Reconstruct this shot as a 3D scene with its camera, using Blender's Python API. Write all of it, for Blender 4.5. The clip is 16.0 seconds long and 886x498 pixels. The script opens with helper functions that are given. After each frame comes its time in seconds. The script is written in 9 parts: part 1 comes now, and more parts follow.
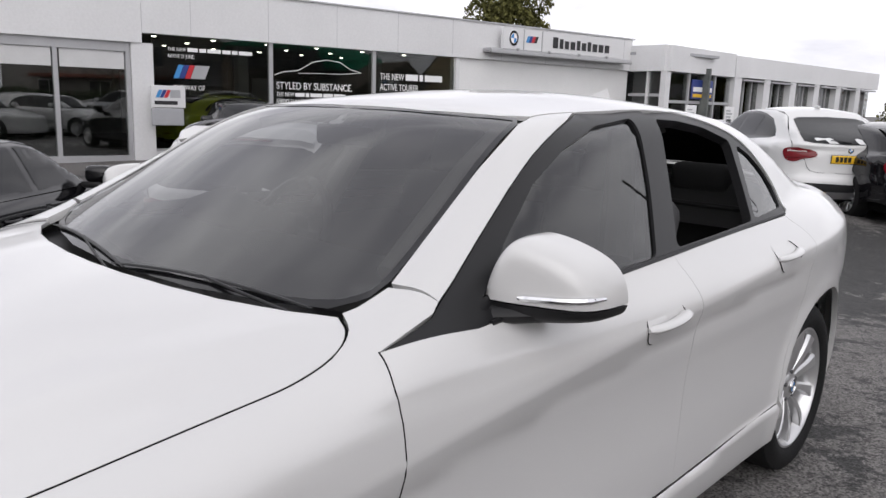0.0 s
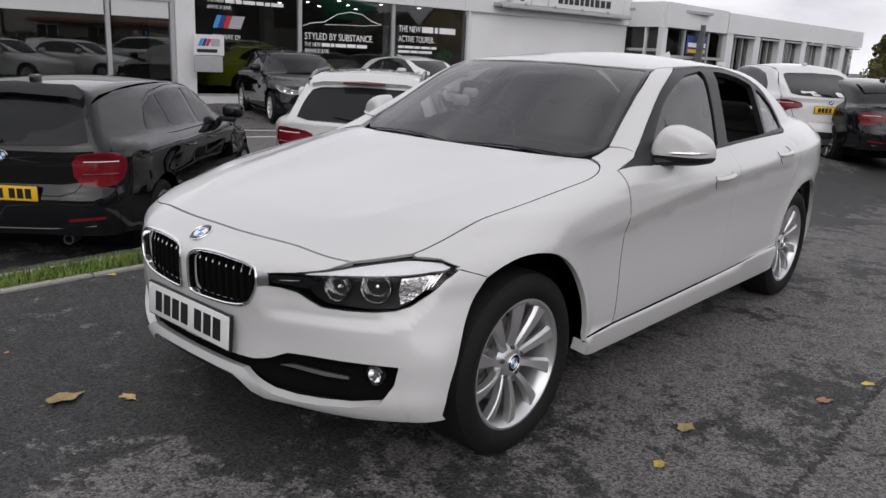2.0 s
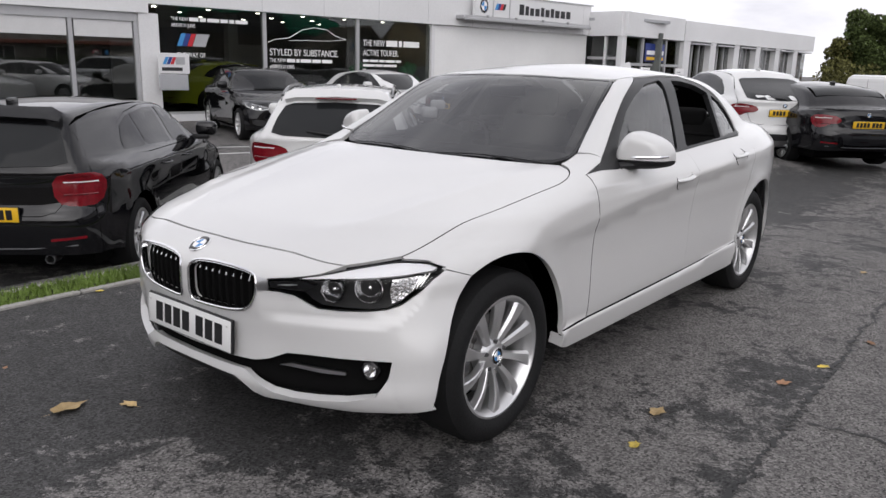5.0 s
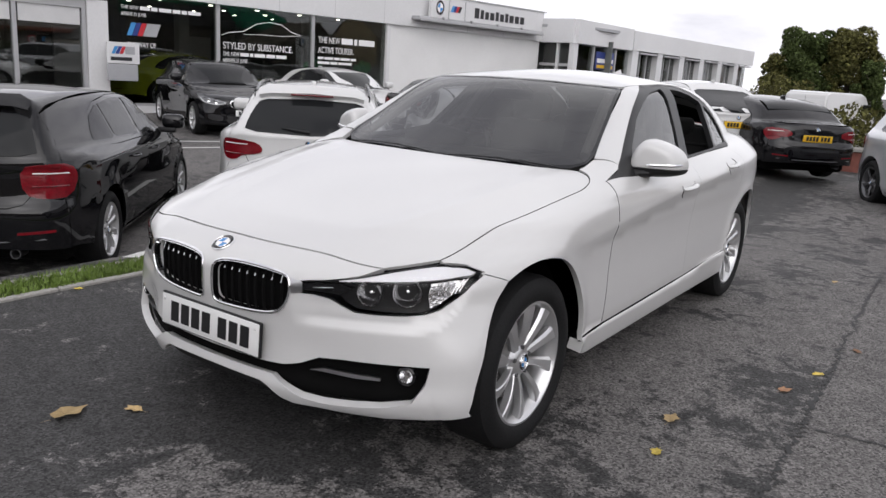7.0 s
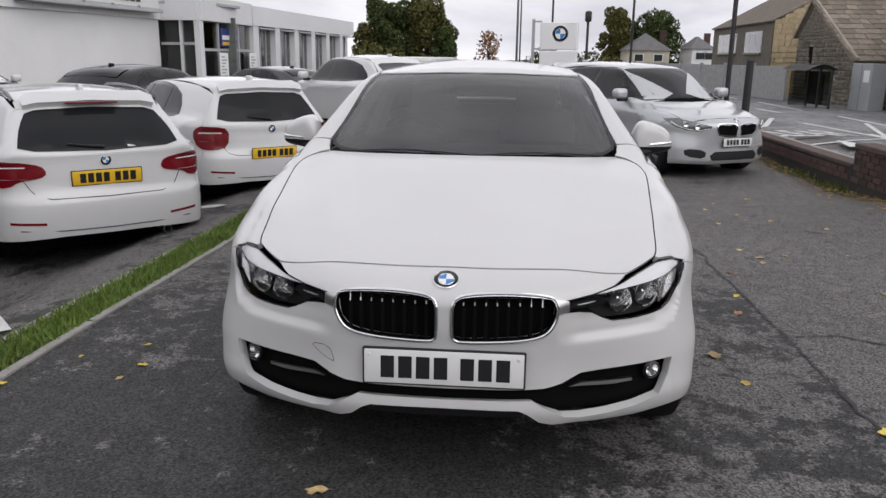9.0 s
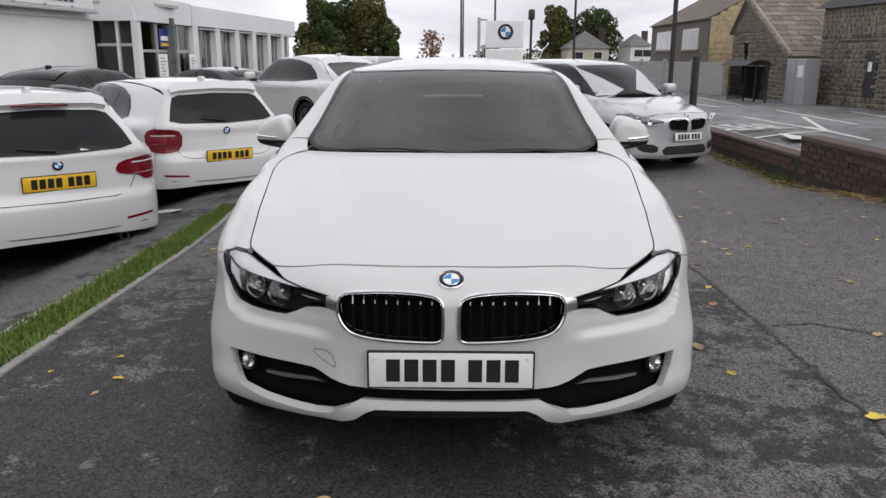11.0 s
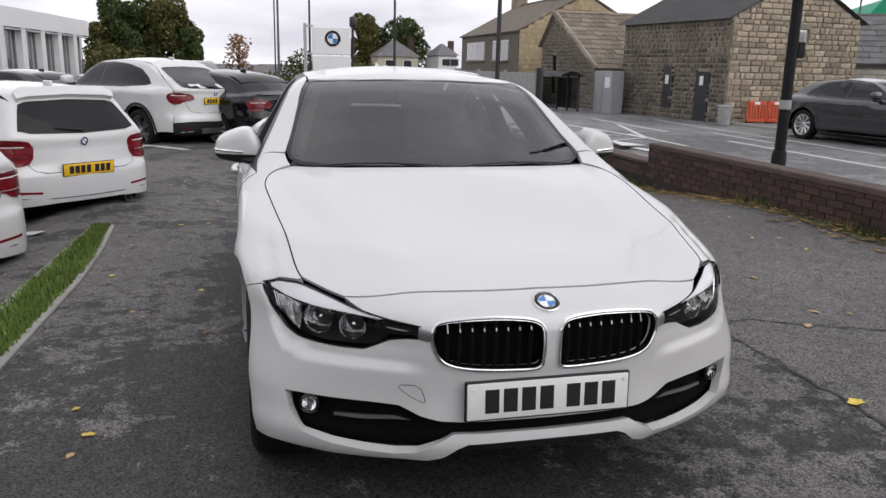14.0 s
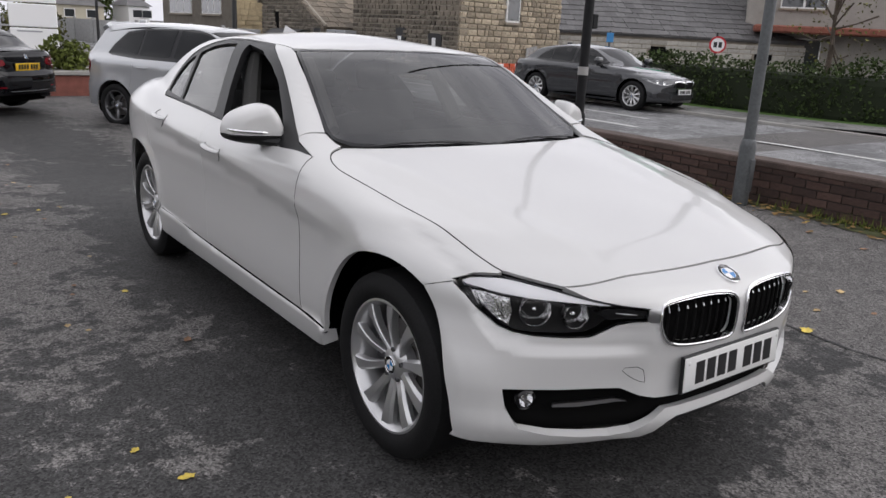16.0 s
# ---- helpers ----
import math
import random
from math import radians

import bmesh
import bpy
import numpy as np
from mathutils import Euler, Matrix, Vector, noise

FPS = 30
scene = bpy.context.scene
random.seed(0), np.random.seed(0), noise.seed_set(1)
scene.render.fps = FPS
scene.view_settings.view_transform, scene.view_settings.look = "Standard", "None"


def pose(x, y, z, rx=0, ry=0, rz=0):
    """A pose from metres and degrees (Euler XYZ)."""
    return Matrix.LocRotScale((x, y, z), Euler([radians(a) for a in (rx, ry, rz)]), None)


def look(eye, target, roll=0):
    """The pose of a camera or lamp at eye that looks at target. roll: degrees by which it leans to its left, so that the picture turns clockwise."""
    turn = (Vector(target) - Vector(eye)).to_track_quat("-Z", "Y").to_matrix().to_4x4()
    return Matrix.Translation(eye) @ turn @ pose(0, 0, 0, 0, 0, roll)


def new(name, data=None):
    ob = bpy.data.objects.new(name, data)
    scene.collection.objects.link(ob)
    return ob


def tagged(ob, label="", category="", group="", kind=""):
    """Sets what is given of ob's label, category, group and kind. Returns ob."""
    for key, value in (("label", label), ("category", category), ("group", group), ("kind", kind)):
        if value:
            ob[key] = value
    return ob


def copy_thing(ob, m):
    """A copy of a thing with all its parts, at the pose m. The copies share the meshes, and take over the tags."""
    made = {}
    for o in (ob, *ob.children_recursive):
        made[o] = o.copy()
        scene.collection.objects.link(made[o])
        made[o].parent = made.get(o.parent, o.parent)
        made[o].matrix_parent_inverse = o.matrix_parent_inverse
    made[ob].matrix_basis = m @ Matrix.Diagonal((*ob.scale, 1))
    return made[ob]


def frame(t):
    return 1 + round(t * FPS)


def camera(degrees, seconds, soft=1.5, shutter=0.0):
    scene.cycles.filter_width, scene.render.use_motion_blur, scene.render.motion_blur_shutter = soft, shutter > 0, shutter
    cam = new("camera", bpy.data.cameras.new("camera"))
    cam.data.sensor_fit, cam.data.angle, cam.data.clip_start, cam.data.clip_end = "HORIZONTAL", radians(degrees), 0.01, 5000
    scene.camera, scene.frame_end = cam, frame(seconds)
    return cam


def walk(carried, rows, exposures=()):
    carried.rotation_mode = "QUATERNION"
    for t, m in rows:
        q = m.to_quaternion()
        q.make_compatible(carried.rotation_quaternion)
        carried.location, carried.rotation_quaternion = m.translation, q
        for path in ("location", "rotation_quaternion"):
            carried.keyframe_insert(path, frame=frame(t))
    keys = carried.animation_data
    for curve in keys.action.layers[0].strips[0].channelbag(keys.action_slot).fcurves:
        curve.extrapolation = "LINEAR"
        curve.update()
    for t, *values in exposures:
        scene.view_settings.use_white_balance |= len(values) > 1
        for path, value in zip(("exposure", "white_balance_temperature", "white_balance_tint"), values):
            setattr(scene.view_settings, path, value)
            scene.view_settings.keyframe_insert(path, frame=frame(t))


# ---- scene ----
cam = camera(60.0, 16.0)
PATH = [
    (0, (1.744, 0.568, 1.379), (0.412, 2.011, 0.999), 1.9),
    (0.5, (1.928, 0.028, 1.39), (0.586, 1.465, 1.021), 2.1),
    (1, (2.093, -0.592, 1.382), (0.73, 0.806, 0.947), 1.5),
    (1.5, (2.23, -1.003, 1.375), (0.877, 0.411, 0.963), 1.6),
    (2, (2.314, -1.291, 1.38), (1.036, 0.164, 0.882), 2.8),
    (2.5, (2.358, -1.452, 1.388), (1.119, 0.039, 0.896), 2.6),
    (3, (2.397, -1.473, 1.399), (1.168, 0.033, 0.926), 1.6),
    (3.5, (2.406, -1.478, 1.4), (1.183, 0.035, 0.94), 1.8),
    (4, (2.404, -1.479, 1.398), (1.179, 0.033, 0.935), 1.6),
    (6.5, (2.371, -1.477, 1.393), (1.159, 0.043, 0.924), 1.6),
    (7, (2.111, -1.638, 1.38), (1.011, -0.032, 0.923), 3.7),
    (7.5, (1.673, -1.84, 1.38), (0.653, -0.185, 0.91), 1.6),
    (8, (1.122, -2.052, 1.411), (0.391, -0.243, 0.97), 4.1),
    (8.5, (0.618, -2.195, 1.413), (0.225, -0.284, 0.971), 1.4),
    (9, (0.191, -2.293, 1.436), (0.026, -0.36, 0.951), 0.7),
    (11.5, (-0.001, -2.244, 1.42), (-0.016, -0.304, 0.935), 0.2),
    (12, (-0.002, -2.245, 1.424), (-0.007, -0.302, 0.949), 0.2),
    (12.5, (-0.002, -2.248, 1.428), (-0.008, -0.305, 0.951), 0.1),
    (13, (-0.026, -2.237, 1.429), (-0.006, -0.296, 0.948), 0.8),
    (13.5, (-0.325, -2.16, 1.411), (-0.071, -0.234, 0.938), 2.4),
    (14, (-0.849, -2.008, 1.427), (-0.378, -0.12, 0.964), 1.3),
    (14.5, (-1.348, -1.795, 1.445), (-0.62, 0.006, 0.967), 2.7),
    (15, (-1.755, -1.545, 1.428), (-0.786, 0.138, 0.948), 1.1),
    (15.5, (-2.039, -1.379, 1.435), (-0.943, 0.217, 0.933), 1.4),
    (16, (-2.202, -1.284, 1.447), (-1.044, 0.255, 0.908), 3.0),
]
walk(cam, [(t, look(eye, target, roll)) for t, eye, target, roll in PATH],
     exposures=[(0, 0.22, 6500, 11.5), (0.5, -0.3, 6500, 11.5), (1.0, -0.45, 6500, 11.5), (1.5, -0.36, 6500, 11.5), (2, -0.08, 6500, 11.5), (2.5, 0.04, 6500, 11.5), (3, 0.07, 6500, 11.5), (4, 0.14, 6500, 11.5), (6.5, 0.2, 6500, 11.5), (7.5, 0.13, 6500, 11.5), (8, 0, 6500, 11.5), (11.5, 0.09, 6500, 11.5), (12.5, 0.08, 6500, 11.5), (14, 0.14, 6500, 11.5), (16, 0.15, 6500, 11.5)])

# ---- world and light: a bright overcast afternoon ----
world = bpy.data.worlds.new("overcast_sky")
scene.world = world
world.use_nodes = True
wn, wl = world.node_tree.nodes, world.node_tree.links
wn.clear()
sky = wn.new("ShaderNodeTexSky")
sky.sky_type, sky.sun_disc = "NISHITA", False
sky.sun_elevation, sky.sun_rotation = radians(37), radians(135)
sky.air_density, sky.dust_density, sky.ozone_density = 1.0, 4.0, 1.0
grey = wn.new("ShaderNodeHueSaturation")
grey.inputs["Saturation"].default_value = 0.12
tc = wn.new("ShaderNodeTexCoord")
mp = wn.new("ShaderNodeMapping")
mp.inputs["Scale"].default_value = (1.0, 1.0, 3.2)
clouds = wn.new("ShaderNodeTexNoise")
clouds.inputs["Scale"].default_value, clouds.inputs["Detail"].default_value, clouds.inputs["Roughness"].default_value = 2.1, 7.0, 0.55
clouds.inputs["Distortion"].default_value = 0.4
cr = wn.new("ShaderNodeValToRGB")
cr.color_ramp.elements[0].position, cr.color_ramp.elements[0].color = 0.36, (0.56, 0.56, 0.595, 1)
cr.color_ramp.elements[1].position, cr.color_ramp.elements[1].color = 0.66, (1.0, 1.0, 1.0, 1)
cloud_mix = wn.new("ShaderNodeMix")
cloud_mix.data_type = "RGBA"
cloud_mix.inputs[0].default_value = 0.75
cloud_mul = wn.new("ShaderNodeMix")
cloud_mul.data_type, cloud_mul.blend_type = "RGBA", "MULTIPLY"
cloud_mul.inputs[0].default_value = 1.0
cloud_mix.inputs[7].default_value = (8.2, 8.2, 8.45, 1)
bg = wn.new("ShaderNodeBackground")
bg.inputs["Strength"].default_value = 0.18
wout = wn.new("ShaderNodeOutputWorld")
wl.new(sky.outputs[0], grey.inputs["Color"])
wl.new(grey.outputs[0], cloud_mix.inputs[6])
wl.new(tc.outputs["Generated"], mp.inputs[0])
wl.new(mp.outputs[0], clouds.inputs["Vector"])
wl.new(clouds.outputs[0], cr.inputs[0])
wl.new(cloud_mix.outputs[2], cloud_mul.inputs[6])
wl.new(cr.outputs[0], cloud_mul.inputs[7])
# thinner, brighter cloud towards the horizon
sep = wn.new("ShaderNodeSeparateXYZ")
wl.new(tc.outputs["Generated"], sep.inputs[0])
rise = wn.new("ShaderNodeMapRange")
rise.inputs["From Min"].default_value, rise.inputs["From Max"].default_value = 0.0, 0.9
rise.inputs["To Min"].default_value, rise.inputs["To Max"].default_value = 1.04, 0.88
wl.new(sep.outputs["Z"], rise.inputs[0])
height_mul = wn.new("ShaderNodeMix")
height_mul.data_type, height_mul.blend_type = "RGBA", "MULTIPLY"
height_mul.inputs[0].default_value = 1.0
wl.new(cloud_mul.outputs[2], height_mul.inputs[6])
wl.new(rise.outputs[0], height_mul.inputs[7])
wl.new(height_mul.outputs[2], bg.inputs["Color"])
wl.new(bg.outputs[0], wout.inputs[0])

sun = new("sun", bpy.data.lights.new("sun", "SUN"))
sun.data.energy, sun.data.angle, sun.data.color = 0.6, radians(70), (1.0, 0.97, 0.93)
sun.matrix_world = look((7, -7, 7.5), (0, 0, 0))

# ---- materials ----
def mat(name, color=(0.8, 0.8, 0.8), rough=0.5, metal=0.0, coat=0.0, spec=0.5, bump=0.0, scale=40.0, vary=0.0, vary_scale=3.0, emit=None, emit_strength=0.0):
    """A principled material with optional two-scale colour variation and fine relief."""
    m = bpy.data.materials.new(name)
    m.use_nodes = True
    n, l = m.node_tree.nodes, m.node_tree.links
    p = n["Principled BSDF"]
    p.inputs["Base Color"].default_value = (*color, 1)
    p.inputs["Roughness"].default_value, p.inputs["Metallic"].default_value = rough, metal
    p.inputs["Coat Weight"].default_value, p.inputs["Coat Roughness"].default_value = coat, 0.03
    p.inputs["Specular IOR Level"].default_value = spec
    if emit:
        p.inputs["Emission Color"].default_value, p.inputs["Emission Strength"].default_value = (*emit, 1), emit_strength
    if vary or bump:
        t = n.new("ShaderNodeTexCoord")
        a = n.new("ShaderNodeTexNoise")
        a.inputs["Scale"].default_value, a.inputs["Detail"].default_value = vary_scale, 6
        b = n.new("ShaderNodeTexNoise")
        b.inputs["Scale"].default_value, b.inputs["Detail"].default_value = scale, 4
        l.new(t.outputs["Object"], a.inputs["Vector"])
        l.new(t.outputs["Object"], b.inputs["Vector"])
    if vary:
        add = n.new("ShaderNodeMath")
        add.operation = "ADD"
        l.new(a.outputs[0], add.inputs[0])
        l.new(b.outputs[0], add.inputs[1])
        r = n.new("ShaderNodeMapRange")
        r.inputs["From Min"].default_value, r.inputs["From Max"].default_value = 0.7, 1.3
        r.inputs["To Min"].default_value, r.inputs["To Max"].default_value = 1 - vary, 1 + vary
        l.new(add.outputs[0], r.inputs[0])
        mul = n.new("ShaderNodeMix")
        mul.data_type, mul.blend_type = "RGBA", "MULTIPLY"
        mul.inputs[0].default_value = 1
        mul.inputs[6].default_value = (*color, 1)
        l.new(r.outputs[0], mul.inputs[7])
        l.new(mul.outputs[2], p.inputs["Base Color"])
    if bump:
        bp = n.new("ShaderNodeBump")
        bp.inputs["Strength"].default_value, bp.inputs["Distance"].default_value = bump, 0.01
        l.new(b.outputs[0], bp.inputs["Height"])
        l.new(bp.outputs[0], p.inputs["Normal"])
    return m


def glass_mat(name, tint=(0.5, 0.5, 0.5), ior=1.5, gloss=1.0, rough=0.0):
    """Car or window glass: clear tinted sheet whose gloss follows Fresnel."""
    m = bpy.data.materials.new(name)
    m.use_nodes = True
    n, l = m.node_tree.nodes, m.node_tree.links
    n.clear()
    o, mx, tr, gl, fr = (n.new(k) for k in ("ShaderNodeOutputMaterial", "ShaderNodeMixShader", "ShaderNodeBsdfTransparent", "ShaderNodeBsdfGlossy", "ShaderNodeFresnel"))
    fr.inputs["IOR"].default_value = ior
    tr.inputs["Color"].default_value = (*tint, 1)
    gl.inputs["Color"].default_value, gl.inputs["Roughness"].default_value = (gloss, gloss, gloss, 1), rough
    l.new(fr.outputs[0], mx.inputs[0])
    l.new(tr.outputs[0], mx.inputs[1])
    l.new(gl.outputs[0], mx.inputs[2])
    l.new(mx.outputs[0], o.inputs[0])
    return m


WHITE_PAINT = mat("white_car_paint", (0.60, 0.60, 0.597), 0.28, coat=1.0, vary=0.012, vary_scale=2.0, scale=400)
PEARL_PAINT = mat("mineral_white_paint", (0.565, 0.562, 0.557), 0.34, coat=0.8, vary=0.015, vary_scale=1.5, scale=900)
PEARL_PAINT.node_tree.nodes["Principled BSDF"].inputs["Coat Roughness"].default_value = 0.06
BLACK_PAINT = mat("black_car_paint", (0.005, 0.005, 0.006), 0.3, coat=1.0, spec=0.0)
SILVER_PAINT = mat("silver_car_paint", (0.48, 0.49, 0.505), 0.3, metal=0.4, coat=1.0, vary=0.03, scale=900)
BLUE_GREY_PAINT = mat("pale_blue_car_paint", (0.22, 0.27, 0.33), 0.3, metal=0.5, coat=1.0)
DARK_PAINT = mat("dark_grey_car_paint", (0.03, 0.032, 0.036), 0.25, metal=0.3, coat=1.0)
GREEN_PAINT = mat("lime_yellow_paint", (0.42, 0.47, 0.02), 0.3, coat=1.0)
TRIM_BLACK = mat("black_plastic_trim", (0.012, 0.012, 0.013), 0.45, spec=0.3, bump=0.04, scale=300)
GLOSS_BLACK = mat("gloss_black_trim", (0.008, 0.008, 0.009), 0.12, spec=0.3, coat=0.25)
FRAME_BLACK = mat("satin_black_frame", (0.014, 0.014, 0.015), 0.38, spec=0.25, bump=0.03, scale=400)
# near-black stand-in for deep shade in gaps, intakes, arches and openings
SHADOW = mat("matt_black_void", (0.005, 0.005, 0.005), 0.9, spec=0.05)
CHROME = mat("bright_chrome", (0.82, 0.82, 0.83), 0.09, metal=1.0)
SATIN = mat("satin_aluminium", (0.5, 0.5, 0.51), 0.3, metal=1.0)
ALLOY = mat("silver_alloy_paint", (0.60, 0.60, 0.605), 0.3, metal=0.8, coat=0.4, vary=0.04, scale=300)
DARK_ALLOY = mat("dark_grey_alloy", (0.12, 0.12, 0.125), 0.35, metal=0.7, coat=0.4)
DISC = mat("brake_steel", (0.16, 0.155, 0.15), 0.4, metal=0.9, vary=0.2, scale=60)
LAMP_CHROME = mat("faceted_lamp_reflector", (0.82, 0.82, 0.83), 0.10, metal=1.0, vary=0.45, vary_scale=30, scale=90, bump=0.5)
LAMP_TUB = mat("charcoal_lamp_tub", (0.022, 0.022, 0.023), 0.3, spec=0.5, vary=0.2, scale=60)
BROW = mat("pearl_white_lamp_brow", (0.80, 0.80, 0.82), 0.25, coat=0.6)
RUBBER = mat("tyre_rubber", (0.010, 0.010, 0.0105), 0.72, spec=0.2, bump=0.15, scale=120, vary=0.25, vary_scale=6)
GLASS = glass_mat("tinted_windscreen", (0.24, 0.25, 0.25), 1.85)
GLASS_SIDE = glass_mat("tinted_side_glass", (0.30, 0.32, 0.32), 1.62)
GLASS_DARK = glass_mat("privacy_glass", (0.09, 0.09, 0.09), 1.6)
LENS = glass_mat("clear_lamp_lens", (0.93, 0.93, 0.93), 1.22)
RED_LENS = mat("red_lamp_lens", (0.15, 0.004, 0.009), 0.2, spec=0.2, coat=0.6, vary=0.25, vary_scale=14, scale=60)
RED_DARK = mat("dark_red_lens", (0.12, 0.004, 0.008), 0.15, coat=1.0)
CABIN = mat("charcoal_cabin_trim", (0.03, 0.03, 0.031), 0.7, bump=0.1, scale=200, vary=0.15)
SEAT = mat("anthracite_seat_cloth", (0.045, 0.045, 0.047), 0.85, bump=0.3, scale=350, vary=0.15)
GREY_TRIM = mat("grey_pillar_trim", (0.09, 0.088, 0.086), 0.85)
PALE_TRIM = mat("grey_headlining", (0.32, 0.31, 0.3), 0.9)
PLATE_WHITE = mat("white_reflective_plate", (0.72, 0.72, 0.71), 0.35, coat=0.4)
PLATE_YELLOW = mat("yellow_reflective_plate", (0.78, 0.47, 0.02), 0.35, coat=0.4)
PLATE_INK = mat("black_plate_ink", (0.012, 0.012, 0.013), 0.4)
BADGE_BLUE = mat("badge_blue_enamel", (0.03, 0.2, 0.5), 0.15, coat=1.0)
BADGE_WHITE = mat("badge_white_enamel", (0.8, 0.8, 0.8), 0.15, coat=1.0)

# ---- building helpers ----
from mathutils import geometry
from mathutils.bvhtree import BVHTree


def link_mesh(name, verts, faces, material, parent=None, label="", smooth=True, normals=None, mats=None, face_mats=None):
    me = bpy.data.meshes.new(name)
    me.from_pydata([tuple(map(float, v)) for v in verts], [], [tuple(f) for f in faces])
    for m in mats or [material]:
        me.materials.append(m)
    if face_mats is not None:
        me.polygons.foreach_set("material_index", face_mats)
    me.polygons.foreach_set("use_smooth", [smooth] * len(me.polygons))
    if normals is not None:
        me.normals_split_custom_set_from_vertices([tuple(map(float, n)) for n in normals])
    me.update()
    ob = new(name, me)
    if parent:
        ob.parent = parent
    if label:
        ob["label"] = label
    return ob


def part(name, bm, material, parent=None, label="", smooth=False):
    """Links a bmesh as one mesh object under a thing or a part."""
    me = bpy.data.meshes.new(name)
    bmesh.ops.recalc_face_normals(bm, faces=bm.faces[:])
    bm.to_mesh(me)
    bm.free()
    me.materials.append(material)
    if smooth:
        me.polygons.foreach_set("use_smooth", [True] * len(me.polygons))
        me.set_sharp_from_angle(angle=radians(38))
    ob = new(name, me)
    if parent:
        ob.parent = parent
    if label:
        ob["label"] = label
    return ob


def empty(name, m, label, category, group="", kind=""):
    ob = new(name)
    ob.matrix_world = m
    ob.empty_display_size = 0.1
    return tagged(ob, label, category, group, kind)


def box_bm(lo, hi, bevel=0.0, seg=1, m=None):
    bm = bmesh.new()
    c = [(a + b) / 2 for a, b in zip(lo, hi)]
    s = [max(b - a, 1e-4) for a, b in zip(lo, hi)]
    bmesh.ops.create_cube(bm, size=1, matrix=Matrix.Translation(c) @ Matrix.Diagonal((*s, 1)))
    if bevel:
        bmesh.ops.bevel(bm, geom=bm.edges[:], offset=min(bevel, min(s) * 0.45), segments=seg, affect="EDGES", profile=0.5)
    if m is not None:
        bm.transform(m)
    return bm


def lathe_bm(profile, seg=32, m=None, caps=False):
    """Revolves (radius, height) pairs round z."""
    bm = bmesh.new()
    rings = [[bm.verts.new((r * math.cos(2 * math.pi * i / seg), r * math.sin(2 * math.pi * i / seg), h)) for i in range(seg)] for r, h in profile]
    for a, b in zip(rings, rings[1:]):
        for i in range(seg):
            bm.faces.new((a[i], a[(i + 1) % seg], b[(i + 1) % seg], b[i]))
    if caps:
        bm.faces.new(rings[0][::-1])
        bm.faces.new(rings[-1])
    if m is not None:
        bm.transform(m)
    return bm


def tube_bm(points, radius, seg=10, flat=1.0, m=None):
    """A swept round bar along points; radius may be a list."""
    bm = bmesh.new()
    pts = [Vector(p) for p in points]
    rad = radius if isinstance(radius, (list, tuple)) else [radius] * len(pts)
    rings, side = [], None
    for i, p in enumerate(pts):
        t = (pts[min(i + 1, len(pts) - 1)] - pts[max(i - 1, 0)]).normalized()
        ref = side if side is not None and side.length > 0.1 else (Vector((0, 0, 1)) if abs(t.z) < 0.9 else Vector((1, 0, 0)))
        a = t.cross(ref).normalized() if side is None else (ref - t * ref.dot(t)).normalized()
        side = a
        b = t.cross(a).normalized()
        rings.append([bm.verts.new(p + rad[i] * (a * math.cos(2 * math.pi * k / seg) + b * flat * math.sin(2 * math.pi * k / seg))) for k in range(seg)])
    for u, v in zip(rings, rings[1:]):
        for k in range(seg):
            bm.faces.new((u[k], u[(k + 1) % seg], v[(k + 1) % seg], v[k]))
    bm.faces.new(rings[0][::-1])
    bm.faces.new(rings[-1])
    if m is not None:
        bm.transform(m)
    return bm


def prism_bm(poly, depth, m=None, bevel=0.0):
    """An outline in x, z pushed along +y by depth."""
    bm = bmesh.new()
    a = [bm.verts.new((x, 0, z)) for x, z in poly]
    b = [bm.verts.new((x, depth, z)) for x, z in poly]
    bm.faces.new(a)
    bm.faces.new(b[::-1])
    for i in range(len(poly)):
        j = (i + 1) % len(poly)
        bm.faces.new((a[j], a[i], b[i], b[j]))
    if bevel:
        bmesh.ops.bevel(bm, geom=[e for e in bm.edges], offset=bevel, segments=1, affect="EDGES")
    if m is not None:
        bm.transform(m)
    return bm


def join_bm(*bms):
    out = bmesh.new()
    for b in bms:
        me = bpy.data.meshes.new("tmp")
        b.to_mesh(me)
        out.from_mesh(me)
        bpy.data.meshes.remove(me)
        b.free()
    return out


def lettering(body, size, material, parent, m, depth=0.004, name="lettering", align="LEFT"):
    cu = bpy.data.curves.new(name, "FONT")
    cu.body, cu.size, cu.extrude, cu.align_x = body, size, depth, align
    tmp = bpy.data.objects.new("tmp", cu)
    scene.collection.objects.link(tmp)
    me = bpy.data.meshes.new_from_object(tmp.evaluated_get(bpy.context.evaluated_depsgraph_get()))
    bpy.data.objects.remove(tmp)
    me.materials.clear()
    me.materials.append(material)
    ob = new(name, me)
    ob.parent = parent
    ob.matrix_basis = m
    return ob


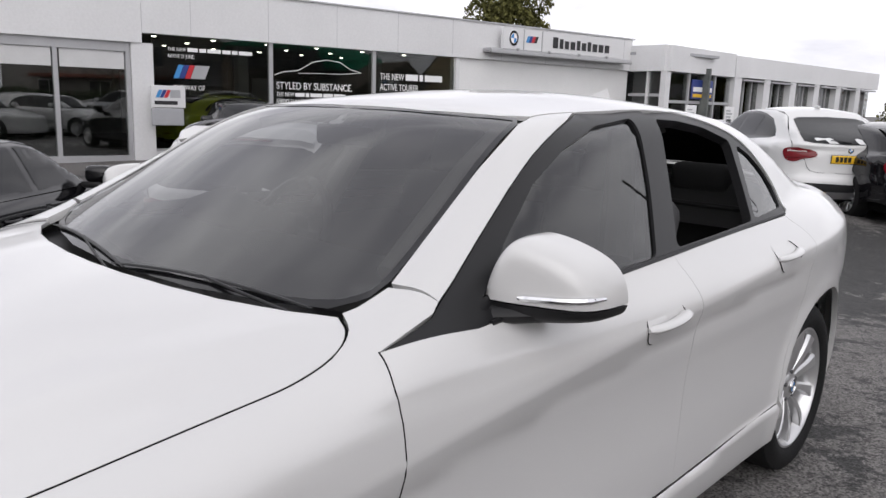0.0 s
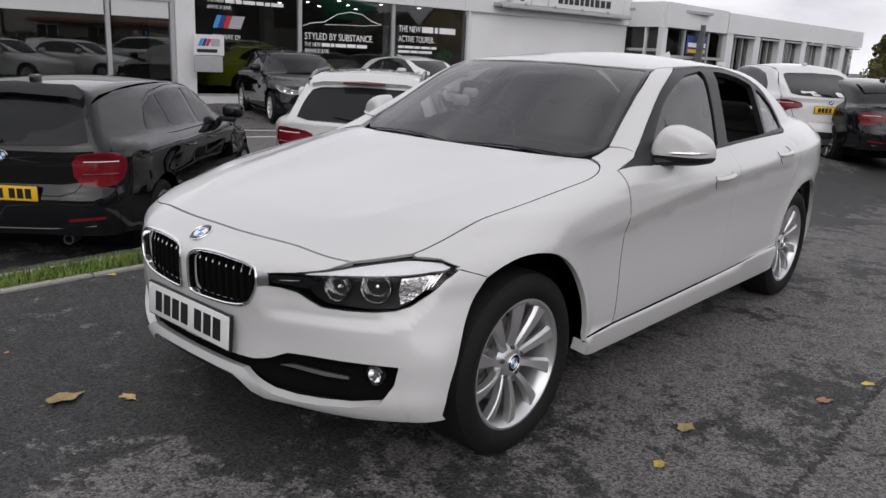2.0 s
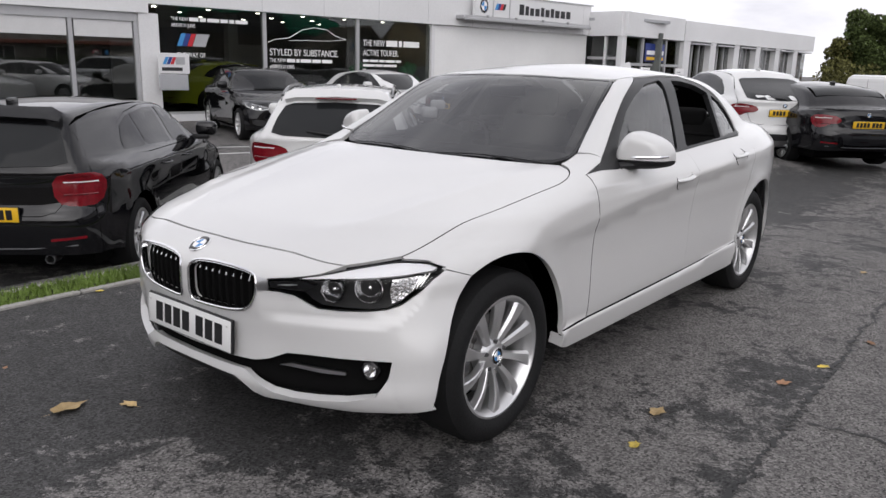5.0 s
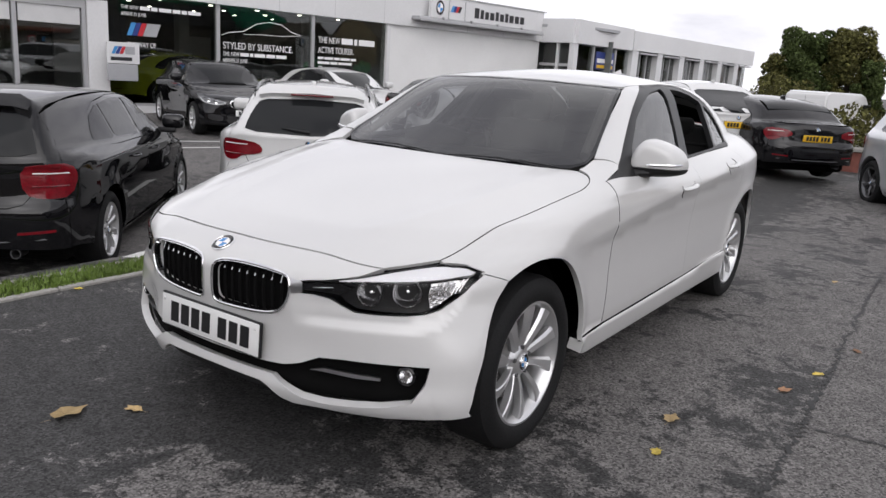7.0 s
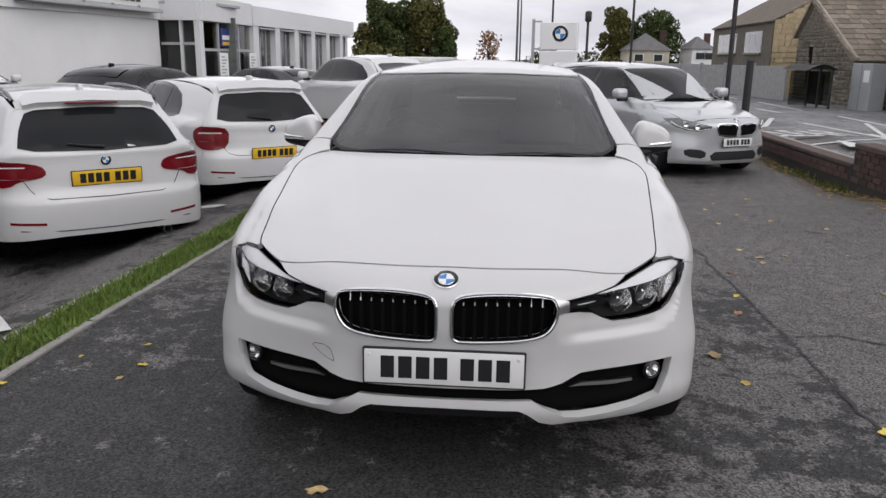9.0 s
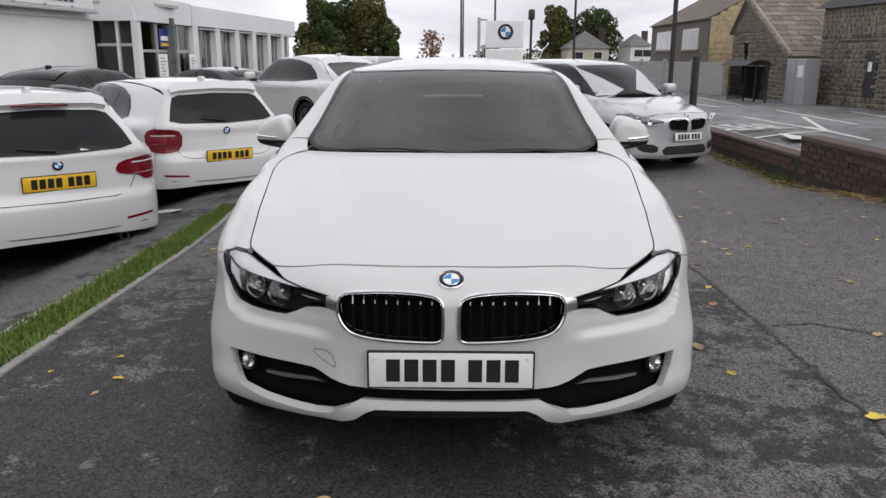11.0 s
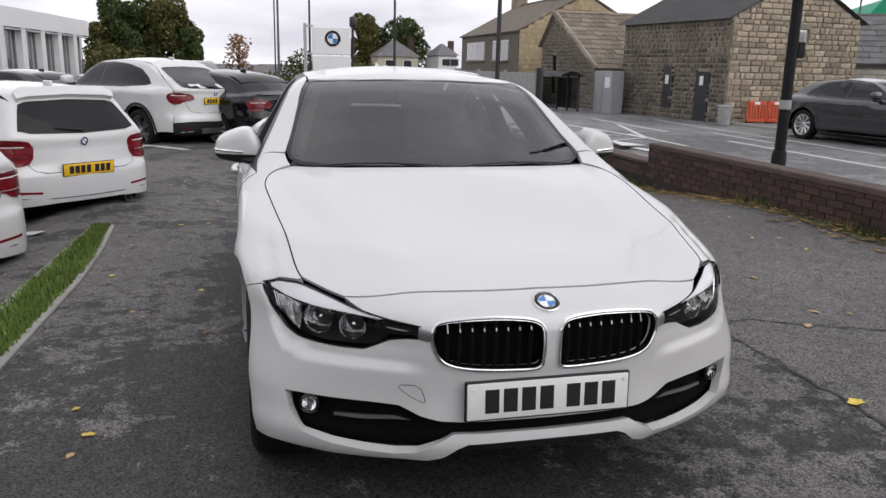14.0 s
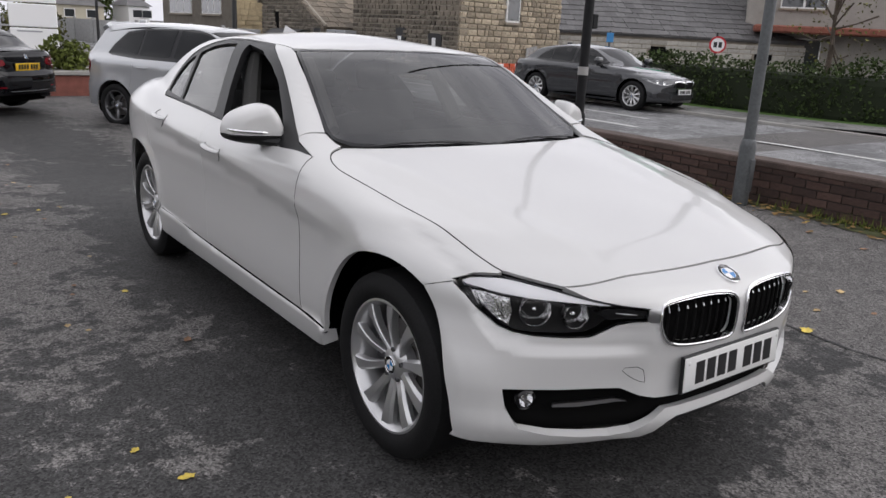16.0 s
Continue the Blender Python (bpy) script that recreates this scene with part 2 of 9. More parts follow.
# ---- smooth shape functions for vehicle bodies ----
def pch(*knots):
    """A monotone smooth curve through (position, value) pairs, held flat outside them."""
    xs, ys = np.array([k[0] for k in knots], float), np.array([k[1] for k in knots], float)
    h, d = np.diff(xs), np.diff(ys) / np.diff(xs)
    m = np.zeros_like(ys)
    m[1:-1] = np.where(d[:-1] * d[1:] > 0, 3 * (h[:-1] + h[1:]) / ((2 * h[1:] + h[:-1]) / np.where(d[:-1] == 0, 1, d[:-1]) + (h[1:] + 2 * h[:-1]) / np.where(d[1:] == 0, 1, d[1:])), 0)
    m[0], m[-1] = d[0], d[-1]

    def f(x):
        x = np.clip(np.asarray(x, float), xs[0], xs[-1])
        i = np.clip(np.searchsorted(xs, x) - 1, 0, len(h) - 1)
        t = (x - xs[i]) / h[i]
        return (ys[i] * (1 + 2 * t) * (1 - t) ** 2 + h[i] * m[i] * t * (1 - t) ** 2 + ys[i + 1] * t * t * (3 - 2 * t) + h[i] * m[i + 1] * t * t * (t - 1))
    gx = np.linspace(xs[0], xs[-1], 12000)
    gy = f(gx)
    return lambda x: np.interp(x, gx, gy)


def ncs(*knots):
    """A natural cubic through (position, value) pairs, straight outside them."""
    xs, ys = np.array([k[0] for k in knots], float), np.array([k[1] for k in knots], float)
    n, h = len(xs), np.diff(xs)
    a, r = np.eye(n), np.zeros(n)
    for i in range(1, n - 1):
        a[i, i - 1:i + 2] = h[i - 1], 2 * (h[i - 1] + h[i]), h[i]
        r[i] = 6 * ((ys[i + 1] - ys[i]) / h[i] - (ys[i] - ys[i - 1]) / h[i - 1])
    c = np.linalg.solve(a, r)

    def f(x):
        x = np.asarray(x, float)
        i = np.clip(np.searchsorted(xs, x) - 1, 0, n - 2)
        u, v = xs[i + 1] - x, x - xs[i]
        inside = c[i] * u ** 3 / (6 * h[i]) + c[i + 1] * v ** 3 / (6 * h[i]) + (ys[i] / h[i] - c[i] * h[i] / 6) * u + (ys[i + 1] / h[i] - c[i + 1] * h[i] / 6) * v
        s0 = (ys[1] - ys[0]) / h[0] - h[0] * c[1] / 6
        s1 = (ys[-1] - ys[-2]) / h[-1] + h[-1] * c[-2] / 6
        return np.where(x < xs[0], ys[0] + s0 * (x - xs[0]), np.where(x > xs[-1], ys[-1] + s1 * (x - xs[-1]), inside))
    gx = np.linspace(xs[0] - 2, xs[-1] + 2, 20000)
    gy = f(gx)
    return lambda x: np.interp(x, gx, gy)


def smax(a, b, k):
    h = np.clip(0.5 + 0.5 * (a - b) / k, 0, 1)
    return b * (1 - h) + a * h + k * h * (1 - h)


def smin(a, b, k):
    return -smax(-a, -b, k)


class Shell:
    """The outer skin of a vehicle: a lower body and an upper cabin, each where a smooth function of place is zero.
    The nose points to -y, the ground is z = 0."""

    def __init__(self, s):
        self.s = s
        self.axis_f, self.axis_r = s.get("axis_f", 0.75), s.get("axis_r", s["length"] - 0.75)

    def width(self, y, z):
        s = self.s
        w = s["half"](y) + s["sect"](z)
        d = z - s["crease"](y)
        u = np.where(d < 0, d / s.get("under", 0.11), d / 0.15)
        w = w + s["crease_depth"] * np.maximum(0, 1 - np.sqrt(u * u + s.get("edge", 0.003))) * s["crease_fade"](y)
        if "sill" in s:
            # the sill stands proud below its slanting line
            k = np.clip((s["sill"](y) - z) / 0.010 + 0.5, 0, 1) * s["sill_fade"](y)
            w = w + 0.013 * k
        for cy, cz, r in s["arches"]:
            rr = np.hypot(y - cy, z - cz) - r
            w = w + s.get("flare", 0.012) * np.exp(-(rr / 0.05) ** 2)
        return w

    def low(self, x, y, z):
        s = self.s
        ax = np.sqrt(x * x + 1e-6)
        gx = ax - self.width(y, z)
        b = np.clip((z - 0.42) / 0.25, 0, 1)
        b = b * b * (3 - 2 * b)
        gf = (s["nose"](z) + s["nose_lo"](ax) * (1 - b) + s["nose_hi"](ax) * b - y) * 0.85
        if "brow" in s:
            # the face steps back above the bumper's crease, round the lamps
            d = (z - s["brow"](ax)) * s["brow_slant"](ax)
            gf = gf + 0.85 * s["brow_fade"](ax) * (0.019 * np.clip(d / 0.035, 0, 1) * np.clip((0.17 - d) / 0.08, 0, 1) + 0.012 * np.clip(-d / 0.16, 0, 1))
        gr = (y - s["tail"](z) + s["tail_c"](ax)) * 0.85
        if "ridge" in s:
            z = z - 0.008 * np.maximum(0, 1 - np.sqrt(((ax - s["ridge"](y)) / 0.11) ** 2 + 0.004)) * s["ridge_fade"](y)
        gt = z - s["top"](y) + s["drop"](y) * (ax / 0.75) ** 2.4
        g = smax(gx, gf, s.get("k_nose", 0.10))
        g = smax(g, gr, 0.12)
        return smax(g, gt, s["k_top"](y))

    def upper(self, x, y, z):
        s = self.s
        ax = np.sqrt(x * x + 1e-6)
        bow = s["bow"](y) * (np.minimum(ax, 0.68) / 0.6) ** 2
        gz = (z - s["roof"](y - bow) + s["crown"](y) * (ax / 0.55) ** 2) * 0.85
        zb = s.get("zb", 0.97)
        gx = (ax - s["belt"](y) + s["lean"] * (z - zb) + s.get("lean2", 0.12) * (z - zb) ** 2) * 0.87
        g = smax(smax(gz, gx, s.get("k_roof", 0.07)), zb - 0.05 - z, 0.02)
        if "back" in s:
            g = smax(g, (y - s["back"](z) + s["tail_c"](ax) * 0.7) * 0.9, 0.05)
        return g

    def both(self, x, y, z):
        return smin(self.low(x, y, z), self.upper(x, y, z), 0.05)

    def meet(self, fn, o, d, far=2.6, steps=34):
        """The first places at which rays from o along d enter the skin."""
        o, d = np.asarray(o, float), np.asarray(d, float)
        lo = np.zeros(len(o))
        hi = np.full(len(o), far)
        found = np.zeros(len(o), bool)
        prev = np.zeros(len(o))
        for i in range(1, steps + 1):
            t = far * i / steps
            p = o + d * t
            inside = fn(p[:, 0], p[:, 1], p[:, 2]) < 0
            fresh = inside & ~found
            lo[fresh], hi[fresh] = far * (i - 1) / steps, t
            found |= fresh
        for _ in range(13):
            mid = (lo + hi) / 2
            p = o + d * mid[:, None]
            inside = fn(p[:, 0], p[:, 1], p[:, 2]) < 0
            hi = np.where(inside, mid, hi)
            lo = np.where(inside, lo, mid)
        return o + d * hi[:, None]

    def normal(self, fn, p, e=0.004):
        g = []
        for k in range(3):
            a = np.zeros(3)
            a[k] = e
            q, r = p + a, p - a
            g.append(fn(q[:, 0], q[:, 1], q[:, 2]) - fn(r[:, 0], r[:, 1], r[:, 2]))
        g = np.stack(g, 1)
        return g / np.maximum(np.linalg.norm(g, axis=1, keepdims=True), 1e-9)

    def rays(self, kind, uv):
        u, v = np.asarray(uv, float)[:, 0], np.asarray(uv, float)[:, 1]
        z, one = np.zeros_like(u), np.ones_like(u)
        if kind == "top":
            return np.stack([u, v, one * 2.2], 1), np.stack([z, z, -one], 1)
        if kind == "side":
            q = math.sqrt(0.5)
            return np.stack([-v * q + 1.75 * q, u, v * q + 1.75 * q], 1), np.stack([-one * q, z, -one * q], 1)
        if kind == "flank":
            return np.stack([one * 1.5, u, v], 1), np.stack([-one, z, z], 1)
        sign, axis = (-1, self.axis_f) if kind == "front" else (1, self.axis_r)
        a = u / 0.8
        r0 = 1.6 if kind == "front" else self.s["length"] - axis + 0.85
        return np.stack([r0 * np.sin(a), axis + sign * r0 * np.cos(a), v], 1), np.stack([-np.sin(a), -sign * np.cos(a), z], 1)

    def uv(self, kind, p):
        p = np.asarray(p, float)
        if kind == "top":
            return p[:, :2]
        if kind == "side":
            q = math.sqrt(0.5)
            return np.stack([p[:, 1], (p[:, 2] - p[:, 0]) * q], 1)
        if kind == "flank":
            return p[:, 1:]
        sign, axis = (-1, self.axis_f) if kind == "front" else (1, self.axis_r)
        return np.stack([0.8 * np.arctan2(p[:, 0], sign * (p[:, 1] - axis)), p[:, 2]], 1)

    def at_side(self, *yz, fn=None):
        return [tuple(p) for p in self.meet(fn or self.both, *self.rays("flank", yz))]

    def at_top(self, *xy, fn=None):
        return [tuple(p) for p in self.meet(fn or self.both, *self.rays("top", xy))]

    def at_front(self, *xz, fn=None):
        o = np.array([(x, -0.6, z) for x, z in xz])
        return [tuple(p) for p in self.meet(fn or self.low, o, np.array([(0, 1, 0)] * len(o)), far=2.0)]

    def at_rear(self, *xz, fn=None):
        o = np.array([(x, self.s["length"] + 0.6, z) for x, z in xz])
        return [tuple(p) for p in self.meet(fn or self.both, o, np.array([(0, -1, 0)] * len(o)), far=2.0)]


def rounded(pts, times=2, closed=True):
    """Cuts the corners of an outline."""
    p = [np.array(q, float) for q in pts]
    for _ in range(times):
        out = []
        for i in range(len(p) if closed else len(p) - 1):
            a, b = p[i], p[(i + 1) % len(p)]
            out += [a * 0.75 + b * 0.25, a * 0.25 + b * 0.75]
        p = out if closed else [p[0]] + out + [p[-1]]
    return [tuple(q) for q in p]


def resample(poly, step):
    out = []
    n = len(poly)
    for i in range(n):
        a, b = np.array(poly[i]), np.array(poly[(i + 1) % n])
        k = max(1, int(math.ceil(np.linalg.norm(b - a) / step)))
        out += [tuple(a + (b - a) * j / k) for j in range(k)]
    return out


def inside(poly, pts):
    p, q = np.array(poly), np.asarray(pts)
    x, y = q[:, 0], q[:, 1]
    res = np.zeros(len(q), bool)
    for i in range(len(p)):
        (x0, y0), (x1, y1) = p[i], p[(i + 1) % len(p)]
        if y0 == y1:
            continue
        res ^= ((y0 > y) != (y1 > y)) & (x < (x1 - x0) * (y - y0) / (y1 - y0) + x0)
    return res


def shrink(poly, d):
    """Moves an outline inwards by d."""
    p = np.array(poly, float)
    area = np.sum(p[:, 0] * np.roll(p[:, 1], -1) - np.roll(p[:, 0], -1) * p[:, 1])
    t = np.roll(p, -1, 0) - np.roll(p, 1, 0)
    t /= np.maximum(np.linalg.norm(t, axis=1, keepdims=True), 1e-9)
    nrm = np.stack([-t[:, 1], t[:, 0]], 1) * (1 if area > 0 else -1)
    return [tuple(q) for q in p + nrm * d]


def skin(name, shell, fn, kind, outline, material, parent, label="", holes=(), step=0.03, gap=0.002, flange=0.012, offset=0.0, mirror=False, thick=0.0):
    """A panel of the skin inside an outline of ray coordinates, with turned-in edges."""
    poly = resample(shrink(outline, gap) if gap else list(outline), step)
    hs = [resample(h, step * 0.7) for h in holes]
    pa = np.array(poly)
    lo, hi = pa.min(0), pa.max(0)
    gu, gv = np.meshgrid(np.arange(lo[0] + step * 0.5, hi[0], step), np.arange(lo[1] + step * 0.5, hi[1], step))
    grid = np.stack([gu.ravel(), gv.ravel()], 1)
    if len(grid):
        keep = inside(poly, grid)
        for h in hs:
            keep &= ~inside(h, grid)
        ring = np.array(poly + [q for h in hs for q in h])
        grid = grid[keep]
        if len(grid):
            far_off = np.ones(len(grid), bool)
            for i in range(0, len(grid), 400):
                q = grid[i:i + 400]
                far_off[i:i + 400] = np.min((q[:, None, 0] - ring[None, :, 0]) ** 2 + (q[:, None, 1] - ring[None, :, 1]) ** 2, 1) > (0.45 * step) ** 2
            grid = grid[far_off]
    if kind == "side" and "under" in shell.s:
        # two close rows of vertices follow the crease
        ys = np.arange(lo[0], hi[0], step * 0.7)
        cr = np.array([shell.uv("side", np.array(shell.at_side(*[(y, float(shell.s["crease"](y)) + dz) for y in ys], fn=shell.low))) for dz in (-0.011, 0.0, 0.011)]).reshape(-1, 2)
        ok = inside(poly, cr)
        ok &= np.array([np.min((ring[:, 0] - q[0]) ** 2 + (ring[:, 1] - q[1]) ** 2) > (0.45 * step) ** 2 for q in cr])
        cr = cr[ok]
        if len(cr) and len(grid):
            grid = grid[np.array([np.min((cr[:, 0] - q[0]) ** 2 + (cr[:, 1] - q[1]) ** 2) > (0.5 * step) ** 2 for q in grid])]
            grid = np.vstack([grid, cr])
    pts, edges = list(poly), [(i, (i + 1) % len(poly)) for i in range(len(poly))]
    for h in hs:
        b = len(pts)
        pts += h
        edges += [(b + i, b + (i + 1) % len(h)) for i in range(len(h))]
    pts += [tuple(q) for q in grid]
    vs, _, fs, _, _, _ = geometry.delaunay_2d_cdt([Vector(q) for q in pts], edges, [], 0, 1e-6)
    vs = np.array([tuple(v) for v in vs])
    fs = np.array([f for f in fs if len(f) == 3])
    c = vs[fs].mean(1)
    keep = inside(poly, c)
    for h in hs:
        keep &= ~inside(h, c)
    fs = fs[keep]
    p = shell.meet(fn, *shell.rays(kind, vs))
    n = shell.normal(fn, p)
    p = p + n * offset
    # wind the triangles outwards
    fn_ = np.cross(p[fs[:, 1]] - p[fs[:, 0]], p[fs[:, 2]] - p[fs[:, 0]])
    flip = np.sum(fn_ * n[fs].mean(1), 1) < 0
    fs[flip] = fs[flip][:, ::-1]
    faces = [tuple(map(int, f)) for f in fs]
    verts, normals = p, n
    if flange:
        count = {}
        for f in faces:
            for a, b in zip(f, f[1:] + f[:1]):
                count[(a, b)] = count.get((a, b), 0) + 1
        rim = [(a, b) for (a, b) in count if (b, a) not in count]
        v2, n2 = [], []
        for a, b in rim:
            base = len(p) + len(v2)
            t = p[b] - p[a]
            out = np.cross(t, (n[a] + n[b]) / 2)
            out /= max(np.linalg.norm(out), 1e-9)
            v2 += [p[a], p[b], p[b] - n[b] * flange, p[a] - n[a] * flange]
            n2 += [out] * 4
            faces.append((base, base + 3, base + 2, base + 1))
        if v2:
            verts, normals = np.vstack([p, np.array(v2)]), np.vstack([n, np.array(n2)])
    if mirror:
        verts, normals = verts * [-1, 1, 1], normals * [-1, 1, 1]
        faces = [f[::-1] for f in faces]
    return link_mesh(name, verts, faces, material, parent, label, True, normals)


def sym(outline):
    """Closes a half outline, from the centre line out and back to it, with its mirror image."""
    return list(outline) + [(-u, v) for u, v in reversed(outline) if abs(u) > 1e-6]


def badge(parent, m, r=0.04, flat=False):
    """A round roundel: black ring in a chrome rim with blue and white quarters."""
    b = part("badge", lathe_bm([(r * 0.05, 0.004), (r * 0.93, 0.004), (r, 0.002), (r, -0.006)], 28, m), GLOSS_BLACK, parent, "round badge with blue and white quarters", True)
    top, b = b, parent if flat else b
    part("rim", join_bm(lathe_bm([(r * 0.94, 0.004), (r * 0.97, 0.006), (r * 1.02, 0.004), (r * 1.02, -0.006)], 28, m), lathe_bm([(r * 0.60, 0.004), (r * 0.63, 0.0055), (r * 0.66, 0.004)], 28, m)), CHROME, b, "", True)
    for i in range(4):
        bm = bmesh.new()
        q = [bm.verts.new((0, 0, 0.0048))] + [bm.verts.new((r * 0.6 * math.cos(a), r * 0.6 * math.sin(a), 0.0048)) for a in np.linspace(i * math.pi / 2, (i + 1) * math.pi / 2, 8)]
        bm.faces.new(q)
        bm.transform(m)
        part("quarter", bm, BADGE_BLUE if i % 2 else BADGE_WHITE, b)
    return top


def number_plate(parent, m, yellow=False, w=0.52, h=0.111):
    """A registration plate whose characters are plain bars; it faces -y of m."""
    pl = part("number_plate", box_bm((-w / 2, -0.004, -h / 2), (w / 2, 0.006, h / 2), 0.004, 2, m), PLATE_YELLOW if yellow else PLATE_WHITE, parent, "yellow rear number plate" if yellow else "white front number plate", True)
    part("surround", box_bm((-w / 2 - 0.006, 0.0, -h / 2 - 0.006), (w / 2 + 0.006, 0.014, h / 2 + 0.006), 0.004, 1, m), TRIM_BLACK, pl)
    x = -0.205
    for i in range(7):
        if i == 4:
            x += 0.028
        part("bar", box_bm((x, -0.0052, -0.037), (x + 0.044, -0.002, 0.037), 0, 1, m), PLATE_INK, pl)
        x += 0.058
    return pl


WHEELS = {}


def make_wheel(parent, m, r=0.335, rim_r=0.232, width=0.225, material=None, spokes=10, twin=False, hub=True):
    """A road wheel; the outer face looks along +x of m, centred on its hub."""
    material = material or ALLOY
    key = (r, rim_r, width, material.name, spokes, twin, hub)
    if key in WHEELS:
        made = WHEELS[key].copy()
        scene.collection.objects.link(made)
        made.parent, made.matrix_basis = parent, m
        for o in WHEELS[key].children:
            c = o.copy()
            scene.collection.objects.link(c)
            c.parent = made
        return made
    turn = Matrix.Rotation(radians(90), 4, "Y")
    w = width / 2
    wheel = part("wheel", lathe_bm([(rim_r - 0.012, -w), (rim_r - 0.004, w * 0.6), (rim_r - 0.003, w * 0.86), (rim_r + 0.004, w * 0.93), (rim_r - 0.006, w * 0.94), (rim_r - 0.016, w * 0.86), (rim_r - 0.03, w * 0.5), (rim_r - 0.036, -w)], 48, turn), material, parent, "", True)
    part("tyre", lathe_bm([(rim_r - 0.002, -w), (rim_r + 0.03, -w * 1.03), (r - 0.03, -w * 1.02), (r - 0.008, -w * 0.88), (r, -w * 0.6), (r, w * 0.6), (r - 0.008, w * 0.88), (r - 0.03, w * 1.02), (r - 0.05, w * 1.07), (rim_r + 0.03, w * 1.06), (rim_r + 0.006, w * 0.98), (rim_r - 0.001, w * 0.9)], 56, turn), RUBBER, wheel, "black road tyre", True)
    part("brake_disc", lathe_bm([(0.02, w * 0.18), (0.152, w * 0.18), (0.152, w * 0.0), (0.02, 0)], 36, turn), DISC, wheel, "", True)
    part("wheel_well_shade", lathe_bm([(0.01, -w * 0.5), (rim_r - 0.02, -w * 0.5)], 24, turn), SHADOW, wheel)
    part("caliper", box_bm((-0.05, -0.17, w * 0.05), (0.05, -0.1, w * 0.35), 0.015, 2, turn), DARK_ALLOY, wheel)
    for i in range(spokes):
        a = 2 * math.pi * i / spokes
        if twin:
            a += (0.1 if i % 2 else -0.1)
        n = 9
        bm = bmesh.new()
        rings = []
        for k in range(n + 1):
            f = k / n
            rr = 0.042 + f * (rim_r - 0.056)
            hw = 0.0140 + 0.0160 * f ** 1.3 - 0.003 * math.sin(f * math.pi)
            z = w * (0.60 + 0.28 * math.sin(f * 1.75))
            sk = 0.006 * math.sin(f * math.pi)
            rings.append([bm.verts.new((rr, -hw + sk, z - 0.030)), bm.verts.new((rr, -hw * 0.96 + sk, z - 0.004)), bm.verts.new((rr, -hw * 0.80 + sk, z)), bm.verts.new((rr, hw * 0.55 + sk, z - 0.005)), bm.verts.new((rr, hw + sk, z - 0.016)), bm.verts.new((rr, hw * 0.9 + sk, z - 0.034))])
        for u, v in zip(rings, rings[1:]):
            for k in range(6):
                bm.faces.new((u[k], u[(k + 1) % 6], v[(k + 1) % 6], v[k]))
        bm.faces.new(rings[0][::-1])
        bm.faces.new(rings[-1])
        bm.transform(turn @ Matrix.Rotation(a, 4, "Z"))
        part("spoke", bm, material, wheel)
    part("hub", lathe_bm([(0.004, w * 0.72), (0.04, w * 0.71), (0.058, w * 0.62), (0.075, w * 0.5), (0.08, w * 0.2)], 28, turn), material, wheel, "", True)
    for i in range(5):
        a = 2 * math.pi * (i + 0.5) / 5
        part("bolt", lathe_bm([(0.001, w * 0.70), (0.008, w * 0.70), (0.011, w * 0.5)], 8, turn @ Matrix.Translation((0.056 * math.cos(a), 0.056 * math.sin(a), 0))), DARK_ALLOY, wheel, "", True)
    if hub:
        badge(wheel, turn @ Matrix.Translation((0, 0, w * 0.72)), 0.032, True)
    wheel.matrix_basis = m
    WHEELS[key] = wheel
    return wheel


def repaint(root, swaps):
    """Gives a copied thing other materials, slot by slot, leaving the shared meshes alone."""
    for o in (root, *root.children_recursive):
        for slot in o.material_slots:
            if slot.material in swaps:
                m = swaps[slot.material]
                slot.link = "OBJECT"
                slot.material = m
    return root

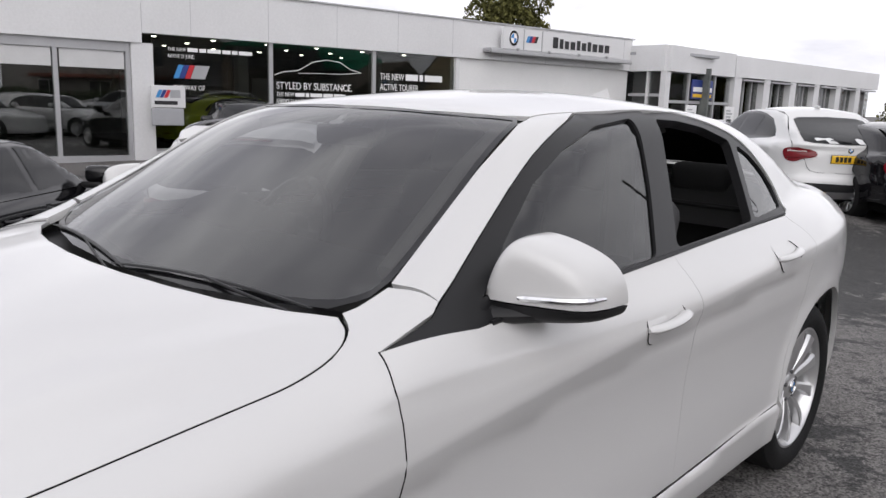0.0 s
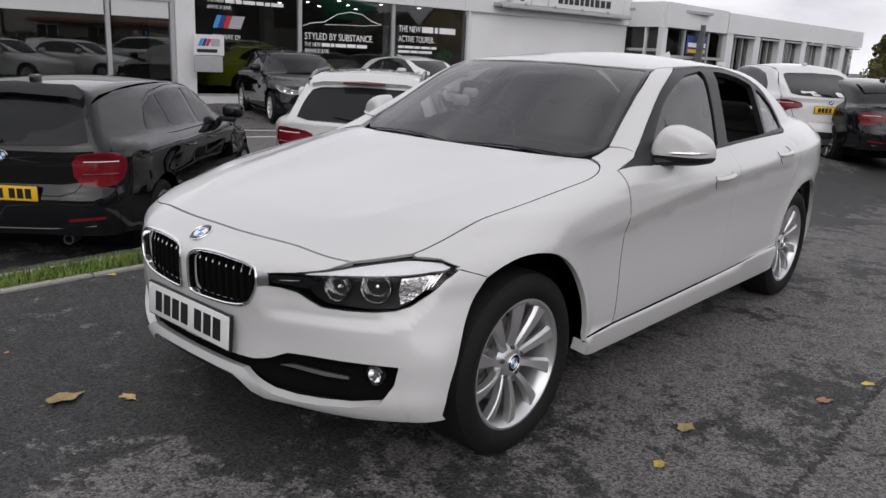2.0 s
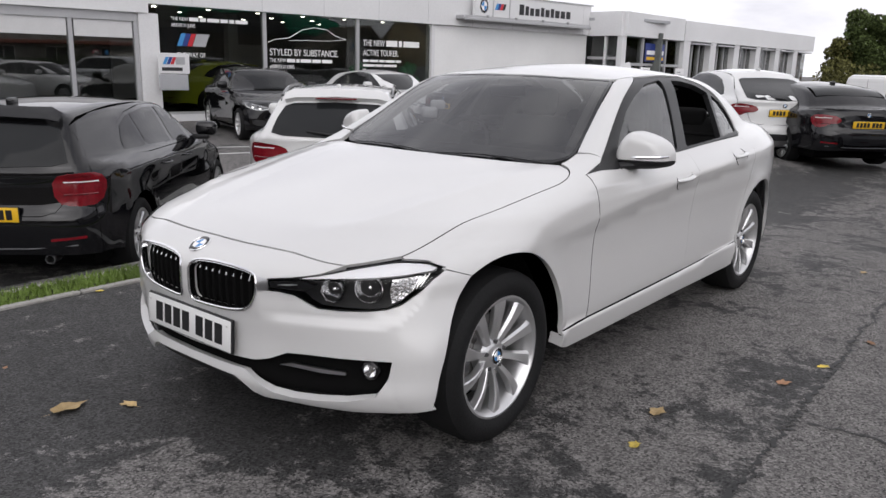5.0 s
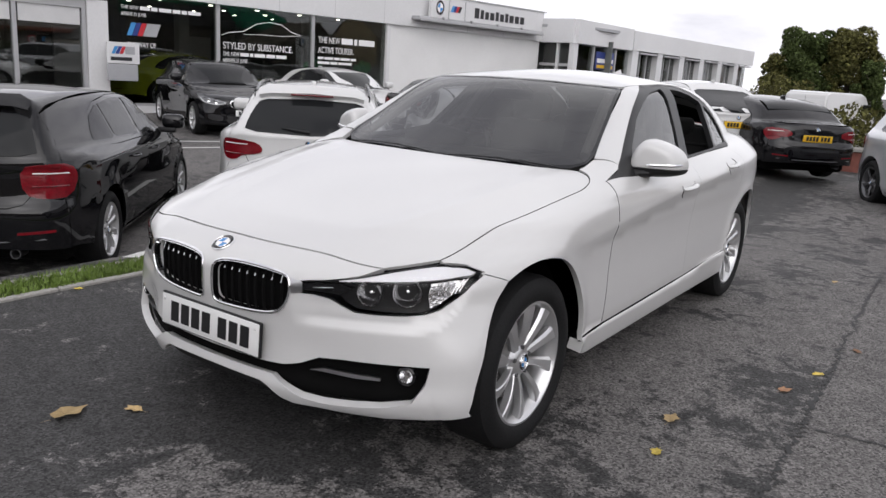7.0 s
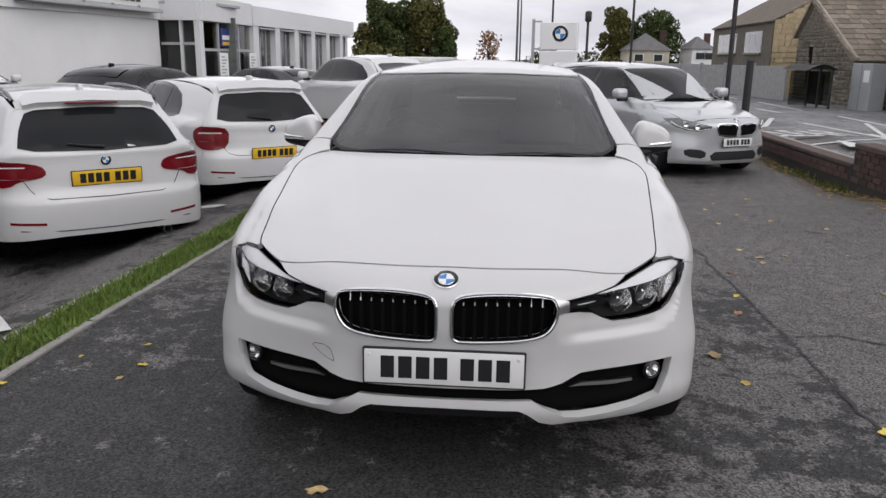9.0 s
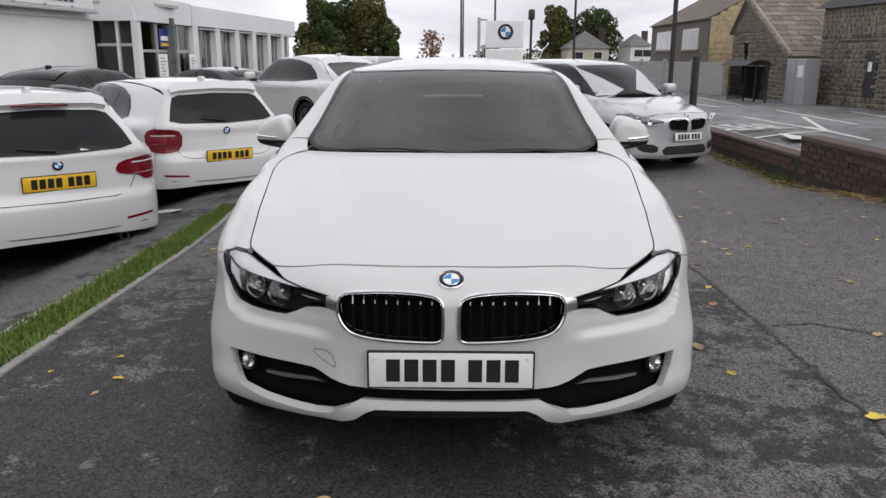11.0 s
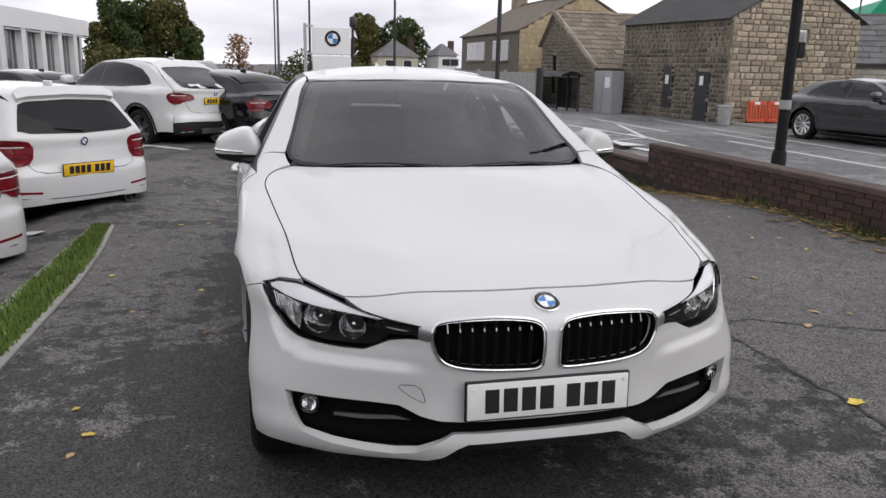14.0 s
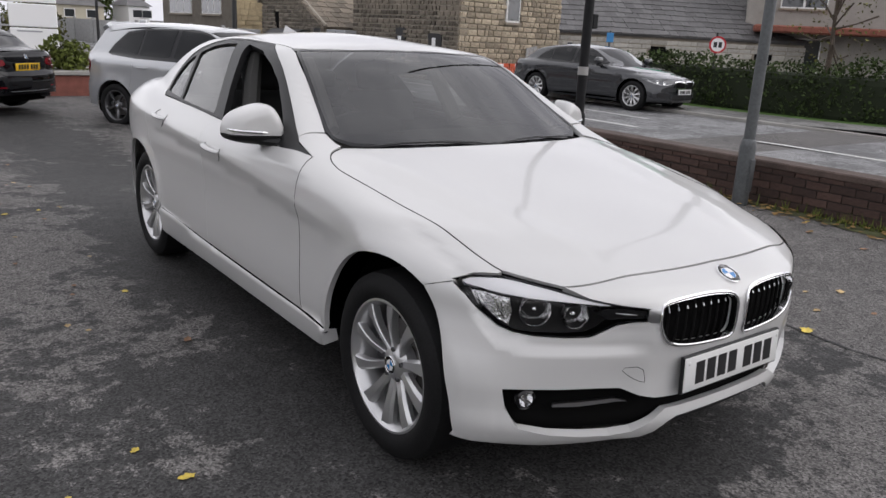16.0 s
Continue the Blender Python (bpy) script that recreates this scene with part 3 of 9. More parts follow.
# ---- the white saloon in the middle ----
FRONT_ARCH, REAR_ARCH = (0.750, 0.345, 0.402), (3.60, 0.345, 0.392)
SALOON = dict(
    length=4.62, arches=[FRONT_ARCH, REAR_ARCH],
    half=ncs((0.0, 0.90), (0.45, 0.924), (0.8, 0.926), (1.2, 0.916), (1.8, 0.912), (2.6, 0.912), (3.2, 0.912), (3.6, 0.908), (3.82, 0.886), (4.0, 0.848), (4.3, 0.752), (4.62, 0.63)),
    sect=pch((0.15, -0.10), (0.24, -0.040), (0.29, -0.028), (0.335, -0.021), (0.40, -0.013), (0.48, -0.012), (0.60, -0.014), (0.70, -0.010), (0.78, -0.002), (0.86, -0.003), (0.91, -0.018), (0.95, -0.040), (1.0, -0.078), (1.1, -0.17)),
    crease=ncs((0.9, 0.735), (1.3, 0.785), (1.7, 0.826), (2.1, 0.856), (2.6, 0.882), (3.1, 0.912), (3.6, 0.938), (4.5, 0.965)), crease_depth=0.024, under=0.072, edge=0.002, crease_fade=pch((0.95, 0.0), (1.5, 0.75), (1.9, 1.0), (4.0, 1.0), (4.5, 0.4)),
    sill=ncs((1.1, 0.342), (1.8, 0.344), (2.3, 0.354), (2.7, 0.366), (3.2, 0.393)), sill_fade=pch((1.0, 0.0), (1.12, 1.0), (3.3, 1.0), (3.5, 0.0)),
    brow=pch((0.3, 0.530), (0.6, 0.533), (0.74, 0.543), (0.785, 0.560), (0.806, 0.600), (0.824, 0.650), (0.840, 0.720), (0.9, 1.0)), brow_slant=pch((0.70, 1.0), (0.78, 0.75), (0.81, 0.35), (0.84, 0.22)), brow_fade=pch((0.36, 0.0), (0.45, 1.0), (0.80, 1.0), (0.87, 0.0)),
    ridge=ncs((0.2, 0.40), (0.7, 0.52), (1.3, 0.64)), ridge_fade=pch((0.15, 0.0), (0.4, 1.0), (1.2, 1.0), (1.45, 0.0)),
    nose=pch((0.2, 0.09), (0.26, 0.035), (0.31, 0.020), (0.37, 0.030), (0.45, 0.034), (0.53, 0.026), (0.60, 0.016), (0.66, 0.016), (0.70, 0.030), (0.735, 0.070), (0.77, 0.15), (0.80, 0.235), (0.83, 0.295), (0.87, 0.335), (0.93, 0.345)),
    nose_hi=pch((0, 0), (0.2, 0.010), (0.36, 0.040), (0.50, 0.105), (0.63, 0.185), (0.73, 0.270), (0.80, 0.355), (0.85, 0.44), (0.90, 0.56), (0.96, 0.85)),
    nose_lo=pch((0, 0), (0.2, 0.008), (0.36, 0.035), (0.50, 0.085), (0.63, 0.145), (0.73, 0.205), (0.80, 0.255), (0.85, 0.31), (0.90, 0.40), (0.96, 0.70)), k_nose=0.06,
    top=ncs((0.0, 0.735), (0.15, 0.775), (0.35, 0.82), (0.62, 0.874), (0.92, 0.932), (1.22, 0.985), (1.45, 1.008), (1.8, 1.0), (2.6, 1.02), (3.4, 1.04), (4.0, 1.075), (4.3, 1.075), (4.7, 1.06)),
    drop=pch((0.1, 0.04), (0.32, 0.040), (0.62, 0.040), (0.92, 0.046), (1.22, 0.045), (1.5, 0.03), (2.0, 0.03), (3.8, 0.03), (4.7, 0.05)),
    k_top=pch((0.1, 0.05), (0.4, 0.06), (0.8, 0.085), (1.4, 0.075), (4.7, 0.08)),
    tail=pch((0.2, 4.52), (0.35, 4.60), (0.6, 4.62), (0.9, 4.61), (1.0, 4.58), (1.08, 4.52)), tail_c=pch((0, 0), (0.4, 0.03), (0.65, 0.11), (0.8, 0.26), (0.9, 0.5)),
    roof=ncs((1.10, 0.825), (1.32, 0.972), (1.67, 1.175), (2.01, 1.350), (2.25, 1.393), (2.7, 1.422), (3.1, 1.412), (3.5, 1.36), (3.75, 1.27), (4.15, 1.08)),
    bow=pch((1.5, 0.08), (2.2, 0.06), (2.6, 0.0), (3.3, -0.02), (3.9, -0.10)), crown=pch((1.5, 0.006), (2.1, 0.024), (2.6, 0.05), (3.3, 0.05), (4.0, 0.01)),
    belt=ncs((1.2, 0.868), (1.5, 0.864), (2.2, 0.860), (2.9, 0.835), (3.5, 0.785), (4.0, 0.69), (4.3, 0.60)), lean=0.56, k_roof=0.06)

HERO = Shell(SALOON)
hero = empty("white_saloon_car", pose(0, 0, 0), "clean white four-door saloon car with silver alloy wheels", "car")

# outlines in metres
KIDNEY = rounded([(0.023, 0.668), (0.034, 0.693), (0.080, 0.705), (0.2, 0.710), (0.325, 0.702), (0.356, 0.688), (0.364, 0.650), (0.350, 0.602), (0.318, 0.568), (0.24, 0.553), (0.065, 0.545), (0.030, 0.551), (0.023, 0.578)], 2)
LAMP_TOP = [(0.39, 0.684), (0.47, 0.694), (0.55, 0.711), (0.62, 0.733)]
LAMP_BROW = [(0.68, 0.747), (0.725, 0.755), (0.785, 0.749), (0.836, 0.730)]
LAMP_LOW = [(0.822, 0.697), (0.797, 0.654), (0.765, 0.616), (0.735, 0.601), (0.687, 0.594), (0.612, 0.592), (0.548, 0.595), (0.512, 0.612), (0.475, 0.633), (0.43, 0.642), (0.39, 0.645)]
FOG = [(0.778, 0.432), (0.768, 0.37), (0.735, 0.305), (0.65, 0.280), (0.55, 0.268), (0.46, 0.264), (0.40, 0.276), (0.335, 0.318), (0.29, 0.345), (0.0, 0.348)]
FOG_TOP = [(0.0, 0.384), (0.26, 0.382), (0.33, 0.385), (0.39, 0.400), (0.45, 0.428), (0.53, 0.432), (0.70, 0.432)]
BONNET_LINE = [(0.0, 0.15), (0.2, 0.155), (0.42, 0.187), (0.55, 0.217), (0.60, 0.240)]
BONNET_EDGE = [(0.64, 0.285), (0.68, 0.339), (0.714, 0.390), (0.728, 0.44), (0.744, 0.62), (0.778, 0.92), (0.803, 1.15), (0.810, 1.25), (0.795, 1.345), (0.75, 1.41), (0.685, 1.44)]
BONNET_BACK = [(0.60, 1.39), (0.45, 1.335), (0.31, 1.305), (0.15, 1.285), (0.0, 1.28)]
DOOR_LINE = [(1.385, 0.348), (1.39, 0.5), (1.39, 0.65), (1.385, 0.82), (1.38, 0.92), (1.40, 0.962)]
B_LINE = [(2.445, 0.998), (2.465, 0.82), (2.455, 0.60), (2.44, 0.364)]
REAR_DOOR_BACK = [(3.40, 1.014), (3.40, 0.93), (3.36, 0.83)]
BELT_F, BELT_R = [(1.62, 0.968), (1.9, 0.98), (2.2, 0.99)], [(2.7, 1.005), (3.1, 1.011)]
DLO_OVER = [(3.48, 1.03), (3.50, 1.11), (3.44, 1.21), (3.32, 1.29), (3.10, 1.345), (2.85, 1.378), (2.60, 1.388), (2.40, 1.368), (2.20, 1.328), (2.05, 1.277), (1.92, 1.215), (1.78, 1.138), (1.62, 1.049), (1.53, 1.000)]


def soften(p, n=2):
    """Corner-cuts an open line, keeping its ends."""
    for _ in range(n):
        q = [p[0]]
        for a, b in zip(p, p[1:]):
            q += [(0.75 * a[0] + 0.25 * b[0], 0.75 * a[1] + 0.25 * b[1]), (0.25 * a[0] + 0.75 * b[0], 0.25 * a[1] + 0.75 * b[1])]
        p = q + [p[-1]]
    return p


BONNET_EDGE = BONNET_EDGE[:2] + soften(BONNET_EDGE[2:], 2)
DLO_OVER = soften(DLO_OVER[:-1], 1) + DLO_OVER[-1:]


def soft_poly(p):
    """Rounds the corners of a closed outline by a few centimetres only."""
    return rounded(resample(p, 0.06), 2)


def arc(a, start, end, n=26):
    cy, cz, r = a
    return [(cy + r * math.cos(radians(t)), cz + r * math.sin(radians(t))) for t in np.linspace(start, end, n)]


def dom(kind, pts):
    return [tuple(q) for q in HERO.uv(kind, np.array(pts))]


front, side, top = HERO.at_front, HERO.at_side, HERO.at_top
# bonnet
_line = ncs(*BONNET_LINE)
BONNET_LINE = [(x, float(_line(x))) for x in np.linspace(0.0, BONNET_LINE[-1][0], 40)]
bonnet_outline = sym(BONNET_LINE + BONNET_EDGE + BONNET_BACK)
skin("bonnet", HERO, HERO.low, "top", bonnet_outline, PEARL_PAINT, hero, "white bonnet with two soft creases", step=0.025, gap=0.0032)
# front bumper: down to the lip, round the lamps
seam = side((0.465, 0.728), (0.51, 0.714), (0.549, 0.700))
bumper_arch = [(0.750 + (y - 0.750) * k, 0.345 + (z - 0.345) * k) for (y, z), k in zip(arc(FRONT_ARCH, 119, 193, 20), 1 - 0.15 * np.sin(np.linspace(0, math.pi * 0.85, 20)))]
lip = [(0.80, 0.243), (0.65, 0.230), (0.5, 0.233), (0.36, 0.246), (0.315, 0.261), (0.275, 0.296), (0.245, 0.310), (0.0, 0.314)]
half = dom("front", top(*BONNET_LINE, fn=HERO.low) + front(*reversed(LAMP_TOP[:-1])) + front(*reversed(LAMP_LOW)) + front((0.836, 0.728)) + seam + side(*bumper_arch, fn=HERO.low) + side((0.40, 0.250)) + front(*lip))
kid = dom("front", front(*KIDNEY))
fog = dom("front", front(*(FOG + FOG_TOP)))
slot = [q for q in fog]
fog_sym = dom("front", front(*FOG_TOP[1:], *FOG[:-1]))
fog_sym = fog_sym + [(-u, v) for u, v in reversed(fog_sym)]
bumper = skin("front_bumper", HERO, HERO.low, "front", sym(half), PEARL_PAINT, hero, "white front bumper with black lower intakes",
              holes=[kid, [(-u, v) for u, v in kid], fog_sym], step=0.016, gap=0.002, flange=0.03)
# added near-black sheet behind the openings, set in, in place of their shade
back_half = dom("front", front((0.0, 0.72), (0.36, 0.71), (0.40, 0.60), (0.80, 0.45), (0.80, 0.262), (0.36, 0.262), (0.28, 0.30), (0.0, 0.318)))
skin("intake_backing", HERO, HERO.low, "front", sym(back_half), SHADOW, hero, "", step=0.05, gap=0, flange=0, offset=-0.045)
skin("lower_grille", HERO, HERO.low, "front", sym(dom("front", front((0.0, 0.316), (0.22, 0.314), (0.26, 0.300), (0.29, 0.285), (0.25, 0.262), (0.0, 0.262)))), TRIM_BLACK, hero, "", step=0.04, gap=0, flange=0.0, offset=-0.025)
# kidney grilles: chrome surround, upright bars
for s in (1, -1):
    base = [(s * u, v) for u, v in kid]
    inner = shrink(base, 0.0065)
    rim_ = resample(base, 0.02)
    rim_ = HERO.meet(HERO.low, *HERO.rays("front", np.array(rim_ + rim_[:2])))
    skin("grille_surround", HERO, HERO.low, "front", shrink(base, -0.003), CHROME, hero, "polished chrome kidney grille frame", holes=[inner], step=0.012, gap=0, flange=0.022, offset=0.004)
    part("grille_rim", tube_bm([tuple(q + [0, -0.004, 0]) for q in rim_], 0.0046, 8), CHROME, hero, "polished chrome grille rim", True)
    grille = empty("grille", Matrix(), "", "")
    grille.parent = hero
    for k in list(grille.keys()):
        del grille[k]
    for i in range(8):
        x = 0.060 + i * 0.036
        z0, z1 = 0.552 + 0.02 * max(0, (x - 0.20) / 0.16) ** 1.5, 0.703 - 0.012 * max(0, (x - 0.25) / 0.1)
        pts = np.array(front(*[(x, z0 + (z1 - z0) * k / 6) for k in range(7)])) + [0, 0.022, 0]
        bm = tube_bm([(s * a, b, c) for a, b, c in pts], 0.0042, 6, 1.6)
        part("bar", bm, SHADOW, grille, "", True)
        tip = pts[-2:] + np.array([0, -0.004, -0.010])
        part("bar_tip", tube_bm([(s * a, b - 0.003, c) for a, b, c in tip], 0.0022, 6), SATIN, grille, "", True)
    # link between lamp and grille
    link = dom("front", front((0.352, 0.690), (0.395, 0.683), (0.398, 0.648), (0.366, 0.640)))
    skin("grille_link", HERO, HERO.low, "front", [(s * u, v) for u, v in link], SATIN, hero, "", step=0.012, gap=0, flange=0.008, offset=0.003)
    # satin blade and fog lamp in the lower intake
    blade = dom("front", front((0.640, 0.378), (0.55, 0.382), (0.460, 0.387), (0.418, 0.376), (0.455, 0.375), (0.565, 0.368), (0.640, 0.369)))
    skin("intake_blade", HERO, HERO.low, "front", [(s * u, v) for u, v in blade], SATIN, hero, "satin silver intake blade", step=0.02, gap=0, flange=0.012, offset=-0.012)
    fl = np.array(front((0.705, 0.392)))[0]
    fm = Matrix.Translation((s * fl[0], fl[1] + 0.02, fl[2])) @ Matrix.Rotation(s * radians(18), 4, "Z") @ Matrix.Rotation(radians(90), 4, "X") @ Matrix.Diagonal((0.86, 0.86, 0.86, 1))
    lampb = part("fog_lamp", lathe_bm([(0.002, -0.014), (0.014, -0.011), (0.024, 0.003), (0.026, 0.008), (0.029, 0.008), (0.030, -0.014)], 24, fm), CHROME, hero, "round chrome fog lamp", True)
    part("lens", lathe_bm([(0.001, 0.012), (0.014, 0.010), (0.026, 0.006)], 24, fm), LENS, lampb, "", True)
    part("fog_bezel", lathe_bm([(0.028, 0.012), (0.038, 0.006), (0.042, -0.02)], 24, fm), GLOSS_BLACK, lampb, "", True)
# tow-eye cover, a fine seam on the bumper
cover = rounded([(-0.4625, 0.497), (-0.39, 0.500), (-0.371, 0.447), (-0.379, 0.440), (-0.425, 0.462)], 1)
cd = [(-u, v) for u, v in dom("front", front(*[(-x, z) for x, z in cover]))]
skin("tow_cover", HERO, HERO.low, "front", cd, TRIM_BLACK, hero, "", holes=[shrink(cd, 0.0022)], step=0.01, gap=0, flange=0, offset=0.0006)
# badge and number plate
nb = top((0.0, 0.082), fn=HERO.low)[0]
nn = HERO.normal(HERO.low, np.array([nb]))[0]
badge(hero, Matrix.Translation((0, nb[1], nb[2])) @ Vector(nn).to_track_quat("Z", "Y").to_matrix().to_4x4(), 0.041)
plate = number_plate(hero, pose(0, 0.016, 0.458, -3), w=0.52, h=0.114)
for s in (1, -1):
    part("screw_cap", lathe_bm([(0.001, 0.003), (0.006, 0.002), (0.007, 0)], 10, pose(s * 0.243, 0.012, 0.498, 90)), PLATE_WHITE, plate, "", True)


def headlamp(s):
    """A headlamp: lens over a charcoal tub with two chrome bowls, a bright side facet and a silver brow."""
    out = dom("front", front(*LAMP_TOP, *LAMP_BROW, *LAMP_LOW))
    o = [(s * u, v) for u, v in out]
    lamp = skin("headlamp", HERO, HERO.low, "front", o, LAMP_TUB, hero, "clear headlamp with charcoal tub and chrome reflectors", step=0.03, gap=0.001, flange=-0.05, offset=-0.055)
    skin("lens", HERO, HERO.low, "front", o, LENS, lamp, "", step=0.02, gap=0.003, flange=0, offset=0.001).visible_shadow = False
    skin("seal", HERO, HERO.low, "front", o, GLOSS_BLACK, lamp, "", holes=[shrink(o, 0.0016)], step=0.012, gap=0.0008, flange=0.01, offset=0.0005)
    brow = dom("front", front((0.50, 0.697), (0.56, 0.711), (0.625, 0.731), (0.68, 0.744), (0.725, 0.752), (0.785, 0.746), (0.828, 0.728), (0.77, 0.716), (0.70, 0.709), (0.60, 0.703), (0.50, 0.692)))
    skin("brow", HERO, HERO.low, "front", [(s * u, v) for u, v in rounded(brow, 1)], BROW, lamp, "pearl white brow strip", step=0.012, gap=0, flange=0.022, offset=-0.006)
    fin = dom("front", front((0.395, 0.676), (0.50, 0.686), (0.545, 0.672), (0.50, 0.645), (0.395, 0.652)))
    skin("inner_fin", HERO, HERO.low, "front", [(s * u, v) for u, v in fin], GLOSS_BLACK, lamp, "", step=0.02, gap=0, flange=0.02, offset=-0.010)
    tick = np.array(front((0.425, 0.666), (0.455, 0.668), (0.485, 0.672))) + [0, 0.004, 0]
    part("fin_tick", tube_bm([(s * p[0], p[1], p[2]) for p in tick], [0.001, 0.0026, 0.001], 6), SATIN, lamp, "", True)
    for x, z, r, yaw, inset in ((0.590, 0.650, 0.040, 16, 0.040), (0.690, 0.657, 0.046, 30, 0.044)):
        c = np.array(front((x, z)))[0]
        n = HERO.normal(HERO.low, np.array([c]))[0]
        c = c - n * inset
        m = Matrix.Translation((s * c[0], c[1], c[2])) @ Matrix.Rotation(s * radians(yaw), 4, "Z") @ Matrix.Rotation(radians(90), 4, "X")
        part("reflector", lathe_bm([(0.004, -0.034), (r * 0.35, -0.031), (r * 0.62, -0.020), (r * 0.85, 0.0), (r, 0.022), (r * 1.05, 0.024), (r * 1.06, 0.0)], 28, m), LAMP_CHROME, lamp, "", True)
        part("bezel", lathe_bm([(r * 0.99, 0.0225), (r * 1.03, 0.026), (r * 1.07, 0.022)], 28, m), CHROME, lamp, "", True)
        part("bulb", lathe_bm([(0.001, 0.006), (0.006, 0.003), (0.008, -0.006), (0.009, -0.034)], 14, m), CHROME, lamp, "", True)
        visor = bmesh.new()
        arc_ = [(r * 0.96 * math.cos(t), r * 0.96 * math.sin(t)) for t in np.linspace(radians(200), radians(340), 12)]
        top_ = [visor.verts.new((a, b, 0.020)) for a, b in arc_]
        low_ = [visor.verts.new((a * 0.86, b * 0.55 - r * 0.22, -0.004)) for a, b in arc_]
        for i in range(11):
            visor.faces.new((top_[i], top_[i + 1], low_[i + 1], low_[i]))
        visor.transform(m)
        part("visor", visor, LAMP_TUB, lamp, "", True)
    ref = dom("front", front((0.742, 0.700), (0.808, 0.716), (0.798, 0.675), (0.772, 0.634), (0.745, 0.618), (0.738, 0.655)))
    skin("side_reflector", HERO, HERO.low, "front", [(s * u, v) for u, v in ref], LAMP_CHROME, lamp, "", step=0.02, gap=0, flange=0.01, offset=-0.026)
    for k in range(7):
        x = 0.748 + 0.008 * k
        a = np.array(front((x - 0.006, 0.628 + 0.007 * k), (x + 0.004, 0.694 + 0.003 * k))) + [0, 0.023, 0]
        part("rib", tube_bm([(s * p[0], p[1], p[2]) for p in a], 0.0016, 5), CHROME, lamp, "", True)
    return lamp


for s in (1, -1):
    headlamp(s)

for s, mir in ((1, False), (-1, True)):
    # front wing
    wing = top(*BONNET_EDGE[2:], fn=HERO.low) + top((0.704, 1.47), (0.713, 1.535)) + side((1.56, 1.018), (1.535, 1.003)) + side(*reversed(DOOR_LINE)) + side((1.30, 0.347), (1.162, 0.347)) + side(*arc(FRONT_ARCH, -2, 119, 30), fn=HERO.low) + list(reversed(seam)) + front((0.836, 0.732), (0.785, 0.7515), (0.728, 0.7575))
    skin("front_wing", HERO, HERO.both, "side", dom("side", wing), PEARL_PAINT, hero, "white front wing", step=0.02, gap=0.0003, flange=0.022, mirror=mir)
    # doors
    fd = side(*DOOR_LINE) + side(*BELT_F) + side(*B_LINE)
    d = skin("front_door", HERO, HERO.both, "side", dom("side", fd), PEARL_PAINT, hero, "white front door", step=0.017, gap=0.0012, flange=0.02, mirror=mir)
    rd = side(*reversed(B_LINE)) + side(*BELT_R) + side(*REAR_DOOR_BACK) + side((3.29, 0.66), (3.225, 0.56), (3.19, 0.45), (3.185, 0.398))
    d2 = skin("rear_door", HERO, HERO.both, "side", dom("side", rd), PEARL_PAINT, hero, "white rear door", step=0.017, gap=0.0007, flange=0.02, mirror=mir)
    # sill
    sl = side((1.160, 0.344), (1.4, 0.344), (1.8, 0.347), (2.3, 0.357), (2.7, 0.369), (3.0, 0.385), (3.185, 0.396), (3.2, 0.250), (2.4, 0.243), (1.6, 0.243), (1.25, 0.248), (1.158, 0.275))
    skin("sill", HERO, HERO.both, "side", dom("side", sl), PEARL_PAINT, hero, "white sill panel", step=0.02, gap=0.001, flange=0.06, mirror=mir)
    # body side: screen pillar, roof rail, rear quarter
    edge = [(0.690, 1.62, 1.08), (0.630, 1.88, 1.2), (0.582, 2.08, 1.31), (0.566, 2.16, 1.345)]
    quarter = side((1.535, 1.005), (1.56, 1.020)) + top((0.710, 1.545)) + top(*[(x, y) for x, y, _ in edge], (0.555, 2.4), (0.55, 2.7), (0.545, 3.1), (0.53, 3.45), (0.55, 3.75), (0.585, 3.97), (0.605, 4.2), (0.595, 4.38), (0.575, 4.44)) \
        + side((4.44, 0.9), (4.44, 0.6), (4.42, 0.3), (4.1, 0.28)) + side(*arc(REAR_ARCH, -9, 181, 44), fn=HERO.low) + side((3.19, 0.45), (3.225, 0.56), (3.29, 0.66)) + side(*reversed(REAR_DOOR_BACK)) + side(*DLO_OVER[:-1])
    skin("body_side", HERO, HERO.both, "side", dom("side", quarter), PEARL_PAINT, hero, "white body side with roof pillars", step=0.02, gap=0.0008, flange=0.02, mirror=mir)
    # window surround, panes, trims
    opening = dom("flank", side(*(DOOR_LINE[-1:] + BELT_F + [B_LINE[0]] + BELT_R + REAR_DOOR_BACK[:1] + DLO_OVER)))
    pane_f = soft_poly([(1.64, 0.992), (1.79, 1.098), (1.97, 1.205), (2.15, 1.275), (2.36, 1.328), (2.605, 1.350), (2.49, 1.17), (2.365, 1.004)])
    pane_r = soft_poly([(2.495, 1.012), (2.745, 1.348), (2.9, 1.342), (3.06, 1.322), (3.235, 1.276), (3.10, 1.026)])
    pane_q = soft_poly([(3.135, 1.030), (3.285, 1.262), (3.38, 1.222), (3.445, 1.165), (3.475, 1.10), (3.46, 1.042)])
    panes = [pane_f, pane_r, pane_q]
    frame_ = skin("window_frame", HERO, HERO.both, "flank", opening, FRAME_BLACK, hero, "satin black side window frame", holes=panes, step=0.02, gap=0.001, flange=0.03, offset=-0.004, mirror=mir)
    open_pane = 1 if s > 0 else 0
    for i, pn in enumerate(panes):
        if i == open_pane:
            continue
        g = skin("window_pane", HERO, HERO.both, "flank", shrink(pn, -0.004), GLASS_SIDE, frame_, "tinted side glass", step=0.05, gap=0, flange=0, offset=-0.012, mirror=mir)
        g.visible_shadow = False
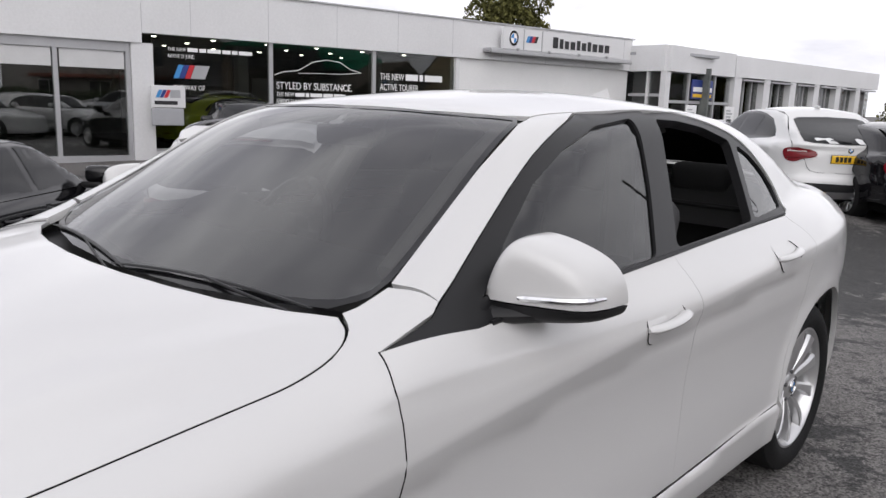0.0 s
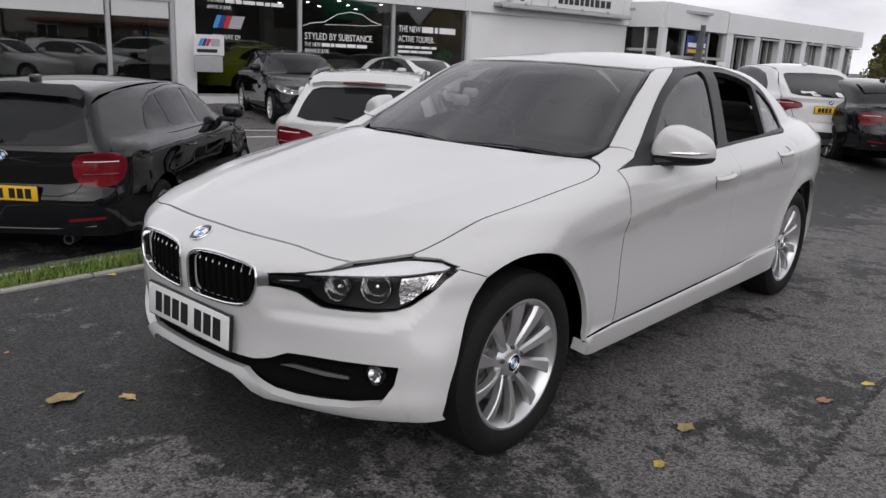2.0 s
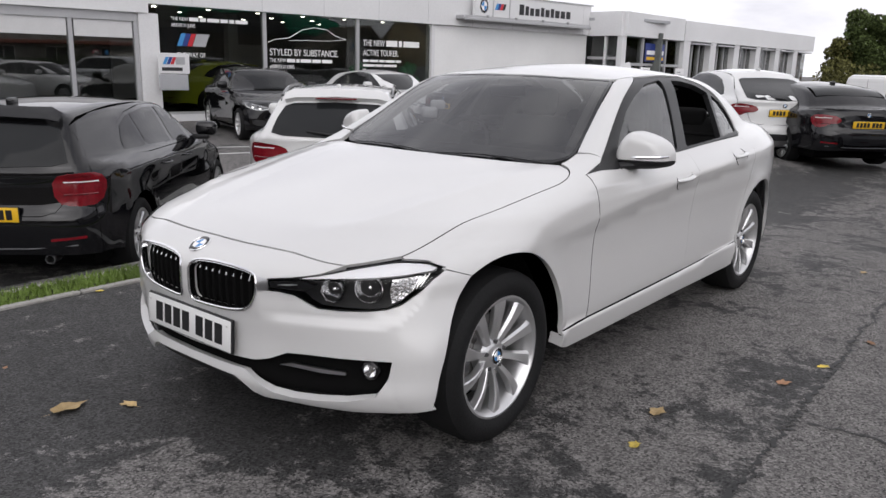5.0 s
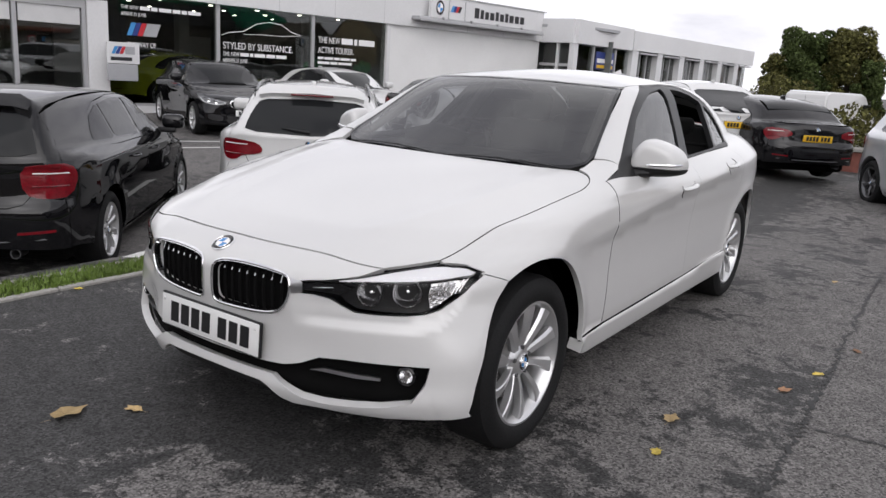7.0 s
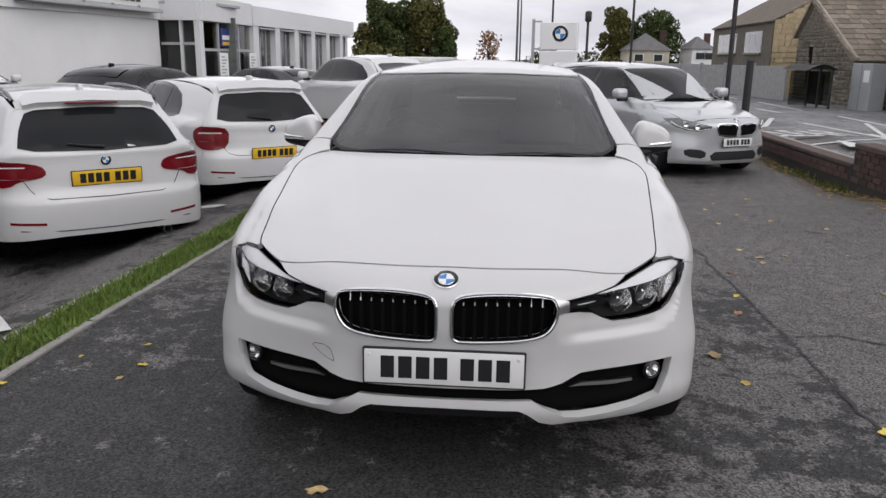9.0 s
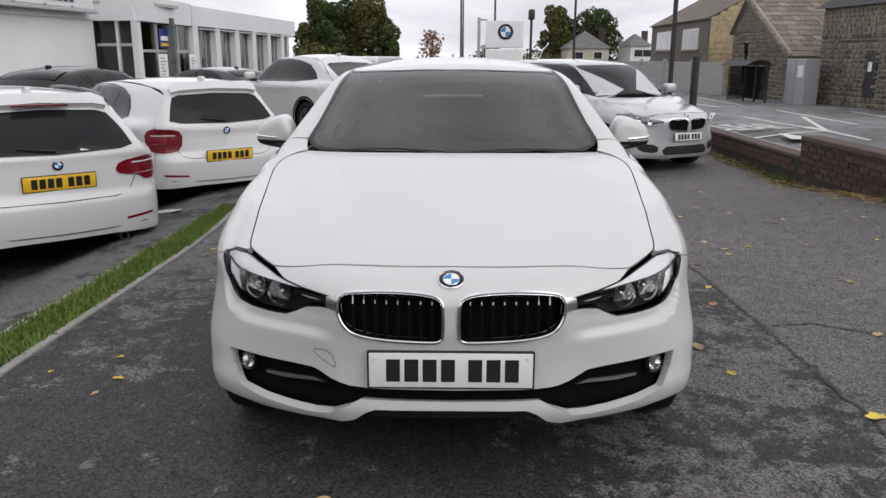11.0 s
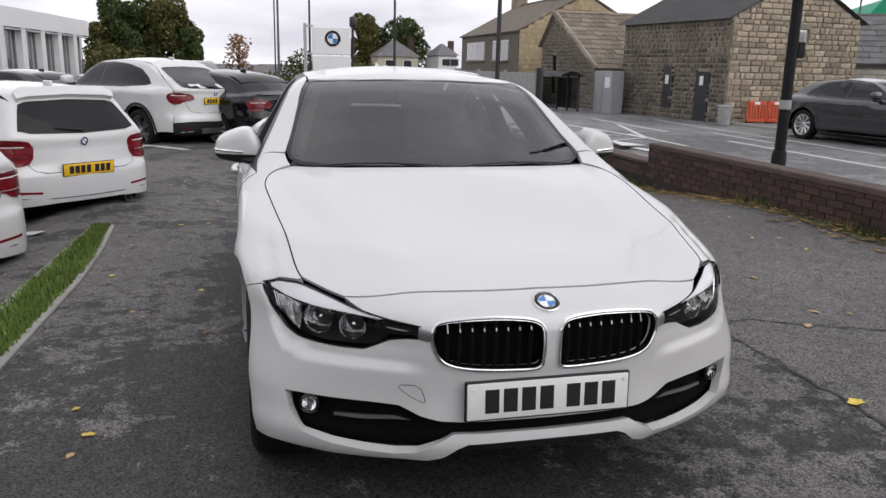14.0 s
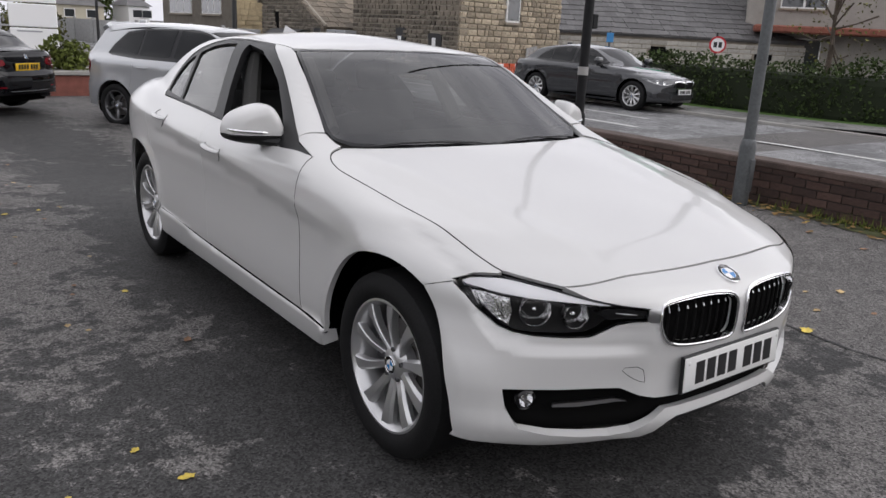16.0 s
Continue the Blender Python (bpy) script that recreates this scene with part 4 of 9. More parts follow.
    # waist rubber
    wr = side((1.66, 0.972), (2.0, 0.988), (2.44, 1.003), (3.0, 1.016), (3.42, 1.022))
    part("waist_seal", tube_bm([(s * (a + 0.002), b, c - 0.003) for a, b, c in wr], 0.006, 6), TRIM_BLACK, frame_, "", True)
    # door handles: pull bar over a shallow cup, end arcs blackened as its shade
    for hy, hz in ((2.16, 0.868), (3.03, 0.921)):
        n_ = 12
        pts = np.array(side(*[(hy + 0.20 * k / n_, hz + 0.010 * k / n_) for k in range(n_ + 1)], fn=HERO.low))
        pts[:, 0] += 0.026 * np.sin(np.linspace(0.12, math.pi - 0.12, n_ + 1)) ** 0.55 - 0.004
        pull = part("door_handle", tube_bm([(s * a, b, c) for a, b, c in pts], [0.009] + [0.0165] * (n_ - 1) + [0.010], 12, 0.62), PEARL_PAINT, hero, "white pull door handle", True)
        ring_ = [(hy + 0.052 + 0.050 * math.cos(t), hz - 0.004 + 0.046 * math.sin(t)) for t in np.linspace(0, 2 * math.pi, 25)[:-1]]
        skin("handle_cup", HERO, HERO.low, "flank", dom("flank", side(*ring_, fn=HERO.low)), PEARL_PAINT, pull, "", step=0.012, gap=0, flange=0.0, offset=0.0014, mirror=mir)
        for t0, t1, cy in ((150, 262, hy + 0.052), (-20, 62, hy + 0.150)):
            gap_ = np.array(side(*[(cy + 0.050 * math.cos(radians(t)), hz - 0.002 + 0.044 * math.sin(radians(t))) for t in np.linspace(t0, t1, 10)], fn=HERO.low)) + [0.0016, 0, 0]
            part("handle_gap", tube_bm([(s * a, b, c) for a, b, c in gap_], [0.0006] + [0.0015] * 8 + [0.0006], 6), SHADOW, pull, "", True)
    # rear and front wheels, dark wheel housings
    for cy, a in ((0.775, FRONT_ARCH), (3.585, REAR_ARCH)):
        make_wheel(hero, Matrix.Translation((s * (0.772 if cy < 2 else 0.747), cy, 0.333)) @ (Matrix() if s > 0 else Matrix.Rotation(math.pi, 4, "Z")), 0.333, 0.236, 0.225)
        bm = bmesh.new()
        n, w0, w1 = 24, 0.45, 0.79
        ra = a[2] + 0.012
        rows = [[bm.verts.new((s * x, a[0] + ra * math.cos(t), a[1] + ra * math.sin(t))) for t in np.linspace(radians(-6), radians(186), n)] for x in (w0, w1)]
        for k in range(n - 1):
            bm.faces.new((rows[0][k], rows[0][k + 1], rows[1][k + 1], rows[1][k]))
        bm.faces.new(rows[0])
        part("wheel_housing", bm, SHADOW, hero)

# black tubes laid on the shut lines, standing in for the shade in them
for s in (1, -1):
    runs = [("bonnet_seal", top(*BONNET_EDGE[2:-2], fn=HERO.low)), ("door_seal", side(*DOOR_LINE))]
    for nm, line_ in runs:
        line_ = np.array(line_)
        u = np.linspace(0, len(line_) - 1, 5 * len(line_))
        pts = np.stack([np.interp(u, range(len(line_)), line_[:, k]) for k in range(3)], 1)
        if nm == "bonnet_seal":
            xy = [tuple(p[:2]) for p in pts]
            pts = np.array(top(*xy, fn=HERO.low)) + [0, 0, -0.0002]
        else:
            pts = np.array(side(*[(p[1], p[2]) for p in pts])) + [-0.0006, 0, 0]
        part(nm, tube_bm([(s * a, b, c) for a, b, c in pts], 0.0017 if nm == "bonnet_seal" else 0.0018, 5), SHADOW, hero, "", True)

# rear end, roof, screens
rear_half = [tuple(q) for q in HERO.uv("rear", np.array(HERO.at_rear((0.0, 1.04), (0.45, 1.03), (0.575, 1.0)) + side((4.44, 0.9), (4.44, 0.6), (4.42, 0.3)) + HERO.at_rear((0.5, 0.28), (0.0, 0.28))))]
skin("rear_bumper", HERO, HERO.both, "rear", sym(rear_half), PEARL_PAINT, hero, "white boot and rear bumper", step=0.05)
boot = sym([(0.0, 4.06), (0.45, 4.03), (0.588, 3.98), (0.608, 4.2), (0.598, 4.38), (0.575, 4.44), (0.4, 4.52), (0.0, 4.56)])
skin("boot_lid", HERO, HERO.both, "top", boot, PEARL_PAINT, hero, "white boot lid", step=0.05)
roof_o = sym([(0.0, 2.03), (0.3, 2.05), (0.5, 2.11), (0.560, 2.16), (0.553, 2.4), (0.548, 2.7), (0.543, 3.1), (0.528, 3.44), (0.4, 3.52), (0.0, 3.60)])
skin("roof", HERO, HERO.upper, "top", roof_o, PEARL_PAINT, hero, "white roof panel", step=0.045, gap=0.0015)
ws = sym([(0.0, 1.33), (0.3, 1.355), (0.5, 1.40), (0.64, 1.450), (0.695, 1.505), (0.702, 1.55), (0.676, 1.68), (0.626, 1.885), (0.578, 2.085), (0.545, 2.125), (0.4, 2.068), (0.0, 2.022)])
w = skin("windscreen", HERO, HERO.upper, "top", ws, GLASS, hero, "tinted laminated windscreen", step=0.05, gap=0, flange=0, offset=-0.003)
w.visible_shadow = False
skin("screen_border", HERO, HERO.upper, "top", ws, GLOSS_BLACK, hero, "", holes=[rounded(shrink(ws, 0.016), 1)], step=0.03, gap=0, flange=0.0, offset=-0.0015)
rs = sym([(0.0, 3.61), (0.4, 3.53), (0.515, 3.47), (0.54, 3.75), (0.575, 3.96), (0.45, 4.01), (0.0, 4.05)])
skin("rear_screen", HERO, HERO.upper, "top", rs, GLASS, hero, "tinted rear screen", step=0.06, gap=0, flange=0, offset=-0.002).visible_shadow = False
# sheets under the skin, blackened as gap shade, and the scuttle below the screen
tub = sym([(0.0, 0.22), (0.6, 0.34), (0.70, 0.45), (0.78, 1.0), (0.80, 1.3), (0.82, 2.5), (0.74, 3.5), (0.5, 4.3), (0.0, 4.45)])
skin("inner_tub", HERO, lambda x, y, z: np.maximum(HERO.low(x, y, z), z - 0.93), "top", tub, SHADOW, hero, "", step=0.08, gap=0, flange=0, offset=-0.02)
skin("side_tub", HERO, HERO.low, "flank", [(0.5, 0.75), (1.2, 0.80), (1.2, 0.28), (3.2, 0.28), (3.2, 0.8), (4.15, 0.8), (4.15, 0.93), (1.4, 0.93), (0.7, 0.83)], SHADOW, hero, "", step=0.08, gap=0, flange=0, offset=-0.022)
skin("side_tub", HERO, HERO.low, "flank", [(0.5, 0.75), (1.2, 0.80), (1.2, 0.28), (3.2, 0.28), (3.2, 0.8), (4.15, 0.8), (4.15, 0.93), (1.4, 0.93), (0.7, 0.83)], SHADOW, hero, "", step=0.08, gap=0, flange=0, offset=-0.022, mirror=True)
skin("scuttle", HERO, lambda x, y, z: z - 0.938 - 0.04 * (y - 1.3), "top", sym([(0.0, 1.24), (0.5, 1.29), (0.72, 1.40), (0.72, 1.52), (0.6, 1.55), (0.0, 1.42)]), TRIM_BLACK, hero, "black plastic scuttle", step=0.05, gap=0, flange=0.01)
part("underside", box_bm((-0.74, 0.34, 0.17), (0.74, 4.12, 0.30), 0.05, 1), SHADOW, hero)
# wipers
for x0, x1, y0, y1 in ((-0.60, 0.06, 1.432, 1.338), (0.0, 0.62, 1.338, 1.440)):
    a = np.array(HERO.at_top(*[(x0 + (x1 - x0) * k / 8, y0 + (y1 - y0) * k / 8) for k in range(9)], fn=HERO.upper)) + [0, -0.012, 0.001]
    wp = part("wiper", tube_bm([tuple(p) for p in a], [0.003] + [0.0055] * 7 + [0.003], 6, 0.6), TRIM_BLACK, hero, "black windscreen wiper", True)
    mid_ = (a[3] + a[5]) / 2
    part("arm", tube_bm([tuple(mid_ + [0, 0, 0.003]), tuple(mid_ * 0.5 + a[7] * 0.5 + [0, -0.016, -0.002]), tuple(a[8] + [0, -0.03, -0.010])], 0.0035, 6), TRIM_BLACK, wp, "", True)


def shell_bm(outline, s, y0, depth, slant, back=0.03):
    """A domed shell over an outline in x and z, bulging towards the nose; slant leans its outer end back."""
    bm = bmesh.new()
    pts = np.array(outline)
    c = pts.mean(0)
    at = lambda p, dy: bm.verts.new((s * p[0], y0 + dy + slant * (p[0] - c[0]), p[1]))
    rows = [[at(p, back) for p in pts]]
    for k in (1.0, 0.992, 0.975, 0.945, 0.90, 0.82, 0.70, 0.52, 0.30):
        rows.append([at(c + k * (p - c), -depth * (1 - k ** 6.5) ** 0.5) for p in pts])
    n = len(pts)
    for a, b in zip(rows, rows[1:]):
        for i in range(n):
            bm.faces.new((a[i], a[(i + 1) % n], b[(i + 1) % n], b[i]))
    tip = at(c, -depth)
    for i in range(n):
        bm.faces.new((rows[-1][i], rows[-1][(i + 1) % n], tip))
    bm.faces.new(rows[0])
    bmesh.ops.recalc_face_normals(bm, faces=bm.faces[:])
    return bm


def door_mirror(s):
    """A door mirror: white cap over a black foot, with a clear indicator strip."""
    foot = part("door_mirror", tube_bm([(s * 0.79, 1.69, 0.966), (s * 0.835, 1.72, 0.976), (s * 0.885, 1.75, 0.982), (s * 0.94, 1.78, 0.985)], [0.056, 0.050, 0.046, 0.036], 12, 0.5), TRIM_BLACK, hero, "white door mirror on black foot", True)
    part("sail", box_bm((-0.006, -0.10, -0.012), (0.006, 0.07, 0.03), 0.005, 2, pose(s * 0.838, 1.70, 0.985, 8, s * -22, 0)), FRAME_BLACK, foot, "", True)
    outline = rounded([(0.806, 0.966), (0.802, 1.004), (0.810, 1.045), (0.828, 1.090), (0.848, 1.119), (0.868, 1.129), (0.898, 1.127), (0.945, 1.113), (0.988, 1.093), (1.014, 1.070), (1.028, 1.038), (1.033, 1.004), (1.024, 0.980), (0.98, 0.966), (0.90, 0.957)], 2)
    whole = shell_bm(outline, s, 1.805, 0.095, 0.34)
    tree = BVHTree.FromBMesh(whole)
    cap, base = whole, whole.copy()
    for half_, keep_up, z in ((cap, True, 1.005), (base, False, 1.001)):
        bmesh.ops.bisect_plane(half_, geom=half_.verts[:] + half_.edges[:] + half_.faces[:], plane_co=(0, 0, z), plane_no=(0, 0, 1), clear_inner=keep_up, clear_outer=not keep_up)
        bmesh.ops.holes_fill(half_, edges=[e for e in half_.edges if e.is_boundary])
    part("mirror_cap", cap, PEARL_PAINT, foot, "white mirror cap", True)
    part("mirror_base", base, TRIM_BLACK, foot, "", True)
    a = []
    for k in range(12):
        x, z = 0.893 + 0.133 * k / 11, 1.017 + 0.008 * k / 11
        hit_ = tree.ray_cast(Vector((s * x, 1.3, z)), Vector((0, 1, 0)))[0]
        if hit_ is not None:
            a.append((hit_.x, hit_.y - 0.0005, hit_.z))
    part("indicator", tube_bm(a, [0.003] + [0.0072] * (len(a) - 2) + [0.004], 8), CHROME, foot, "clear indicator strip", True)
    part("mirror_glass", box_bm((-0.07, -0.003, -0.045), (0.055, 0.003, 0.035), 0.002, 1, pose(s * 0.895, 1.846, 1.052, 0, 0, s * 17)), CHROME, foot)


for s in (1, -1):
    door_mirror(s)
# cabin
cab = part("dashboard", box_bm((-0.68, 1.55, 0.70), (0.68, 1.95, 0.985), 0.08, 3), CABIN, hero, "charcoal dashboard", True)
part("cowl", tube_bm([(-0.55, 1.86, 0.985), (-0.36, 1.84, 1.02), (-0.16, 1.86, 0.99)], [0.06, 0.075, 0.06], 10), CABIN, cab, "", True)
sw = pose(-0.36, 2.08, 0.93, 65)
ring = [(0.185 * math.cos(t), 0.185 * math.sin(t), 0) for t in np.linspace(0, 2 * math.pi, 33)]
wheel_ = part("steering_wheel", tube_bm(ring, 0.016, 8, 1.0, sw), GLOSS_BLACK, hero, "black steering wheel", True)
part("boss", join_bm(lathe_bm([(0.002, 0.03), (0.06, 0.025), (0.075, -0.02)], 16, sw), box_bm((-0.17, -0.02, -0.012), (0.17, 0.02, 0.012), 0.008, 1, sw), box_bm((-0.02, -0.17, -0.012), (0.02, 0, 0.012), 0.008, 1, sw)), CABIN, wheel_, "", True)


def seat(x, y, z=0.55, w=0.50, heads=True):
    st = part("seat", box_bm((x - w / 2, y - 0.25, z - 0.2), (x + w / 2, y + 0.28, z), 0.06, 3), SEAT, hero, "dark cloth seat", True)
    part("backrest", box_bm((-w / 2, -0.07, 0), (w / 2, 0.07, 0.62), 0.06, 3, Matrix.Translation((x, y + 0.30, z - 0.06)) @ Matrix.Rotation(radians(-16), 4, "X")), SEAT, st, "", True)
    if heads:
        part("headrest", box_bm((-0.13, -0.045, 0.62), (0.13, 0.05, 0.80), 0.045, 3, Matrix.Translation((x, y + 0.31, z - 0.06)) @ Matrix.Rotation(radians(-14), 4, "X")), SEAT, st, "", True)


for x in (-0.37, 0.37):
    seat(x, 2.45)
seat(0, 3.25, 0.56, 1.2, False)
for x in (-0.35, 0.35):
    part("rear_headrest", box_bm((x - 0.13, 3.62, 1.04), (x + 0.13, 3.70, 1.16), 0.04, 3), SEAT, hero, "", True)
part("rear_shelf", box_bm((-0.6, 3.6, 0.98), (0.6, 4.05, 1.0), 0.01), CABIN, hero)
part("interior_mirror", box_bm((-0.12, -0.015, -0.03), (0.12, 0.015, 0.03), 0.012, 2, pose(0, 2.02, 1.27)), TRIM_BLACK, hero, "", True)
skin("headlining", HERO, HERO.upper, "top", sym([(0.0, 2.08), (0.5, 2.16), (0.54, 2.7), (0.50, 3.4), (0.0, 3.55)]), PALE_TRIM, hero, "", step=0.1, gap=0, flange=0, offset=-0.03)
for s in (1, -1):
    part("pillar_trim", tube_bm([(s * 0.66, 2.46, 0.95), (s * 0.60, 2.56, 1.15), (s * 0.53, 2.66, 1.33)], [0.05, 0.045, 0.035], 8), GREY_TRIM, hero, "", True)
    part("door_card", box_bm((s * 0.74 - 0.03, 1.55, 0.5), (s * 0.74 + 0.03, 3.3, 0.965), 0.02), CABIN, hero)
for s in (1, -1):
    q = np.array(HERO.at_top((0.672, 1.60), (0.64, 1.74), (0.60, 1.90), (0.555, 2.07), fn=HERO.upper)) + [-0.035, 0.0, -0.035]
    part("screen_pillar_trim", tube_bm([(s * a, b, c) for a, b, c in q], [0.022, 0.026, 0.026, 0.024], 8), PALE_TRIM, hero, "", True)
# aerial fin
bm = bmesh.new()
v = [bm.verts.new(c) for c in ((0, 3.28, 1.412), (-0.022, 3.45, 1.385), (0.022, 3.45, 1.385), (0, 3.44, 1.45))]
for f in ((0, 1, 3), (0, 3, 2), (1, 2, 3), (0, 2, 1)):
    bm.faces.new([v[i] for i in f])
part("aerial_fin", bm, PEARL_PAINT, hero)

# ---- the other vehicles ----
SMOKED_LAMP = mat("smoked_silver_lamp", (0.16, 0.165, 0.17), 0.12, metal=0.6, coat=0.6, vary=0.4, vary_scale=20, scale=60)
DARK_WINDOW = mat("dark_car_window", (0.014, 0.015, 0.016), 0.06, coat=0.0, spec=0.22)


def car_spec(L, half, H, wb, fo, r, cowl, roof_f, roof_r, zb, dlo, back=None, bonnet_h=None, clear=0.2):
    """The body functions of a vehicle from its main sizes."""
    k, hs = half / 0.92, (bonnet_h or H) / 1.43
    ra = r * 1.17
    roof = [(cowl - 0.25, zb - 0.16), (cowl, zb), ((cowl + roof_f) / 2, (zb + H - 0.085) / 2 + 0.015), (roof_f, H - 0.085), (roof_f + 0.3, H - 0.03), ((roof_f + roof_r) / 2, H)]
    roof += [(roof_r, H - 0.05), (L + 0.4, H - 0.16)] if back else [(roof_r - 0.1, H - 0.05), (roof_r + 0.2, H - 0.12), (L - 0.45, zb + 0.10)]
    s = dict(length=L, zb=zb, arches=[(fo, r, ra), (fo + wb, r, ra)], dlo=dlo, cowl=cowl, roof_f=roof_f, roof_r=roof_r, k=k, H=H, r=r, fo=fo, wb=wb, hs=hs, clear=clear, hatch=bool(back),
             half=ncs((0.0, half - 0.035), (0.45, half - 0.008), (fo, half), (L * 0.5, half - 0.002), (fo + wb, half), (L - 0.3, half - 0.03), (L, half - 0.07)),
             sect=pch((0.1, -0.12), (clear + 0.03, -0.06), (clear + 0.1, -0.02), (0.45, -0.010), (0.60, 0.0), (0.80 * hs, 0.0), (zb - 0.06, -0.018), (zb, -0.05), (zb + 0.1, -0.14)),
             crease=ncs((0.9, zb - 0.26), (2.2, zb - 0.12), (L, zb - 0.04)), crease_depth=0.016, crease_fade=pch((0.9, 0.0), (1.5, 1.0), (L - 0.6, 1.0), (L, 0.3)),
             nose=pch((clear, 0.08), (clear + 0.08, 0.02), (0.45, 0.03), (0.60 * hs, 0.016), (0.68 * hs, 0.02), (0.735 * hs, 0.07), (0.77 * hs, 0.15), (0.85 * hs, 0.5)),
             nose_hi=pch((0, 0), (0.36 * k, 0.045), (0.63 * k, 0.19), (0.80 * k, 0.36), (0.90 * k, 0.64), (0.97 * k, 0.95)),
             nose_lo=pch((0, 0), (0.36 * k, 0.035), (0.63 * k, 0.145), (0.80 * k, 0.27), (0.90 * k, 0.52), (0.97 * k, 0.9)),
             top=ncs((0.0, 0.735 * hs), (0.15, 0.775 * hs), (0.62, 0.868 * hs), (cowl, zb + 0.01), (L * 0.5, zb + 0.04), (L - 0.5, zb + 0.06), (L, zb + 0.05)),
             drop=pch((0.1, 0.045), (cowl, 0.012), (L, 0.03)), k_top=pch((0.1, 0.05), (0.8, 0.085), (L, 0.08)),
             tail=pch((clear, L - 0.09), (clear + 0.12, L - 0.01), (0.5, L), (0.62, L - 0.012), (0.66, L - 0.035), (0.9 * zb, L - 0.06), (zb + 0.08, L - 0.10)),
             tail_c=pch((0, 0), (0.4 * k, 0.02), (0.65 * k, 0.08), (0.80 * k, 0.20), (0.9 * k, 0.42)),
             roof=ncs(*roof), bow=pch((cowl, 0.09), (roof_f, 0.06), (roof_f + 0.5, 0.0), (L - 1.0, 0.0), (L, 0.0 if back else -0.1)),
             crown=pch((cowl, 0.006), (roof_f, 0.024), (roof_f + 0.5, 0.045), (L, 0.045)),
             belt=ncs((cowl - 0.2, half - 0.055), (L * 0.5, half - 0.065), (L - 1.0, half - 0.10), (L - 0.2, half - 0.19)), lean=0.50, lean2=0.10, k_roof=0.06)
    if back:
        s["back"] = pch(*back)
    return s


